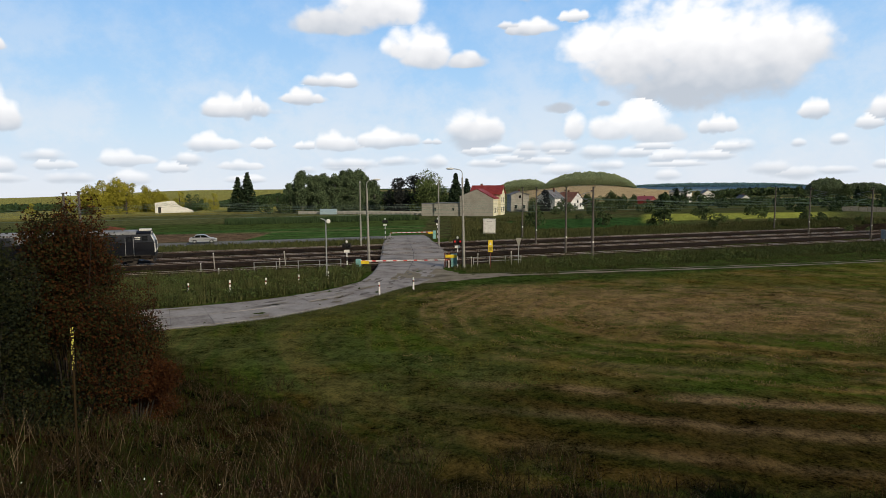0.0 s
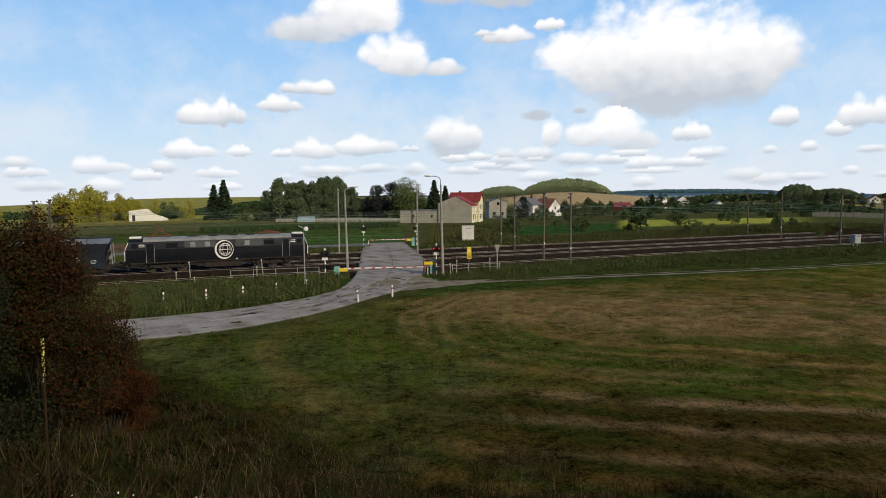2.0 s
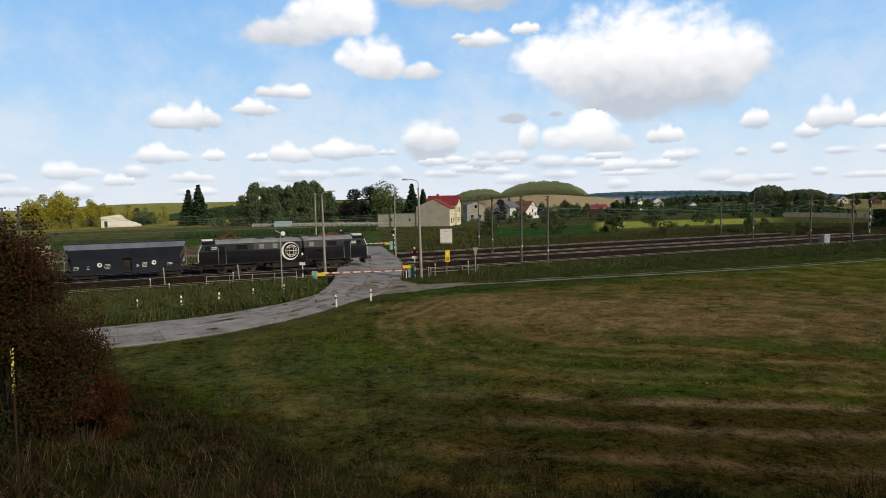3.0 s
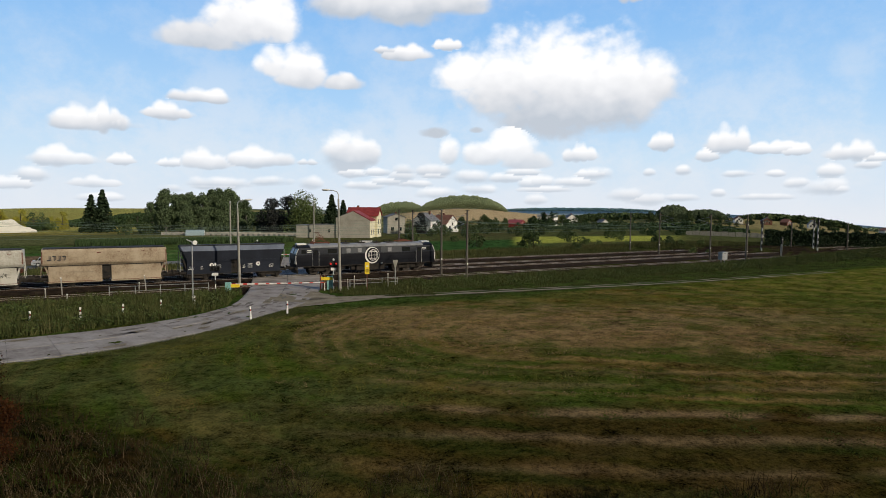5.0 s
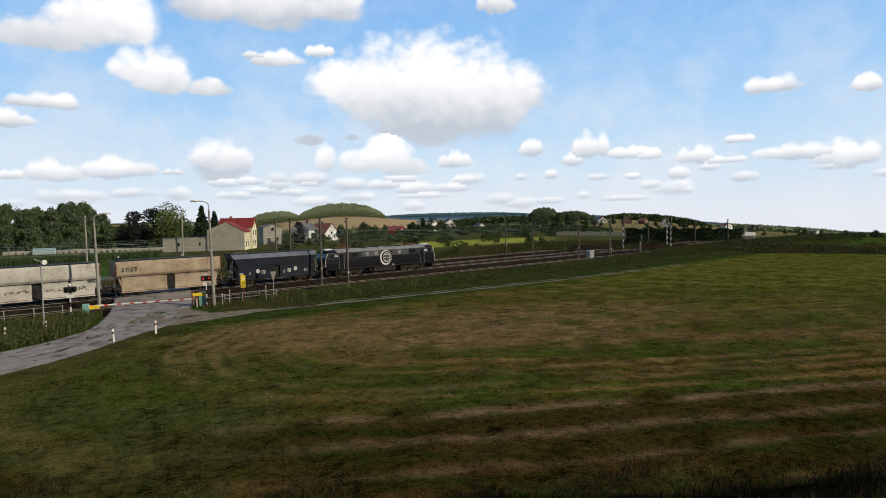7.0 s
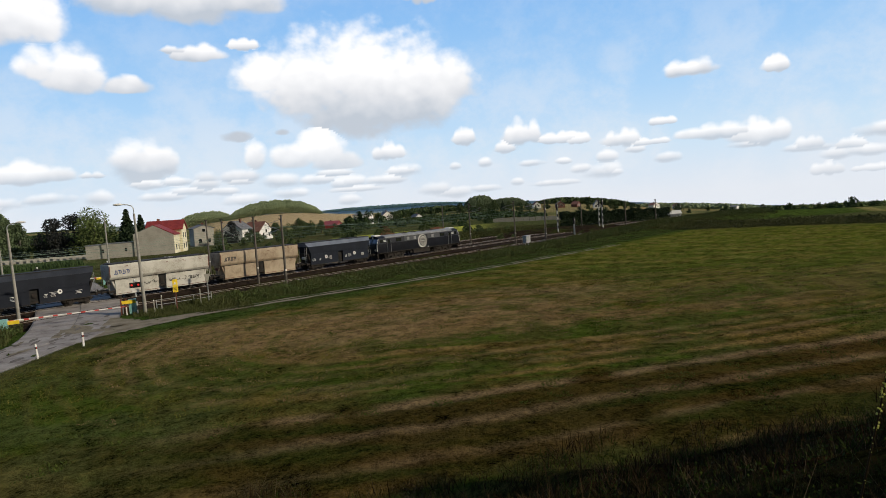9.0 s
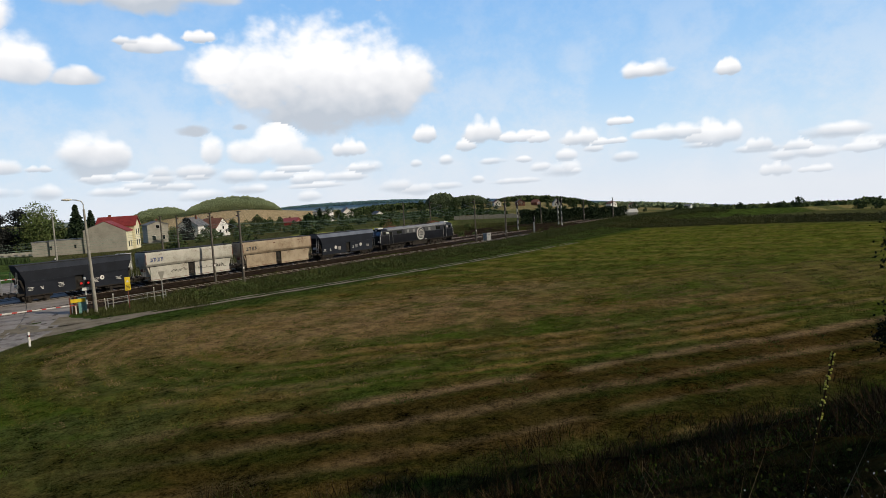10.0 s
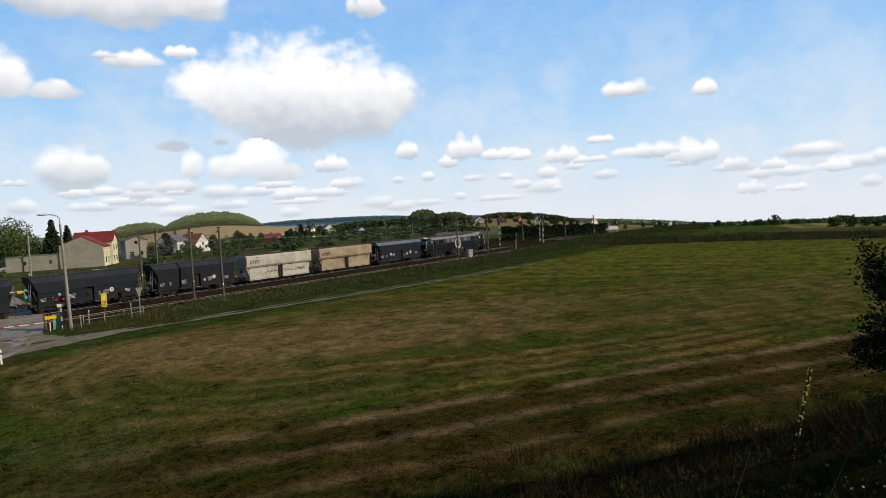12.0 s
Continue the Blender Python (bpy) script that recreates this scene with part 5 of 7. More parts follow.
def stake(x, y, h, lean):
    root = thing("concrete_stake", x, y, gz(x, y), "thin leaning pale concrete stake", "stake", group="stakes along the tracks")
    root.matrix_basis = pose(x, y, gz(x, y), 0, lean, 0)
    part("shaft", Shape().box(0, 0, -0.2, 0.10, 0.10, h), M_CONCRETE, root, bevel=0.015)
    part("tip", Shape().box(0, 0, h - 0.2, 0.10, 0.10, 0.12), M_WHITE, root)


for x, y, h, lean in ((-19.2, 74.5, 2.3, -5), (-19.7, 73.4, 1.6, 2), (-27.2, 73.0, 2.3, -3), (-27.9, 70.6, 1.4, 0), (-24.2, 66.0, 1.3, 0), (3.6, 71.8, 1.7, 2), (2.9, 71.2, 1.4, -2), (7.6, 73.0, 1.8, 0)):
    stake(x, y, h, lean)


def cabinet(x, y, z, w, h, label, legs=0.0, mat=M_WHITE, turn=0.0):
    root = thing("equipment_cabinet", x, y, z, label, "cabinet", turn)
    part("body", Shape().box(0, 0, legs, w, w * 0.6, h), mat, root, bevel=0.03)
    part("roof", Shape().box(0, 0, legs + h - 0.02, w + 0.16, w * 0.6 + 0.16, 0.10), mat, root, bevel=0.02)
    part("door", Shape().box(0, -w * 0.3 - 0.012, legs + 0.12, w * 0.86, 0.03, h - 0.3), mat, root, bevel=0.008)
    part("nameplate", Shape().box(0, -w * 0.3 - 0.036, legs + h * 0.82, w * 0.45, 0.012, 0.07), M_DARK, root)
    part("handle", Shape().box(w * 0.30, -w * 0.3 - 0.05, legs + h * 0.45, 0.04, 0.05, 0.14), M_STEEL, root)
    if legs:
        for dx in (-0.35, 0.35):
            part("leg", Shape().box(dx * w, 0, -0.15, 0.09, 0.09, legs + 0.17), M_STEEL, root)
    else:
        part("plinth", Shape().box(0, 0, -0.3, w + 0.1, w * 0.62, 0.42), M_CONCRETE, root)


cabinet(8.6, 124.3, gz(8.6, 124.3) + 0.1, 2.35, 2.7, "white equipment cabinet with a double door", turn=-6)
cx, cy = on_line(66.5, -15.6)
cabinet(cx, cy, gz(cx, cy), 1.35, 1.25, "grey metal cabinet on two legs", 1.0, M_STEEL, ANGLE)


def main_signal(s, a, height, striped=True):
    x, y = on_line(s, a)
    root = thing("railway_signal", x, y, gz(x, y), "tall railway signal on a black and white banded mast", "signal", ANGLE, "railway signals")
    h = height + 0.5
    striped_pole(root, h - 1.2, 0.10, (M_WHITE, M_DARK) if striped else (M_STEEL, M_STEEL), 0.75)
    part("head", Shape().box(0, 0, h - 1.2, 0.5, 0.30, 1.5), M_DARK, root, bevel=0.06)
    part("ladder", Shape().box(0, 0.16, 0.3, 0.36, 0.04, h - 1.4), M_STEEL, root)
    part("lamp", Shape().disc((0, -0.17, h - 0.2), 0.11, (0, 1, 0), 0.04, 14), M_LAMP_GLASS, root)


for s_, a_, h_ in ((92.0, -2.9, 6.6), (106, 2.8, 6.2), (118, -3.2, 6.6), (127, 2.8, 6.4), (101, -5.0, 3.4)):
    main_signal(s_, a_, h_, h_ > 4)
for s_ in (97, 108, 109.5):
    x, y = on_line(s_, -12.2)
    d = thing("kilometre_stone", x, y, gz(x, y), "small white painted marker stone in the weeds", "marker stone", ANGLE, "marker stones")
    part("stone", Shape().box(0, 0, -0.1, 0.5, 0.25, 0.85), M_WHITE, d, bevel=0.05)
    part("painted_bar", Shape().box(0, -0.135, 0.4, 0.25, 0.02, 0.1), M_DARK, d)


def car(x, y, turn):
    root = thing("car", x, y, gz(x, y) + 0.08, "silver saloon car on the lane beyond the railway", "car", turn)
    b = Shape()
    b.prism([(-2.18, 0.30), (-2.26, 0.52), (-2.22, 0.80), (-2.02, 0.93), (-1.45, 0.98), (0.0, 0.96), (0.95, 0.93), (1.55, 0.86), (2.02, 0.72), (2.22, 0.55), (2.2, 0.30),
             (1.68, 0.26), (1.62, 0.52), (1.32, 0.66), (1.02, 0.52), (0.96, 0.26), (-0.98, 0.26), (-1.05, 0.52), (-1.35, 0.66), (-1.65, 0.52), (-1.72, 0.26)], -0.86, 0.86, "y")
    part("body", b, M_CAR, root)
    g = Shape()
    g.prism([(-1.72, 0.96), (-1.28, 1.28), (-0.95, 1.38), (0.10, 1.40), (0.42, 1.30), (1.05, 0.92)], -0.76, 0.76, "y")
    part("window_glass", g, M_GLASS, root)
    r = Shape()
    r.prism([(-1.10, 1.345), (-0.95, 1.40), (-0.4, 1.435), (0.12, 1.42), (0.36, 1.335)], -0.72, 0.72, "y")
    for a0, a1 in ((-0.42, -0.36), (-1.50, -1.22)):
        r.prism([(a0, 0.96), (a0 + 0.09, 0.96), (a1 + 0.09, 1.36), (a1, 1.36)], -0.775, 0.775, "y")
    r.prism([(1.02, 0.93), (1.10, 0.93), (0.42, 1.36), (0.34, 1.36)], -0.772, 0.772, "y")
    part("roof", r, M_CAR, root)
    for wy in (-0.865, 0.865):
        part("side_trim", Shape().box(0.0, wy, 0.55, 3.9, 0.02, 0.06), M_TYRE, root)
    for wx in (-1.35, 1.32):
        for wy in (-0.8, 0.8):
            w = part("wheel", Shape().disc((wx, wy, 0.31), 0.31, (0, 1, 0), 0.2, 18), M_TYRE, root)
            part("rim", Shape().disc((wx, wy * 1.12, 0.31), 0.19, (0, 1, 0), 0.03, 14), M_STEEL, w)
    for wy in (-0.6, 0.6):
        part("headlight", Shape().box(2.16, wy, 0.62, 0.12, 0.35, 0.14), M_LAMP_GLASS, root)
        part("tail_light", Shape().box(-2.2, wy, 0.68, 0.10, 0.32, 0.16), M_RED, root)


car(*on_line(-33.5, 29.0), ANGLE)


# ---------- houses ----------
M_PLASTER = surface("grey_plaster", ((0.26, 0.245, 0.215), (0.33, 0.315, 0.28), (0.39, 0.375, 0.335)), 0.5, 6, 0.9, bump=0.2)
M_CREAMWALL = surface("cream_plaster", ((0.55, 0.50, 0.33), (0.66, 0.61, 0.43), (0.72, 0.68, 0.50)), 0.5, 6, 0.9, bump=0.1)
M_WHITEWALL = surface("white_plaster", ((0.52, 0.51, 0.48), (0.64, 0.63, 0.60), (0.72, 0.71, 0.68)), 0.5, 6, 0.9, bump=0.1)
M_REDROOF = surface("red_roof_tiles", ((0.13, 0.018, 0.016), (0.22, 0.030, 0.026), (0.29, 0.055, 0.045)), 0.8, 9, 0.7, bump=0.4)
M_BROWNROOF = surface("brown_roof_tiles", ((0.10, 0.045, 0.03), (0.17, 0.075, 0.05), (0.24, 0.12, 0.09)), 0.8, 9, 0.8, bump=0.4)
M_GREYROOF = surface("grey_roof", ((0.09, 0.09, 0.095), (0.14, 0.14, 0.145), (0.20, 0.20, 0.20)), 0.8, 9, 0.8, bump=0.3)


def gable_house(name, x, y, turn, w, d, eave, ridge, wall, roof_mat, label, windows=(), z=None, chimney=True, category="house"):
    """House with its gable wall of width w towards local -y and a ridge along local y."""
    z = gz(x, y) if z is None else z
    root = thing(name, x, y, z, label, category, turn)
    s = Shape()
    s.prism([(-w / 2, -1.5), (w / 2, -1.5), (w / 2, eave), (0, ridge), (-w / 2, eave)], -d / 2, d / 2, "y")
    part("wall", s, wall, root)
    for e in (-1, 1):
        rf = Shape()
        o = 0.35
        k = (ridge - eave) / (w / 2)
        rf.prism([(e * (w / 2 + o), eave - o * k), (e * (w / 2 + o), eave - o * k + 0.2), (0, ridge + 0.22), (0, ridge + 0.02)], -d / 2 - 0.3, d / 2 + 0.3, "y")
        part("roof", rf, roof_mat, root)
    if chimney:
        part("chimney", Shape().box(w * 0.12, d * 0.15, ridge - 0.6, 0.7, 0.7, 1.5), M_BROWNROOF, root)
    for side, u, zz, ww, hh in windows:
        win = Shape()
        fr = Shape()
        if side == "gable":
            fr.box(u, -d / 2 - 0.02, zz - 0.08, ww + 0.16, 0.10, hh + 0.16)
            win.box(u, -d / 2 - 0.06, zz, ww, 0.06, hh)
        else:
            e = 1 if side == "right" else -1
            fr.box(e * (w / 2 + 0.02), u, zz - 0.08, 0.10, ww + 0.16, hh + 0.16)
            win.box(e * (w / 2 + 0.06), u, zz, 0.06, ww, hh)
        f = part("window_frame", fr, M_WHITEWALL, root)
        part("pane", win, M_GLASS, f)
    return root


# grey blind gable with its low wing, and the cream house with the red roof behind it
hz = gz(9.5, 190) - 0.3


def farmhouse(x, y, turn):
    front = thing("house", x, y, hz, "grey plastered annex with a blind gable and cream side", "house", turn)
    part("wall", Shape().prism([(-5.2, -1.5), (5.2, -1.5), (5.2, 5.7), (0.2, 8.4), (-5.2, 6.3)], -4.5, 4.5, "y"), M_PLASTER, front)
    part("side_wall", Shape().box(5.24, 0, -1.5, 0.08, 8.9, 7.1), M_CREAMWALL, front, "cream plastered side wall")
    part("roof", Shape().prism([(5.6, 5.45), (5.6, 5.68), (0.2, 8.62), (0.2, 8.42)], -4.55, 4.6, "y"), M_REDROOF, front, "dark red roof slope")
    part("roof", Shape().prism([(-5.4, 6.2), (-5.4, 6.36), (0.2, 8.56), (0.2, 8.40)], -4.48, 4.6, "y"), M_GREYROOF, front)
    part("ledge", Shape().box(0, -4.52, 5.62, 10.3, 0.05, 0.10), M_CONCRETE, front)
    for u, zz in ((-2.0, 1.2), (1.8, 1.2)):
        f = part("window_frame", Shape().box(5.30, u, zz - 0.08, 0.08, 1.26, 1.66), M_WHITEWALL, front)
        part("pane", Shape().box(5.36, u, zz, 0.05, 1.1, 1.5), M_GLASS, f)
    red = thing("house", x, y, hz, "cream two-storey house with a bright red roof", "house", turn)
    part("wall", Shape().box(1.1, 8.9, -1.5, 9.8, 8.4, 8.6), M_CREAMWALL, red)
    part("gable", Shape().prism([(4.75, 7.1), (13.05, 7.1), (8.9, 9.3)], -3.75, 5.98, "x"), M_CREAMWALL, red, "cream gable triangle")
    for e in (-1, 1):
        part("roof", Shape().prism([(8.9 + e * 4.7, 6.75), (8.9 + e * 4.7, 6.98), (8.9, 9.66), (8.9, 9.40)], -4.1, 6.4, "x"), M_REDROOF, red)
    for zz in (1.2, 4.3):
        for u in (6.6, 10.4):
            f = part("window_frame", Shape().box(6.02, u, zz - 0.08, 0.08, 1.26, 1.66), M_WHITEWALL, red)
            part("pane", Shape().box(6.08, u, zz, 0.05, 1.1, 1.5), M_GLASS, f)
    part("chimney", Shape().box(-1.0, 9.4, 8.9, 0.7, 0.7, 1.3), M_BROWNROOF, red)
    wing = thing("outbuilding", x, y, hz, "long low grey plastered outbuilding beside the house", "outbuilding", turn)
    part("wall", Shape().box(-9.4, -1.6, -1.5, 8.2, 5.0, 5.7), M_PLASTER, wing)
    part("wall", Shape().box(-15.6, -1.2, -1.5, 4.1, 5.0, 5.5), M_PLASTER, wing)
    part("roof", Shape().box(-9.4, -1.6, 4.2, 8.4, 5.3, 0.16), M_GREYROOF, wing)
    part("roof", Shape().box(-15.7, -1.2, 4.0, 4.4, 5.3, 0.16), M_GREYROOF, wing)
    for u in (-13.2, -7.4):
        part("window", Shape().box(u, -4.0 if u > -13.4 else -3.6, 1.9, 0.5, 0.25, 0.9), M_GLASS, wing)


farmhouse(10.4, 196.5, -14)


def polar(az, d):
    return d * math.sin(radians(az)), d * math.cos(radians(az))


VILLAGE = [  # azimuth, distance, width, depth, eave, ridge, wall, roof, turn, label
    (6.5, 250, 7, 10, 6.4, 7.6, M_PLASTER, M_GREYROOF, 10, "grey cubic village house with a flat-pitched roof"),
    (9.4, 270, 9, 8, 5.0, 8.2, M_WHITEWALL, M_GREYROOF, -30, "white village house with a grey gabled roof"),
    (11.1, 280, 11, 8, 3.6, 7.4, M_WHITEWALL, M_BROWNROOF, 60, "white house with a large brown tiled roof"),
    (17.6, 420, 22, 9, 2.4, 4.8, M_REDROOF, M_REDROOF, 80, "low farm building with a long red roof"),
    (20.4, 480, 20, 12, 7.5, 8.2, M_WHITEWALL, M_GREYROOF, 80, "pale long warehouse building with a grey roof"),
    (22.4, 520, 10, 9, 5.0, 8.6, M_WHITEWALL, M_GREYROOF, 20, "small white far house"),
    (25.2, 430, 8, 7, 2.6, 5.4, M_WHITEWALL, M_GREYROOF, 30, "small white shed among bushes"),
    (36.1, 560, 12, 10, 5.0, 9.0, M_WHITEWALL, M_BROWNROOF, 20, "far house with a brown roof on the ridge"),
    (38.2, 560, 14, 10, 5.0, 9.6, M_BROWNROOF, M_GREYROOF, 10, "far dark wooden house with a steep roof"),
    (39.6, 575, 16, 10, 4.2, 8.2, M_BROWNROOF, M_BROWNROOF, 70, "far long brown house"),
    (41.4, 560, 10, 12, 5.4, 11.0, M_WHITEWALL, M_GREYROOF, 10, "bright white gabled house on the ridge"),
    (46.2, 640, 20, 10, 5.4, 9.0, M_WHITEWALL, M_BROWNROOF, 60, "far white house with a brown roof"),
    (48.0, 640, 12, 10, 5.4, 9.0, M_WHITEWALL, M_REDROOF, 20, "far white house with a red roof"),
    (52.5, 760, 24, 12, 5.4, 8.0, M_WHITEWALL, M_GREYROOF, 80, "long pale far hall"),
    (54.6, 780, 12, 10, 5.4, 9.0, M_WHITEWALL, M_GREYROOF, 30, "far pale house among trees"),
    (63.5, 700, 16, 10, 5.4, 9.0, M_WHITEWALL, M_GREYROOF, 40, "far pale house at the wood's edge"),
    (65.5, 720, 12, 10, 5.4, 9.0, M_WHITEWALL, M_BROWNROOF, 20, "far pale house with a brown roof"),
]
for az, d, w, dp, ev, rg, wl, rf_, tn, lb in VILLAGE:
    x, y = polar(az, d)
    if az > 30:
        w, dp, ev, rg = w * 0.55, dp * 0.55, ev * 0.62, rg * 0.6
    gable_house("far_house", x, y, tn - az, w, dp, ev, rg, wl, rf_, lb, (("gable", -w * 0.22, 1.2, 1.2, 1.4), ("gable", w * 0.22, 1.2, 1.2, 1.4), ("gable", 0, ev * 0.8, 1.1, 1.2), ("right", 0, 1.2, 1.4, 1.4)))
# pale broken shed on the hill, garden walls, a tarpaulin tunnel, a white hut
def ruin(x, y, turn):
    root = thing("barn", x, y, gz(x, y), "pale derelict roofless barn among trees on the hill", "barn", turn)
    part("wall", Shape().prism([(-6.8, -1), (6.6, -1), (6.6, 1.9), (4.2, 2.4), (2.6, 3.4), (1.2, 4.9), (0.2, 5.3), (-3.6, 4.8), (-6.8, 4.4)], -0.25, 0.25, "y"), M_WHITEWALL, root)
    for e in (-6.6, 0.4):
        part("wall", Shape().box(e, 3.3, -1, 0.5, 6.0, 5.3), M_WHITEWALL, root)
    part("wall", Shape().box(-3.1, 6.4, -1, 7.4, 0.5, 5.0), M_WHITEWALL, root)
    # dark plate on the wall stands for the shade inside an opening
    part("doorway_shade", Shape().box(-5.0, -0.27, 0, 1.2, 0.06, 2.6), M_DARK, root)
    part("rubble", Shape().prism([(3.6, -0.5), (9.0, -0.5), (8.2, 1.1), (6.4, 1.6), (4.4, 1.2)], -1.6, -0.4, "y"), M_WHITEWALL, root)


ruin(*polar(-23.6, 300), 23)
x, y = polar(47.4, 215)
gable_house("hut", x, y, 60, 3.2, 6.5, 2.2, 3.0, M_WHITEWALL, M_WHITEWALL, "small white hut at the end of a hedge", (), None, False, "hut")
wall = thing("garden_wall", 0, 0, 0, "long pale concrete garden wall behind the fields", "wall")
for k in range(26):
    a0 = -13.0 + k * 0.44
    x, y = polar(a0, 232 - k * 0.9)
    part("wall_panel", Shape().box(x, y, gz(x, y) - 0.3, 2.05, 0.16 + 0.01 * (k % 2), 1.40 + 0.03 * (k % 3), 10), M_CONCRETE, wall)
wall2 = thing("garden_wall", 0, 0, 0, "low pale concrete wall in front of the village", "wall")
for k in range(12):
    x, y = polar(36.6 + 0.55 * k - 4.2, 285)
    part("wall_panel", Shape().box(x, y, gz(x, y) - 0.2, 2.6, 0.2, 1.9 + 0.2 * (k % 2), -35), M_CONCRETE, wall2)
x, y = polar(-10.6, 226)
tun = thing("polytunnel", x, y, gz(x, y), "pale blue plastic polytunnel behind the field", "polytunnel", 5)
part("cover", Shape().prism([(1.8 * math.cos(g), 1.9 * math.sin(g)) for g in [math.pi * k / 10 for k in range(11)]], -2.9, 2.9), plain("blue_film", (0.26, 0.34, 0.38), 0.35), tun, smooth=True)
part("door", Shape().box(2.93, 0, 0, 0.05, 1.1, 1.5), M_WHITEWALL, tun)


# ---------- trees, bushes and grass ----------
M_BARK = surface("bark", ((0.03, 0.024, 0.018), (0.06, 0.048, 0.036), (0.10, 0.082, 0.065)), 3, 20, 0.95, bump=0.8)
M_BIRCH = surface("birch_bark", ((0.04, 0.037, 0.032), (0.10, 0.095, 0.085), (0.18, 0.175, 0.165)), 3, 20, 0.9)
F_GREEN = foliage("leaves_green", (0.034, 0.052, 0.021), (0.062, 0.088, 0.034), (0.10, 0.130, 0.053))
F_DARK = foliage("leaves_dark", (0.0204, 0.0374, 0.017), (0.0408, 0.068, 0.0272), (0.068, 0.102, 0.0374))
F_BIRCH = foliage("leaves_birch", (0.055, 0.082, 0.045), (0.088, 0.122, 0.062), (0.13, 0.168, 0.085))
F_WILLOW = foliage("leaves_willow", (0.054, 0.081, 0.027), (0.0945, 0.1283, 0.0432), (0.1485, 0.1755, 0.0675))
# sunlight on the left hill's trees, put into a bright yellow leaf colour
F_SUNLIT = foliage("leaves_painted_sunlight", (0.1229, 0.1268, 0.01716), (0.2633, 0.2451, 0.03146), (0.4037, 0.3549, 0.05005))
F_SPRUCE = foliage("spruce_needles", (0.01435, 0.02625, 0.01435), (0.02863, 0.04536, 0.02387), (0.04774, 0.06922, 0.03584))
F_PURPLE = foliage("leaves_plum", (0.016, 0.0192, 0.0224), (0.032, 0.0352, 0.0352), (0.0544, 0.0576, 0.0512))
F_THORN = foliage("leaves_thorn_brown", (0.013, 0.0056, 0.0022), (0.036, 0.0140, 0.0046), (0.080, 0.029, 0.009), 0.9)
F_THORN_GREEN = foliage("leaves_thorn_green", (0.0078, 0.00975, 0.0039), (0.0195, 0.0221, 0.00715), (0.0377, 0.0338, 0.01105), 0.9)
# far hill leaves: haze put in as pale, low-contrast greens
F_HILL_HAZE = foliage("leaves_far_haze_green", (0.20, 0.245, 0.135), (0.25, 0.295, 0.16), (0.30, 0.34, 0.19), 0.02)
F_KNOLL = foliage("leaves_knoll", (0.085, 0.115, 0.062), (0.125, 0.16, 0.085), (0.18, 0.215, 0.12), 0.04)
# horizon forest leaves: haze put in as a pale bluish tint
F_FAR_HAZE = foliage("leaves_haze_bluish", (0.34, 0.4335, 0.3332), (0.51, 0.578, 0.4284), (0.68, 0.7514, 0.5474))
# shade on the two dark bushes, put into their leaf colour
F_SHADED = foliage("leaves_painted_shade", (0.006, 0.009, 0.005), (0.014, 0.018, 0.009), (0.024, 0.028, 0.013), 0.9)


def leaves(points, size, rng, flat=0.0):
    """Small bent quads at the points, turned at random."""
    n = len(points)
    u = rng.normal(size=(n, 3))
    u[:, 2] *= 1 - flat
    u /= np.linalg.norm(u, axis=1, keepdims=True) + 1e-9
    w = rng.normal(size=(n, 3))
    w -= (w * u).sum(1, keepdims=True) * u
    w /= np.linalg.norm(w, axis=1, keepdims=True) + 1e-9
    s = (size * rng.uniform(0.6, 1.35, n))[:, None]
    c = np.stack([points - u * s * 0.6, points + w * s * 0.36, points + u * s * 0.6, points - w * s * 0.36], 1)
    return c


def lobed(lobes, n, rng, inner=0.55):
    """Points in the outer part of a heap of ellipsoids."""
    lobes = np.array(lobes)
    vol = lobes[:, 3] * lobes[:, 4] * lobes[:, 5]
    pick = rng.choice(len(lobes), n, p=vol ** 0.7 / (vol ** 0.7).sum())
    d = rng.normal(size=(n, 3))
    d /= np.linalg.norm(d, axis=1, keepdims=True)
    r = rng.uniform(inner, 1.0, n) ** 0.7 * (1 + 0.12 * rng.normal(size=n))
    return lobes[pick, :3] + d * r[:, None] * lobes[pick, 3:6]


def tree(name, h, w, leaf_mat, label, seed, n=700, leaf=0.75, low=0.18, bark=None, lobes=11, category="tree"):
    rng = np.random.RandomState(seed)
    root = thing(name, 0, 0, 0, label, category)
    t = Shape()
    bark = bark or M_BARK
    t.tube((0, 0, -0.3), (0.02 * h * rng.normal(), 0.02 * h * rng.normal(), h * 0.75), 0.028 * h, 0.008 * h, 8)
    heap = []
    for k in range(lobes):
        g, f = rng.uniform(0, 6.28), rng.uniform(0, 1)
        z = h * (low + (0.93 - low) * f)
        reach = w / 2 * (0.75 * math.sin(math.pi * min(1, 0.18 + 0.80 * f)) + 0.05) * rng.uniform(0.5, 1.0)
        x, y = reach * math.cos(g), reach * math.sin(g)
        rad = w * rng.uniform(0.16, 0.27) * (1 - 0.25 * f)
        heap.append((x, y, z, rad, rad, rad * rng.uniform(0.8, 1.25)))
        t.tube((0, 0, max(0.12 * h, z - 0.2 * h)), (x, y, z), 0.010 * h, 0.003 * h, 5)
    part("trunk", t, bark, root)
    tagged(soup("crown", leaves(lobed(heap, n, rng), leaf, rng), leaf_mat, root), kind="")
    return root


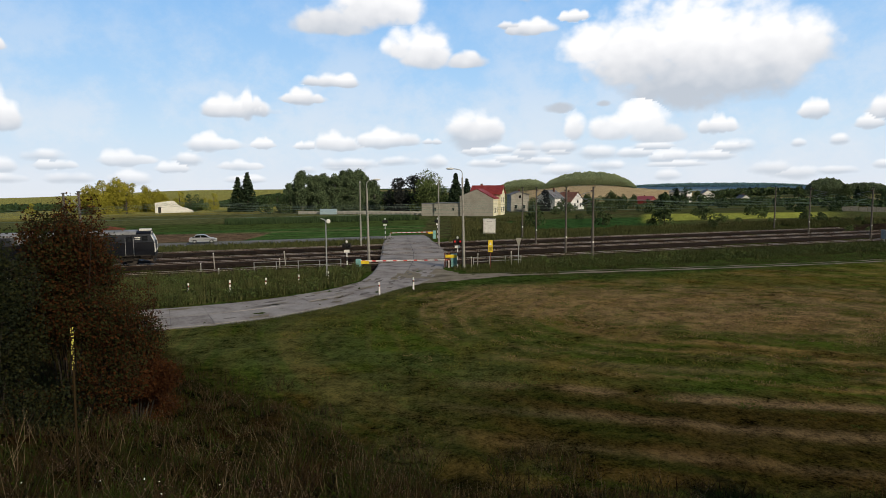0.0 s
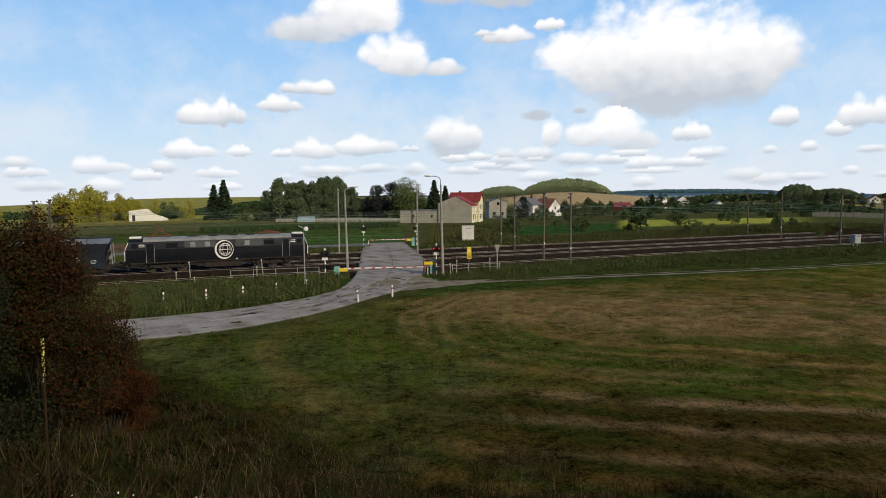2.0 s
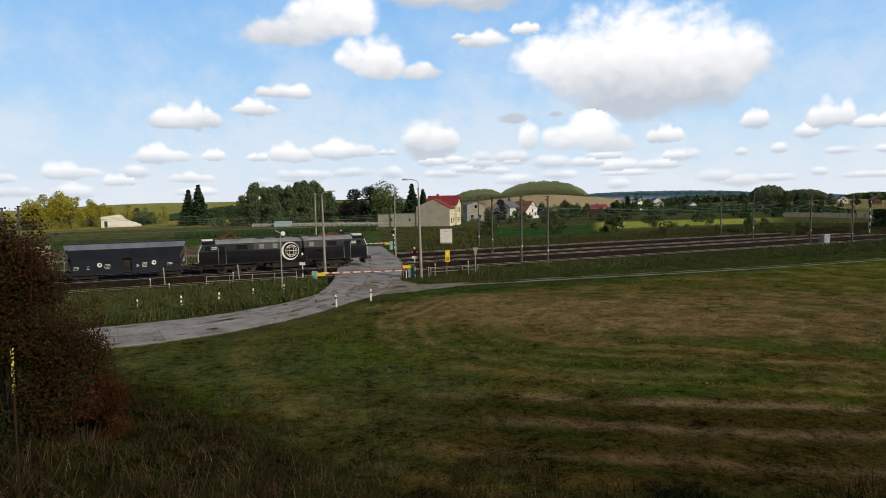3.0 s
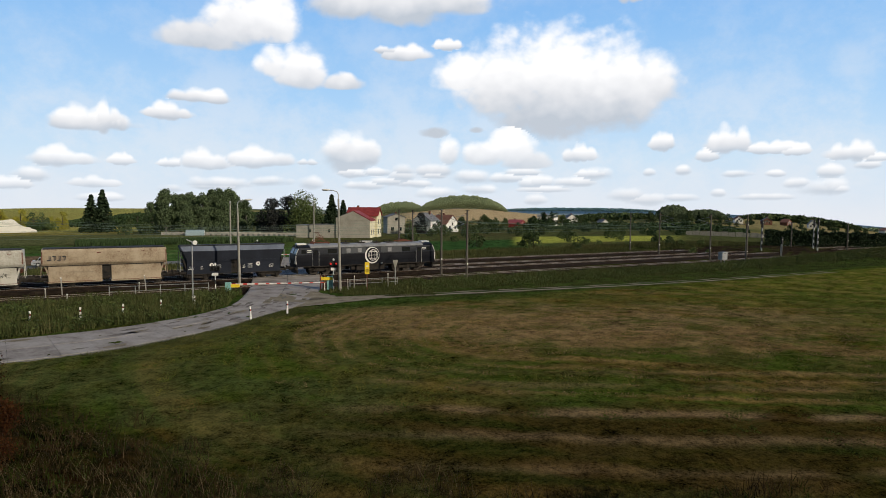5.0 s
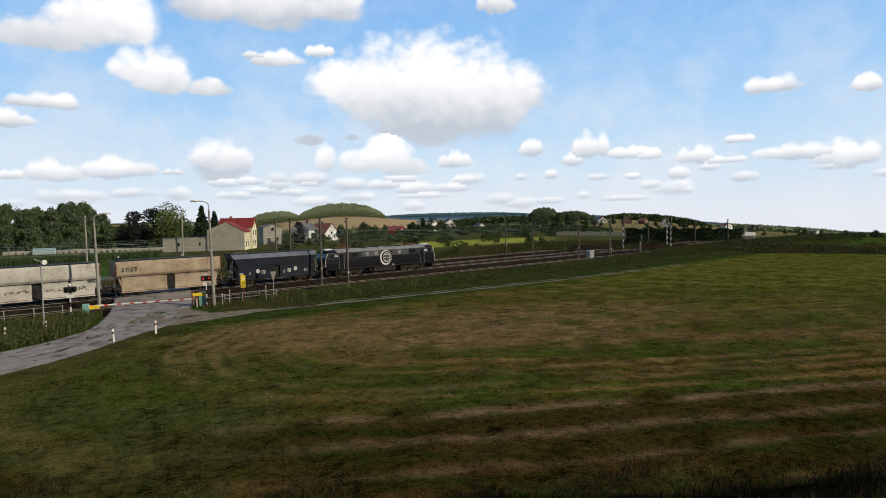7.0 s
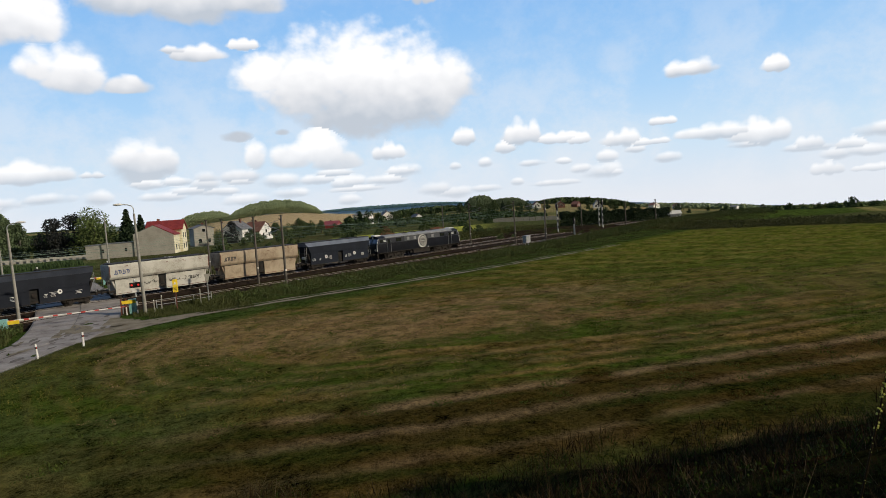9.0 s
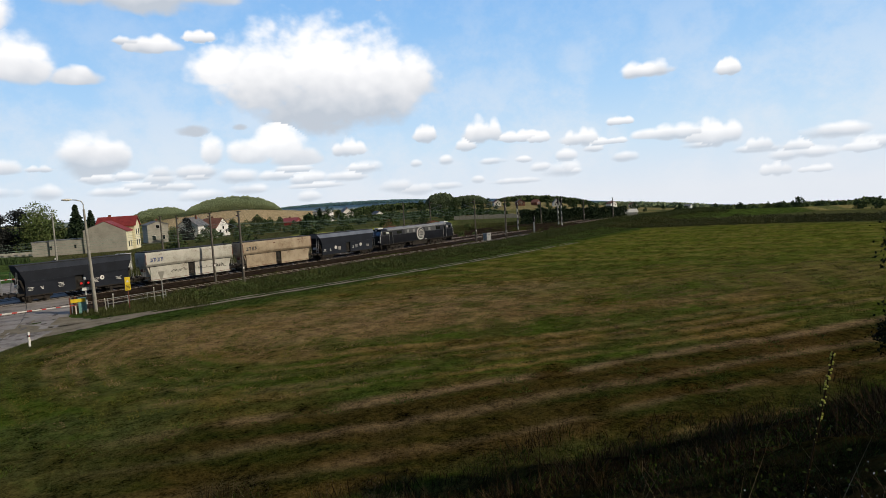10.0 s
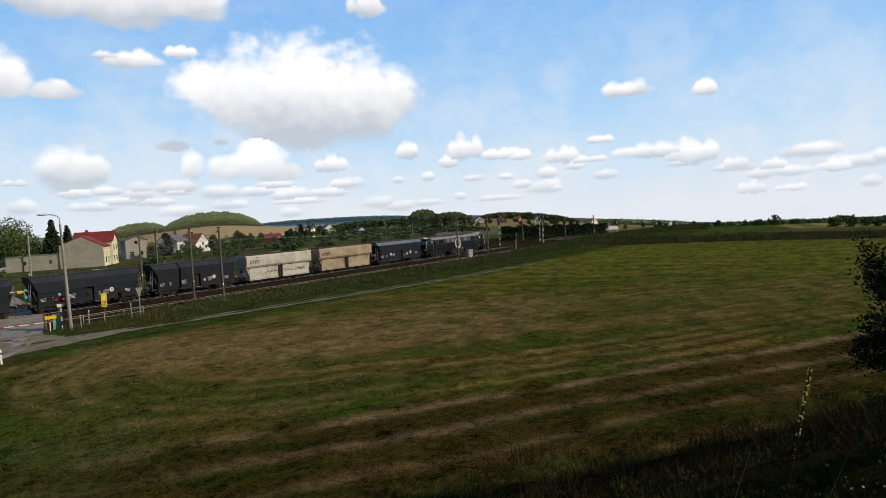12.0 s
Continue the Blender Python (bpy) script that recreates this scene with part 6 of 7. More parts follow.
def spruce(h, w, seed, leaf_mat=None):
    rng = np.random.RandomState(seed)
    root = thing("spruce", 0, 0, 0, "dark pointed spruce tree", "tree")
    part("trunk", Shape().tube((0, 0, -0.3), (0, 0, h * 0.96), 0.02 * h, 0.004 * h, 8), M_BARK, root)
    n = 1900
    f = rng.uniform(0, 1, n) ** 1.5
    tier = (np.floor(f * 15) + 0.85 * rng.uniform(0, 1, n)) / 15
    rad = w / 2 * (1 - f) ** 0.85 * rng.uniform(0.25, 1.05, n)
    g = rng.uniform(0, 6.28, n)
    z = h * (0.07 + 0.93 * tier) - rad * 0.22
    pts = np.stack([rad * np.cos(g), rad * np.sin(g), np.minimum(z, h)], -1)
    soup("crown", leaves(pts, 0.75, rng, 0.6), leaf_mat or F_SPRUCE, root)
    return root


def plant(proto, spots, first_here=True):
    """Put a prototype and its copies at (azimuth, distance, scale)."""
    for k, (az, d, sc) in enumerate(spots):
        x, y = polar(az, d)
        m = pose(x, y, gz(x, y), 0, 0, 67 * k) @ Matrix.Diagonal((sc, sc, sc * (0.94 + 0.03 * (k % 5)), 1))
        if k == 0:
            proto.matrix_basis = m
        else:
            s = proto.scale.copy()
            proto.scale = (1, 1, 1)
            copy_thing(proto, m)
            proto.scale = s


BIRCH = [tree("birch_tree", 13, 6.5, F_BIRCH, "tall grey-green birch tree with pale trunk", 20 + k, 13000, 0.38, 0.08, M_BIRCH, 44) for k in range(3)]
plant(BIRCH[0], [(-12.9, 250, 1.35), (-10.9, 258, 1.25), (-8.6, 250, 1.31), (-7.3, 262, 1.12)])
plant(BIRCH[1], [(-12.1, 262, 1.25), (-9.9, 250, 1.20), (-7.8, 255, 1.33)])
plant(BIRCH[2], [(-11.5, 248, 1.23), (-9.2, 262, 1.38), (-6.5, 258, 1.02), (-14.0, 280, 0.94)])
BROAD = [tree("broad_tree", 11, 9, F_GREEN, "green broadleaved tree with a rounded crown", 40 + k, 3600, 0.46, 0.05, None, 17) for k in range(3)]
plant(BROAD[0], [(-5.5, 262, 0.6), (12.6, 255, 0.62), (14.6, 270, 0.7), (16.6, 300, 0.55), (26.8, 330, 0.55), (21.8, 440, 0.80), (29.2, 480, 1.00), (43.8, 540, 0.54), (56.5, 620, 0.60), (-15.6, 300, 0.5)])
plant(BROAD[1], [(7.9, 240, 0.55), (13.6, 262, 0.58), (15.6, 285, 0.6), (23.4, 420, 0.75), (25.6, 430, 0.60), (31, 470, 1.05), (45, 560, 0.48), (58.5, 640, 0.66), (62, 600, 0.54), (-21.6, 330, 0.70)])
plant(BROAD[2], [(10.4, 250, 0.5), (18.8, 330, 0.60), (24.4, 380, 0.60), (32.4, 500, 0.95), (33.6, 480, 0.80), (42.6, 560, 0.57), (50.5, 600, 0.42), (60.3, 660, 0.66), (64.5, 560, 0.48)])
YEL = [tree("sunlit_tree", 12, 9, F_SUNLIT, "broadleaved tree on the hill, sunlight painted into its yellow-green leaves", 60 + k, 4200, 0.46, 0.03, None, 18) for k in range(2)]
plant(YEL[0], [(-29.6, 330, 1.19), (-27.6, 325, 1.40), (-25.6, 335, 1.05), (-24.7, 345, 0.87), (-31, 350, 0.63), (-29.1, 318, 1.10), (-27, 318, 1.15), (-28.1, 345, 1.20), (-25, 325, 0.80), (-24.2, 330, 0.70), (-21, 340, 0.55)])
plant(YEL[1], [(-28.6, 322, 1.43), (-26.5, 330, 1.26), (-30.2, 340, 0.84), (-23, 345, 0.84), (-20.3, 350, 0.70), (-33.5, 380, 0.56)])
DARK = [tree("dark_tree", 12, 9.5, F_DARK, "dark green broadleaved tree", 70 + k, 3600, 0.46, 0.04, None, 17) for k in range(2)]
plant(DARK[0], [(-22.2, 310, 0.70), (20, 400, 0.85), (22.9, 430, 0.70), (27.8, 360, 0.50), (30.2, 420, 0.80), (35.4, 520, 0.75), (44.4, 545, 0.48), (53, 560, 0.42), (66, 600, 0.66)])
plant(DARK[1], [(-15, 320, 0.80), (-13.9, 270, 0.7), (20.9, 420, 0.95), (26.2, 340, 0.50), (34.6, 500, 0.70), (37, 540, 0.70), (43, 550, 0.54), (55.6, 600, 0.48), (68, 620, 0.60)])
PLUM = tree("plum_tree", 12, 10.5, F_PURPLE, "very dark purple-leaved tree", 81, 6400, 0.46, 0.04, None, 20)
plant(PLUM, [(-4.2, 240, 1.12), (-2.9, 243, 1.18), (8.9, 246, 0.67)])
WIL = tree("willow_tree", 13, 16.5, F_WILLOW, "broad rounded light green willow", 83, 10000, 0.46, 0.04, None, 24)
plant(WIL, [(-1.5, 236, 1.13)])
SPR = spruce(12, 7.2, 85)
plant(SPR, [(-18.3, 282, 1.31), (-17.5, 282, 1.44), (0.9, 228, 1.19), (1.9, 232, 1.00), (-5.2, 255, 0.69), (20.1, 395, 0.88), (33.1, 440, 0.88)])
SHRUB = [tree("shrub", 2.6, 4.2, m, lb, 90 + k, 420, 0.42, 0.10, None, 8, "shrub") for k, (m, lb) in enumerate(((F_GREEN, "rounded green shrub at the field's edge"), (F_DARK, "dense dark green shrub"), (F_WILLOW, "olive shrub in the meadow")))]
rs = np.random.RandomState(5)
plant(SHRUB[0], [(a, d, s) for a, d, s in zip(rs.uniform(6, 33, 26), rs.uniform(150, 270, 26), rs.uniform(0.6, 1.4, 26))] + [(a, d, s) for a, d, s in zip(rs.uniform(-16, -2, 14), rs.uniform(238, 262, 14), rs.uniform(0.7, 1.5, 14))])
plant(SHRUB[1], [(a, d, s) for a, d, s in zip(rs.uniform(14, 36, 30), rs.uniform(240, 420, 30), rs.uniform(0.9, 2.4, 30))] + [(a, d, s) for a, d, s in zip(rs.uniform(36, 68, 30), rs.uniform(330, 560, 30), rs.uniform(0.9, 2.2, 30))])
plant(SHRUB[2], [(a, d, s) for a, d, s in zip(rs.uniform(18, 34, 16), rs.uniform(150, 200, 16), rs.uniform(0.3, 0.65, 16))] + [(a, d, s) for a, d, s in zip(rs.uniform(-33, -19, 10), rs.uniform(320, 380, 10), rs.uniform(0.7, 1.4, 10))])


def wood(az0, az1, d, height, depth, mat, label, n, leaf):
    """A far wood on a rise, too dense to count: one heap of foliage."""
    rng = np.random.RandomState(int(d) + int(az0 * 10))
    u = rng.uniform(-1, 1, n)
    v = rng.uniform(-1, 1, n)
    az = (az0 + az1) / 2 + u * (az1 - az0) / 2
    dd = d + v * depth / 2
    top = height * np.clip(1 - np.abs(u) ** 2.6, 0, 1) ** 0.7 * (1 - 0.5 * v * v) * (0.95 + 0.035 * np.sin(u * 23 + 1) + 0.025 * np.sin(u * 61))
    z = top * rng.uniform(0.0, 1.0, n) ** 0.62
    x, y = dd * np.sin(np.radians(az)), dd * np.cos(np.radians(az))
    pts = np.stack([x, y, land(x, y) + z], -1)
    ob = soup("far_wood", leaves(pts, leaf, rng), mat)
    tagged(ob, label, "woodland", kind="stuff")


wood(8.6, 16.8, 1150, 25, 160, F_HILL_HAZE, "far wooded hill with a rounded top", 120000, 1.3)
wood(4.4, 9.2, 1180, 22, 140, F_HILL_HAZE, "lower far wooded hill", 80000, 1.3)
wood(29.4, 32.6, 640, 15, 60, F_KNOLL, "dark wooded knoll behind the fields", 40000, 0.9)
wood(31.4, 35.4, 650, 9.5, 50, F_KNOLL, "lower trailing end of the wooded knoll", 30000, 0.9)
wood(16.0, 30.0, 2600, 14, 300, F_FAR_HAZE, "forest along the far horizon, haze painted into its bluish colour", 24000, 6.0)
wood(22, 30, 760, 9, 60, F_GREEN, "low far wood behind the village", 3500, 3.0)
wood(36, 45, 690, 7, 50, F_GREEN, "low wood on the ridge behind houses", 3500, 3.0)
wood(44, 56, 900, 7, 80, F_HILL_HAZE, "far hedged hillside", 4000, 4.0)
wood(53, 76, 700, 6.0, 90, F_WILLOW, "dark far wood beyond the meadow", 7000, 3.2)
wood(-40, -29.5, 520, 5.5, 50, F_DARK, "low dark wood on the hill's far edge", 3000, 2.2)
wood(-21, 3, 430, 9.5, 60, F_DARK, "dark wood along the hill's crest", 26000, 1.3)
wood(21, 37, 400, 4.0, 60, F_DARK, "dark hedgerow across the farmland", 6000, 1.6)


def hedge():
    rng = np.random.RandomState(8)
    n = 15000
    f = rng.uniform(0, 1, n)
    x = 116.5 + 38 * f
    y = 132 * 1.12 + (127 - 132) * 1.12 * f + rng.uniform(-1.2, 1.2, n)
    z = land(x, y) + rng.uniform(0, 1, n) ** 0.6 * (4.1 + 0.25 * np.sin(f * 40))
    tagged(soup("hedge", leaves(np.stack([x, y, z], -1), 0.42, rng), F_SPRUCE), "long dense dark clipped hedge", "hedge", kind="stuff")


hedge()


def blades(name, x, y, base_h, width, mat, rng, label, category="grass", lean=0.35, zoff=0.0):
    """Single bent grass blades, each a slim pair of triangles."""
    n = len(x)
    z = land(x, y) + zoff
    h = base_h * rng.uniform(0.5, 1.35, n)
    g = rng.uniform(0, 6.28, n)
    b = rng.uniform(0, 6.28, n)
    w = width * rng.uniform(0.6, 1.4, n)
    l = lean * h * rng.uniform(0.1, 1.0, n)
    p = np.stack([x, y, z - 0.03], -1)
    side = np.stack([np.cos(g) * w, np.sin(g) * w, np.zeros(n)], -1)
    tip = p + np.stack([np.cos(b) * l, np.sin(b) * l, h], -1)
    c = np.stack([p - side, p + side, tip + side * 0.15, tip - side * 0.15], 1)
    tagged(soup(name, c, mat), label, category, kind="stuff")


# rough and lush grass of the bank: foreground shade put into these dark colours
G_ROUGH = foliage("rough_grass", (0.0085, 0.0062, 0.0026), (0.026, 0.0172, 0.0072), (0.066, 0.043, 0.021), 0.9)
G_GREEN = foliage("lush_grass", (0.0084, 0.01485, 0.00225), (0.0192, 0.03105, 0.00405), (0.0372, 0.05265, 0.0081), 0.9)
G_SEED = foliage("withered_herbs", (0.036, 0.023, 0.017), (0.080, 0.053, 0.040), (0.16, 0.112, 0.085), 0.9)
G_STRAW = foliage("dry_stalks", (0.08, 0.06, 0.034), (0.14, 0.106, 0.064), (0.20, 0.155, 0.095), 0.5)
G_FIELD = foliage("field_tufts", (0.06709, 0.07916, 0.01192), (0.1268, 0.1222, 0.02216), (0.2087, 0.1653, 0.04272), 0.12)
G_CLUMP = foliage("meadow_clumps", (0.036, 0.056, 0.010), (0.062, 0.086, 0.016), (0.10, 0.115, 0.026), 0.3)
G_STUBBLE = foliage("pale_stubble", (0.135, 0.088, 0.045), (0.24, 0.165, 0.088), (0.38, 0.285, 0.165), 0.12)
G_WEED = foliage("trackside_weeds", (0.025, 0.032, 0.011), (0.056, 0.066, 0.022), (0.118, 0.112, 0.046), 0.35)


G_LEAFY = foliage("leafy_weeds", (0.028, 0.043, 0.014), (0.062, 0.086, 0.026), (0.118, 0.136, 0.048), 0.5)
G_BACK = foliage("back_grass", (0.035, 0.042, 0.014), (0.07, 0.075, 0.026), (0.12, 0.11, 0.045), 0.15)


def spread(n, a0, a1, d0, d1, rng, power=1.0):
    az = np.radians(rng.uniform(a0, a1, n))
    d = d0 + (d1 - d0) * rng.uniform(0, 1, n) ** power
    return d * np.sin(az), d * np.cos(az)


def grass():
    rng = np.random.RandomState(9)

    def shorter(x, y):
        """Growth is shorter on the right part of the bank."""
        return 1 - 0.6 * smooth(14, 34, np.degrees(np.arctan2(x, y)))

    def bank(n, lo, hi, power, keep_noise=None):
        x, y = spread(n, -46, 80, lo, hi, rng, power)
        m = y < foot(x) + 1.0 + 1.5 * wave(x, y, 5, 2)
        if keep_noise is not None:
            m &= wave(x, y, 3.0, keep_noise) > 0.0
        return x[m], y[m]

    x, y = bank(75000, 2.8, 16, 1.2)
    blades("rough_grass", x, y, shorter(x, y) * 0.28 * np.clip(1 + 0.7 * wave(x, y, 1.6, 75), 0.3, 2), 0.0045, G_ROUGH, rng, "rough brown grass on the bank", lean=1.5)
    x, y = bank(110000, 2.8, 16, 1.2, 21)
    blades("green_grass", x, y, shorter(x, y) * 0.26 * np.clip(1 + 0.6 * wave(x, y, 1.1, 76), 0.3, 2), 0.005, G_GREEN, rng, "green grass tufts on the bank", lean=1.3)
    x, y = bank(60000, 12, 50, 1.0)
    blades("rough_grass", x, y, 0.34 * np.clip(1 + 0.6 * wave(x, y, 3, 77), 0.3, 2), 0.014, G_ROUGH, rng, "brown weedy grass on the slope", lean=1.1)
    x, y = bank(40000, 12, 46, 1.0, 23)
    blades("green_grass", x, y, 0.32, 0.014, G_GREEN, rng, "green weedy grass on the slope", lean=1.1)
    x, y = bank(6500, 3.0, 26, 1.1)
    m = (np.degrees(np.arctan2(x, y)) < 26) | (rng.uniform(0, 1, len(x)) < 0.15)
    m &= wave(x, y, 2.2, 87) > -0.35
    x, y = x[m], y[m]
    blades("dry_stalks", x, y, 0.66, 0.0046, G_STRAW, rng, "thin pale dry grass stalks", lean=0.9)
    # seed heads of dead herbs, in drifts
    x, y = bank(60000, 4.0, 30, 1.0)
    m = (np.degrees(np.arctan2(x, y)) < 24) & (wave(x, y, 2.6, 88) + 0.4 * wave(x, y, 0.9, 89) > 0.25)
    x, y = x[m], y[m]
    pts = np.stack([x, y, land(x, y) + 0.45 * np.clip(1 + 0.5 * wave(x, y, 1.5, 90), 0.2, 2) * rng.uniform(0.35, 1.0, len(x))], -1)
    tagged(soup("seed_heads", leaves(pts, 0.028, rng), G_SEED), "mauve-brown seed heads of withered herbs", "weeds", kind="stuff")
    # mown field: tufts, and pale stubble where the swaths lay
    x, y = spread(130000, -14, 74, 30, 78, rng, 1.0)
    m = (across_of(x, y) < -31) & (y > foot(x) - 1) & ((y > foot(x) + 12.5 + 1.5 * wave(x, y, 5, 2)) | (x < -8))
    x, y = x[m], y[m]
    blades("field_tufts", x, y, 0.08, 0.02, G_FIELD, rng, "short uneven meadow tufts", lean=1.0)
    x, y = spread(260000, -16, 74, 28, 84, rng, 1.0)
    m = (across_of(x, y) < -30) & (y > foot(x) + 1) & (wave(x, y, 1.6, 91) + wave(x, y, 4.5, 92) > 0.45)
    blades("field_tufts", x[m], y[m], 0.075, 0.022, G_CLUMP, rng, "darker green clumps in the meadow", lean=1.0)
    x, y = spread(110000, -12, 70, 30, 80, rng, 1.0)
    ring = oval(x, y) + 0.55 * wave(x, y, 40, 3) + 0.30 * wave(x, y, 14, 1)
    m = (across_of(x, y) < -32) & (y > foot(x)) & ((np.sin(ring * 2 * math.pi / (2.9 + 0.5 * np.sin(ring * 0.31))) + 0.5 * wave(x, y, 5, 2) > 0.6) | (np.hypot((x - 10) / 1.5, y - 49) < 8) | (ring < 6)) & (y > foot(x) + 12)
    blades("pale_stubble", x[m], y[m], 0.07, 0.03, G_STUBBLE, rng, "pale mown stubble in swaths", lean=1.0)
    # verge before the near track and the wedge between road and line
    s, a = rng.uniform(1, 200, 90000), rng.uniform(-29, -11.8, 90000)
    keep = np.abs(s * UX * 0 + (89.5 + s * UY + a * UX) - (64.4 + 0.17 * (s * UX - a * UY) + 0.0009 * (s * UX - a * UY) ** 2)) > 1.3
    keep &= (s * UX - a * UY) > 1.2
    s, a = s[keep], a[keep]
    x, y = s * UX - a * UY, 89.5 + s * UY + a * UX
    blades("verge_weeds", x, y, (0.62 + 0.30 * wave(x, y, 3, 31)) * (0.25 + 0.75 * smooth(-24, -20, a + wave(x, y, 6, 34))), 0.035, G_WEED, rng, "dense green weeds beside the railway", "weeds", 0.5)
    s, a = rng.uniform(-70, -8, 80000), rng.uniform(-34, -12, 80000)
    x, y = s * UX - a * UY, 89.5 + s * UY + a * UX
    m = (y > np.interp(x, [p[0] for p in LEFT_EDGE[:6]], [p[1] for p in LEFT_EDGE[:6]]) + 0.6) & (x < -8.8)
    x, y = x[m], y[m]
    blades("verge_weeds", x, y, 0.66 + 0.35 * wave(x, y, 3, 33), 0.035, G_WEED, rng, "tall weeds between road and railway", "weeds", 0.5)
    s, a = rng.uniform(-80, 160, 50000), rng.uniform(17.5, 26.4, 50000)
    x, y = s * UX - a * UY, 89.5 + s * UY + a * UX
    m = (x < -9.5) | (x > 0.5)
    blades("verge_weeds", x[m], y[m], 0.55, 0.09, G_WEED, rng, "weeds beyond the railway", "weeds", 0.5)
    # rough grass beyond the railway, round the crossing furniture and along the road's edge
    s, a = rng.uniform(2, 130, 90000), 26 + 50 * rng.uniform(0, 1, 90000) ** 1.3
    x, y = s * UX - a * UY, 89.5 + s * UY + a * UX
    m = (x > 1.0) & ((wave(x, y, 9, 41) > -0.4) | (a < 34)) & ((a < 33) | (np.degrees(np.arctan2(x, y)) < 8))
    blades("rough_grass", x[m], y[m], 0.5 + 0.3 * wave(x[m], y[m], 7, 43), 0.06, G_BACK, rng, "rough olive grass beyond the railway", "grass", 0.6)
    x, y = rng.uniform(0.8, 12, 14000), rng.uniform(65.5, 77, 14000)
    m = (across_of(x, y) < -11.5) & ((x > 2.2) | (y > 69)) & ((y > 67) | (x > 7))
    blades("verge_weeds", x[m], y[m], 0.30, 0.022, G_WEED, rng, "grass round the crossing signs", "grass", 0.6)
    f, u = rng.uniform(0.22, 0.62, 16000), rng.uniform(0, 1, 16000)
    pts = np.array([tuple(road_point(float(q), 1.0)) for q in f])
    x, y = pts[:, 0] + 0.15 + 1.8 * u ** 1.5, pts[:, 1] - 1.2 * u ** 1.5
    m = (y < 59.6) | (y > 71.5)
    x, y = x[m], y[m]
    blades("verge_weeds", x, y, 0.13, 0.018, G_WEED, rng, "grass verge along the road", "grass", 1.2)
    # leafy weeds in mounds
    for n, s0, s1, a0, a1, what in ((60000, -60, -9, -32, -12.5, "bushy leafy weeds between road and railway"), (110000, 4, 200, -22.5, -12.2, "bushy leafy weeds on the railway verge")):
        s, a = rng.uniform(s0, s1, n), rng.uniform(a0, a1, n)
        x, y = s * UX - a * UY, 89.5 + s * UY + a * UX
        m = (x > -8.8) | (y > np.interp(x, [p[0] for p in LEFT_EDGE[:6]], [p[1] for p in LEFT_EDGE[:6]]) + 0.7)
        if s0 < 0:
            m &= x < -8.8
        x, y = x[m], y[m]
        top = np.clip(0.45 + 0.38 * wave(x, y, 2.4, 51) + 0.2 * wave(x, y, 9, 52), 0.05, 1.2)
        pts = np.stack([x, y, land(x, y) + top * rng.uniform(0.2, 1.0, len(x))], -1)
        tagged(soup("verge_weeds", leaves(pts, 0.17, rng), G_LEAFY), what, "weeds", kind="stuff")
    # scrub beyond the meadow's far edge
    x, y = spread(60000, 44, 74, 146, 176, rng, 1.0)
    m = across_of(x, y) < -14
    x, y = x[m], y[m]
    top = np.clip(0.25 + 0.4 * wave(x, y, 7, 71) + 0.3 * wave(x, y, 2.5, 72), 0.04, 1.2)
    pts = np.stack([x, y, land(x, y) + top * rng.uniform(0.1, 1.0, len(x))], -1)
    tagged(soup("scrub", leaves(pts, 0.26, rng), G_BACK), "low dark green scrub beyond the meadow", "scrub", kind="stuff")
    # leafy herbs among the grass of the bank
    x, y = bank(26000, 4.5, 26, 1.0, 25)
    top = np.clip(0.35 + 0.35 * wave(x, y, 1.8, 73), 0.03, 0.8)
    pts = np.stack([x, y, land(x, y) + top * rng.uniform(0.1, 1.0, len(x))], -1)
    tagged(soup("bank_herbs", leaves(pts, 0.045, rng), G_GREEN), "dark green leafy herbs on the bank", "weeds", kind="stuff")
    # maize strip behind the green field
    s, a = rng.uniform(-30, 20, 14000), rng.uniform(78, 92, 14000)
    x, y = s * UX - a * UY, 89.5 + s * UY + a * UX
    blades("maize", x, y, 0.9, 0.12, F_DARK, rng, "strip of dark green maize", "crop", 0.4)


grass()


M_TWIG = surface("dark_twigs", ((0.010, 0.008, 0.006), (0.022, 0.017, 0.012), (0.04, 0.03, 0.022)), 6, 40, 0.9)


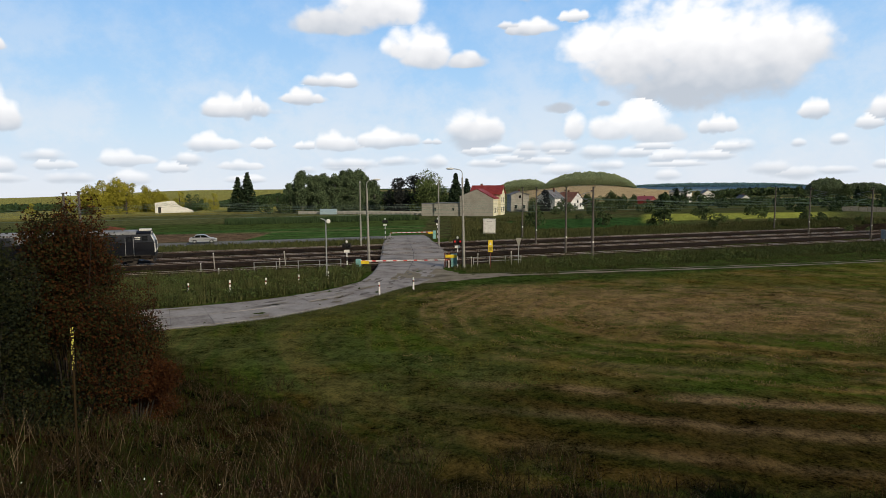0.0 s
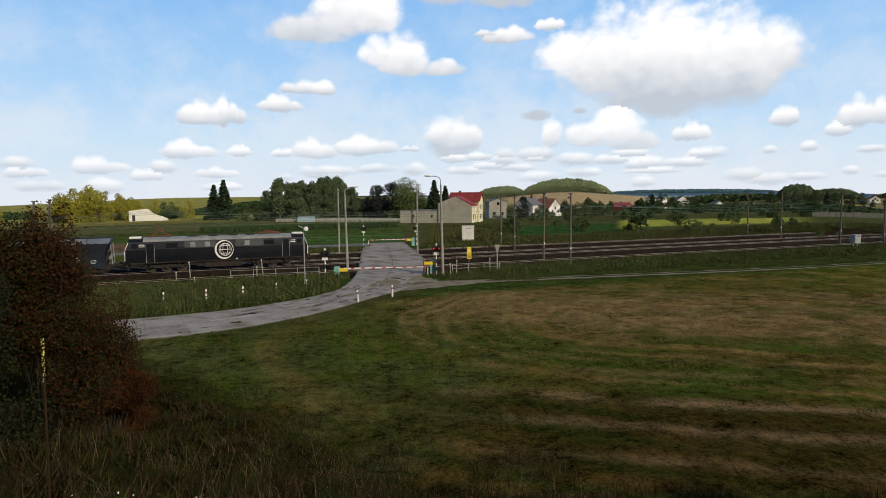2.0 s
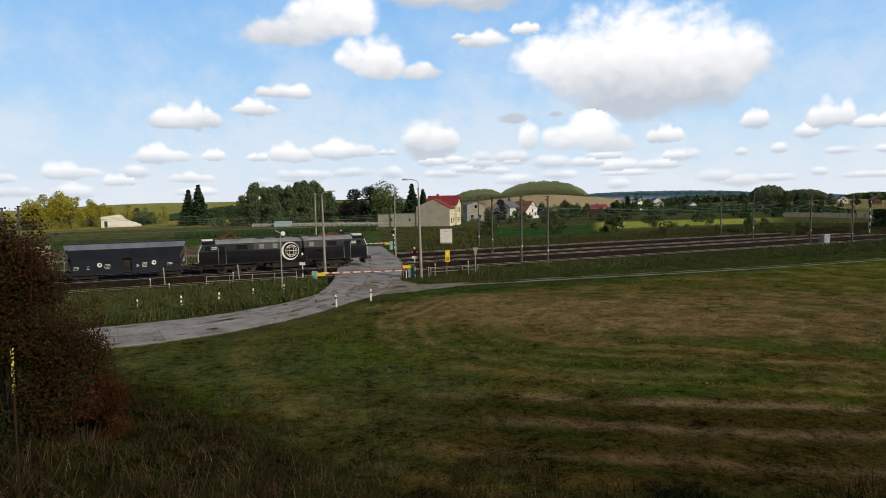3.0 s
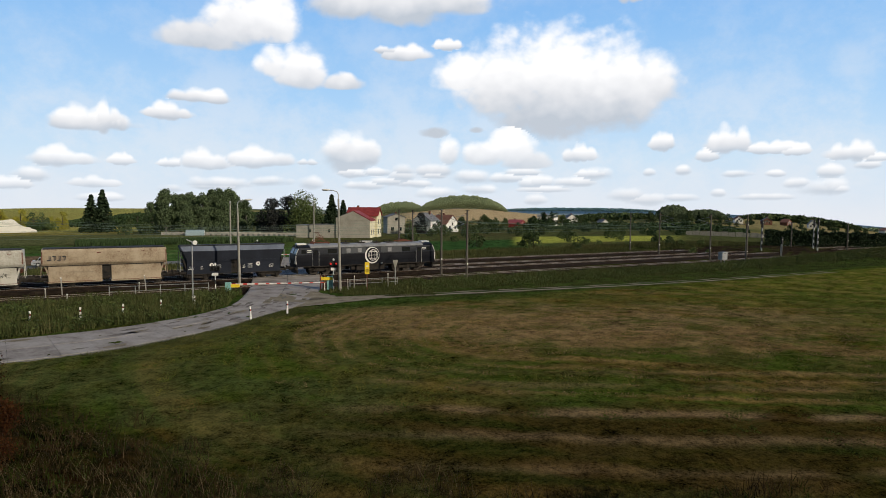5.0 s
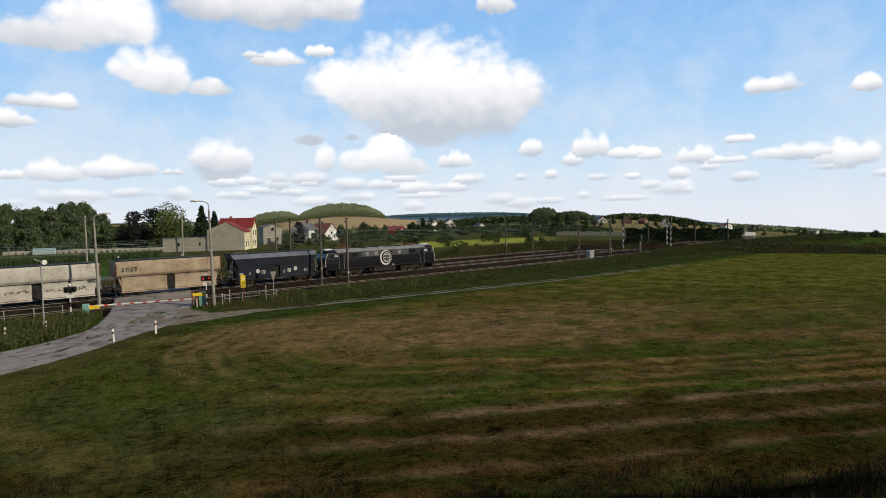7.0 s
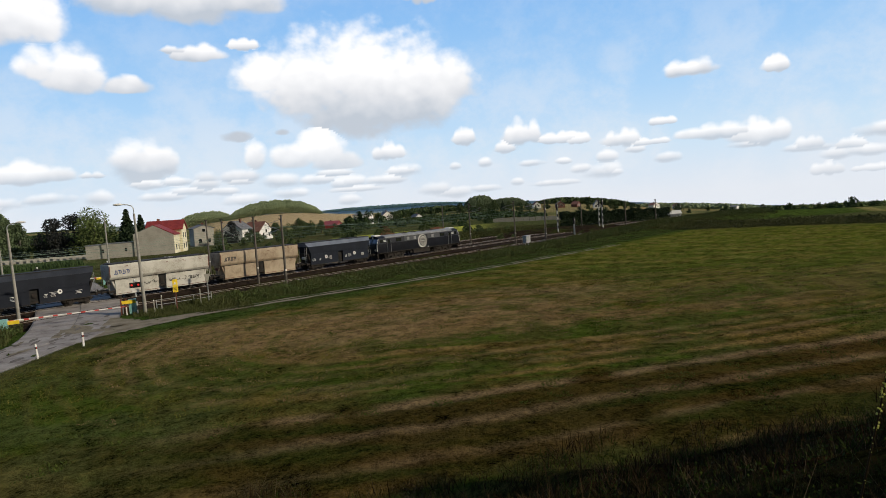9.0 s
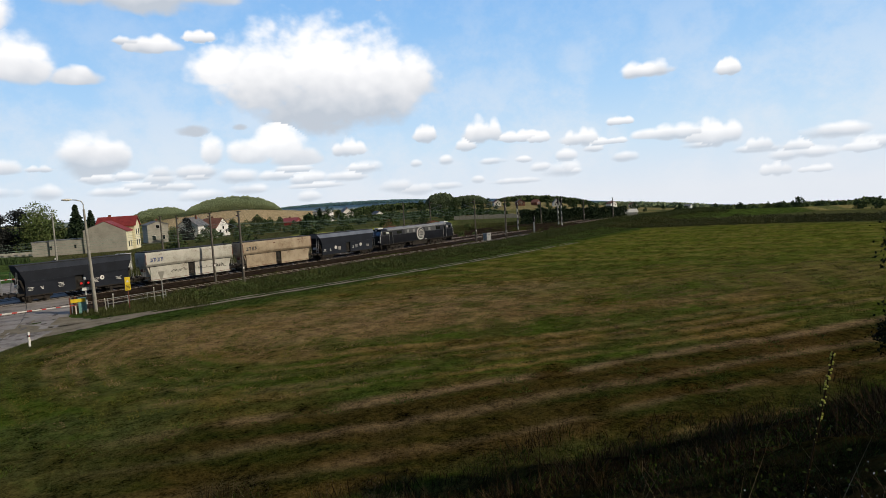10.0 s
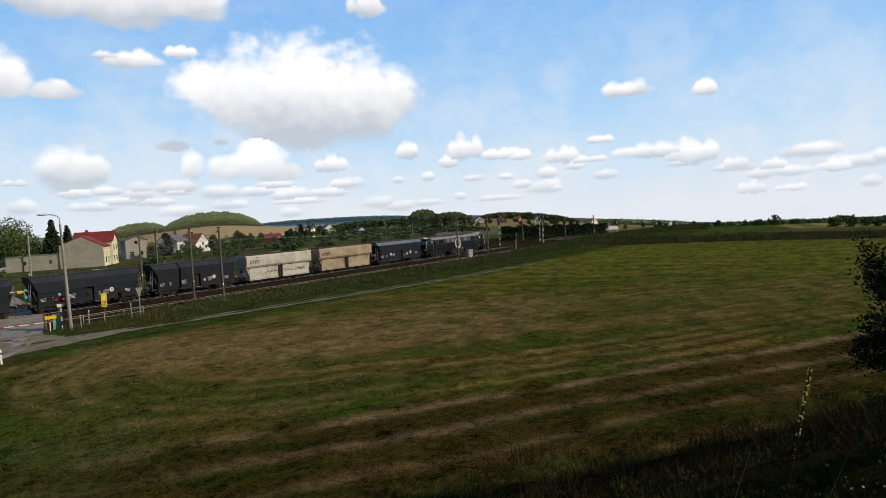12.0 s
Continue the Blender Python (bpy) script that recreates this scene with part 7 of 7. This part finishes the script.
def thicket(x, y, h, w, mats, label, seed, n, leaf, spikes=10):
    """A dense bush with stems from the ground and shoots above its crown."""
    rng = np.random.RandomState(seed)
    z = gz(x, y) - 0.7
    root = thing("bush", x, y, z, label, "bush")
    stems = Shape()
    heap = []
    for k in range(24):
        g, f = rng.uniform(0, 6.28), rng.uniform(0.0, 0.85)
        reach = w / 2 * rng.uniform(0.15, 0.95) * (1 - 0.5 * f)
        px, py, pz = reach * math.cos(g), reach * math.sin(g), h * f
        rad = w * rng.uniform(0.13, 0.22)
        pz = max(pz, rad * 0.5)
        heap.append((px, py, pz, rad, rad, rad * 0.9))
        stems.tube((px * 0.2, py * 0.2, -0.2), (px * 0.6, py * 0.6, pz * 0.6), 0.03, 0.02, 5)
        stems.tube((px * 0.6, py * 0.6, pz * 0.6), (px, py, pz + rad * 0.5), 0.02, 0.006, 5)
    shoots = []
    for k in range(spikes):
        g = rng.uniform(0, 6.28)
        r = w / 2 * rng.uniform(0.0, 0.7)
        px, py = r * math.cos(g), r * math.sin(g)
        top = h * rng.uniform(0.84, 1.02)
        stems.tube((px * 0.6, py * 0.6, h * 0.45), (px, py, top), 0.02, 0.005, 4)
        m = 420
        f = rng.uniform(0.4, 1, m)
        shoots.append(np.stack([px * (0.6 + 0.4 * f), py * (0.6 + 0.4 * f), h * 0.45 + (top - h * 0.45) * f], -1) + rng.normal(size=(m, 3)) * 0.15)
    part("branchwork", stems, M_TWIG, root)
    pts = lobed(heap, n, rng, 0.35)
    pts = pts[pts[:, 2] > 0.0]
    cut = rng.uniform(0, 1, len(pts)) < 0.5
    soup("foliage", leaves(pts[cut], leaf, rng), mats[0], root)
    soup("foliage", leaves(np.concatenate([pts[~cut]] + shoots), leaf, rng), mats[1], root)


bx, by = polar(-31.7, 21)
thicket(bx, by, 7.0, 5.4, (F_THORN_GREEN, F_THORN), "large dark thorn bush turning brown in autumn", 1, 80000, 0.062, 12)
bx, by = polar(-27.3, 23)
thicket(bx, by, 5.5, 3.7, (F_THORN, F_THORN), "rounded reddish-brown thorn bush on the bank", 2, 76000, 0.055, 8)
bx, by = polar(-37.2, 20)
thicket(bx, by, 6.6, 5.6, (F_SHADED, F_THORN_GREEN), "dark bush beside the thorn bushes, shade painted into its leaves", 3, 44000, 0.062, 8)
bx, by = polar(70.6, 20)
thicket(bx, by, 5.3, 4.2, (F_SHADED, F_SHADED), "dark bush at the field's edge, shade painted into its leaves", 4, 26000, 0.08, 8)

def mullein(x, y, h, lean, turn, fat, start=0.72):
    root = thing("mullein", x, y, gz(x, y), "tall mullein stalk with small yellow flowers", "wildflower")
    root.matrix_basis = pose(x, y, gz(x, y), 0, lean, turn)
    part("stalk", Shape().tube((0, 0, -0.05), (0, 0, h), 0.009, 0.005, 8), G_ROUGH, root)
    rng = random.Random(int(h * 100))
    for k in range(56):
        f = start + (1 - start) * rng.uniform(0, 1) ** 0.6 if k < 46 else rng.uniform(start - 0.3, start)
        g = rng.uniform(0, 6.28)
        r = (0.018 if f > start else 0.009) * fat
        part("flower", Shape().ball(r * 1.2 * math.cos(g), r * 1.2 * math.sin(g), h * f, r, r, r * 0.9, 6, 4), M_MULLEIN, root, "small yellow flower")
    lf = Shape()
    for k in range(7):
        g = k * 0.9
        lf.add([(0, 0, 0.05 + 0.04 * k), (0.12 * math.cos(g - 0.25), 0.12 * math.sin(g - 0.25), 0.12 + 0.05 * k), (0.28 * math.cos(g), 0.28 * math.sin(g), 0.10 + 0.05 * k), (0.12 * math.cos(g + 0.25), 0.12 * math.sin(g + 0.25), 0.12 + 0.05 * k)], [(0, 1, 2, 3)])
    part("leaf_rosette", lf, G_GREEN, root)


M_MULLEIN = surface("mullein_flower", ((0.32, 0.30, 0.05), (0.52, 0.49, 0.08), (0.66, 0.61, 0.14)), 20, 90, 0.7, bump=0)
mx, my = polar(59.2, 4.6)
mullein(mx, my, 1.68, 12, -32, 0.45, 0.68)
mx, my = polar(-32.0, 3.6)
mullein(mx, my, 2.28, 2, -30, 0.2, 0.9)


def daisies():
    rng = np.random.RandomState(17)
    x, y = spread(90, 48, 68, 3.6, 7.5, rng)
    pts = np.stack([x, y, land(x, y) + rng.uniform(0.25, 0.5, len(x))], -1)
    tagged(soup("wildflowers", leaves(pts, 0.022, rng), M_WHITE), "small white wildflowers in the grass", "wildflower", kind="stuff")
    x, y = spread(60, -44, -5, 4, 12, rng)
    pts = np.stack([x, y, land(x, y) + rng.uniform(0.35, 0.7, len(x))], -1)
    tagged(soup("wildflowers", leaves(pts, 0.03, rng), M_WHITE), "small pale seed heads in the grass", "wildflower", kind="stuff")


daisies()
motions()
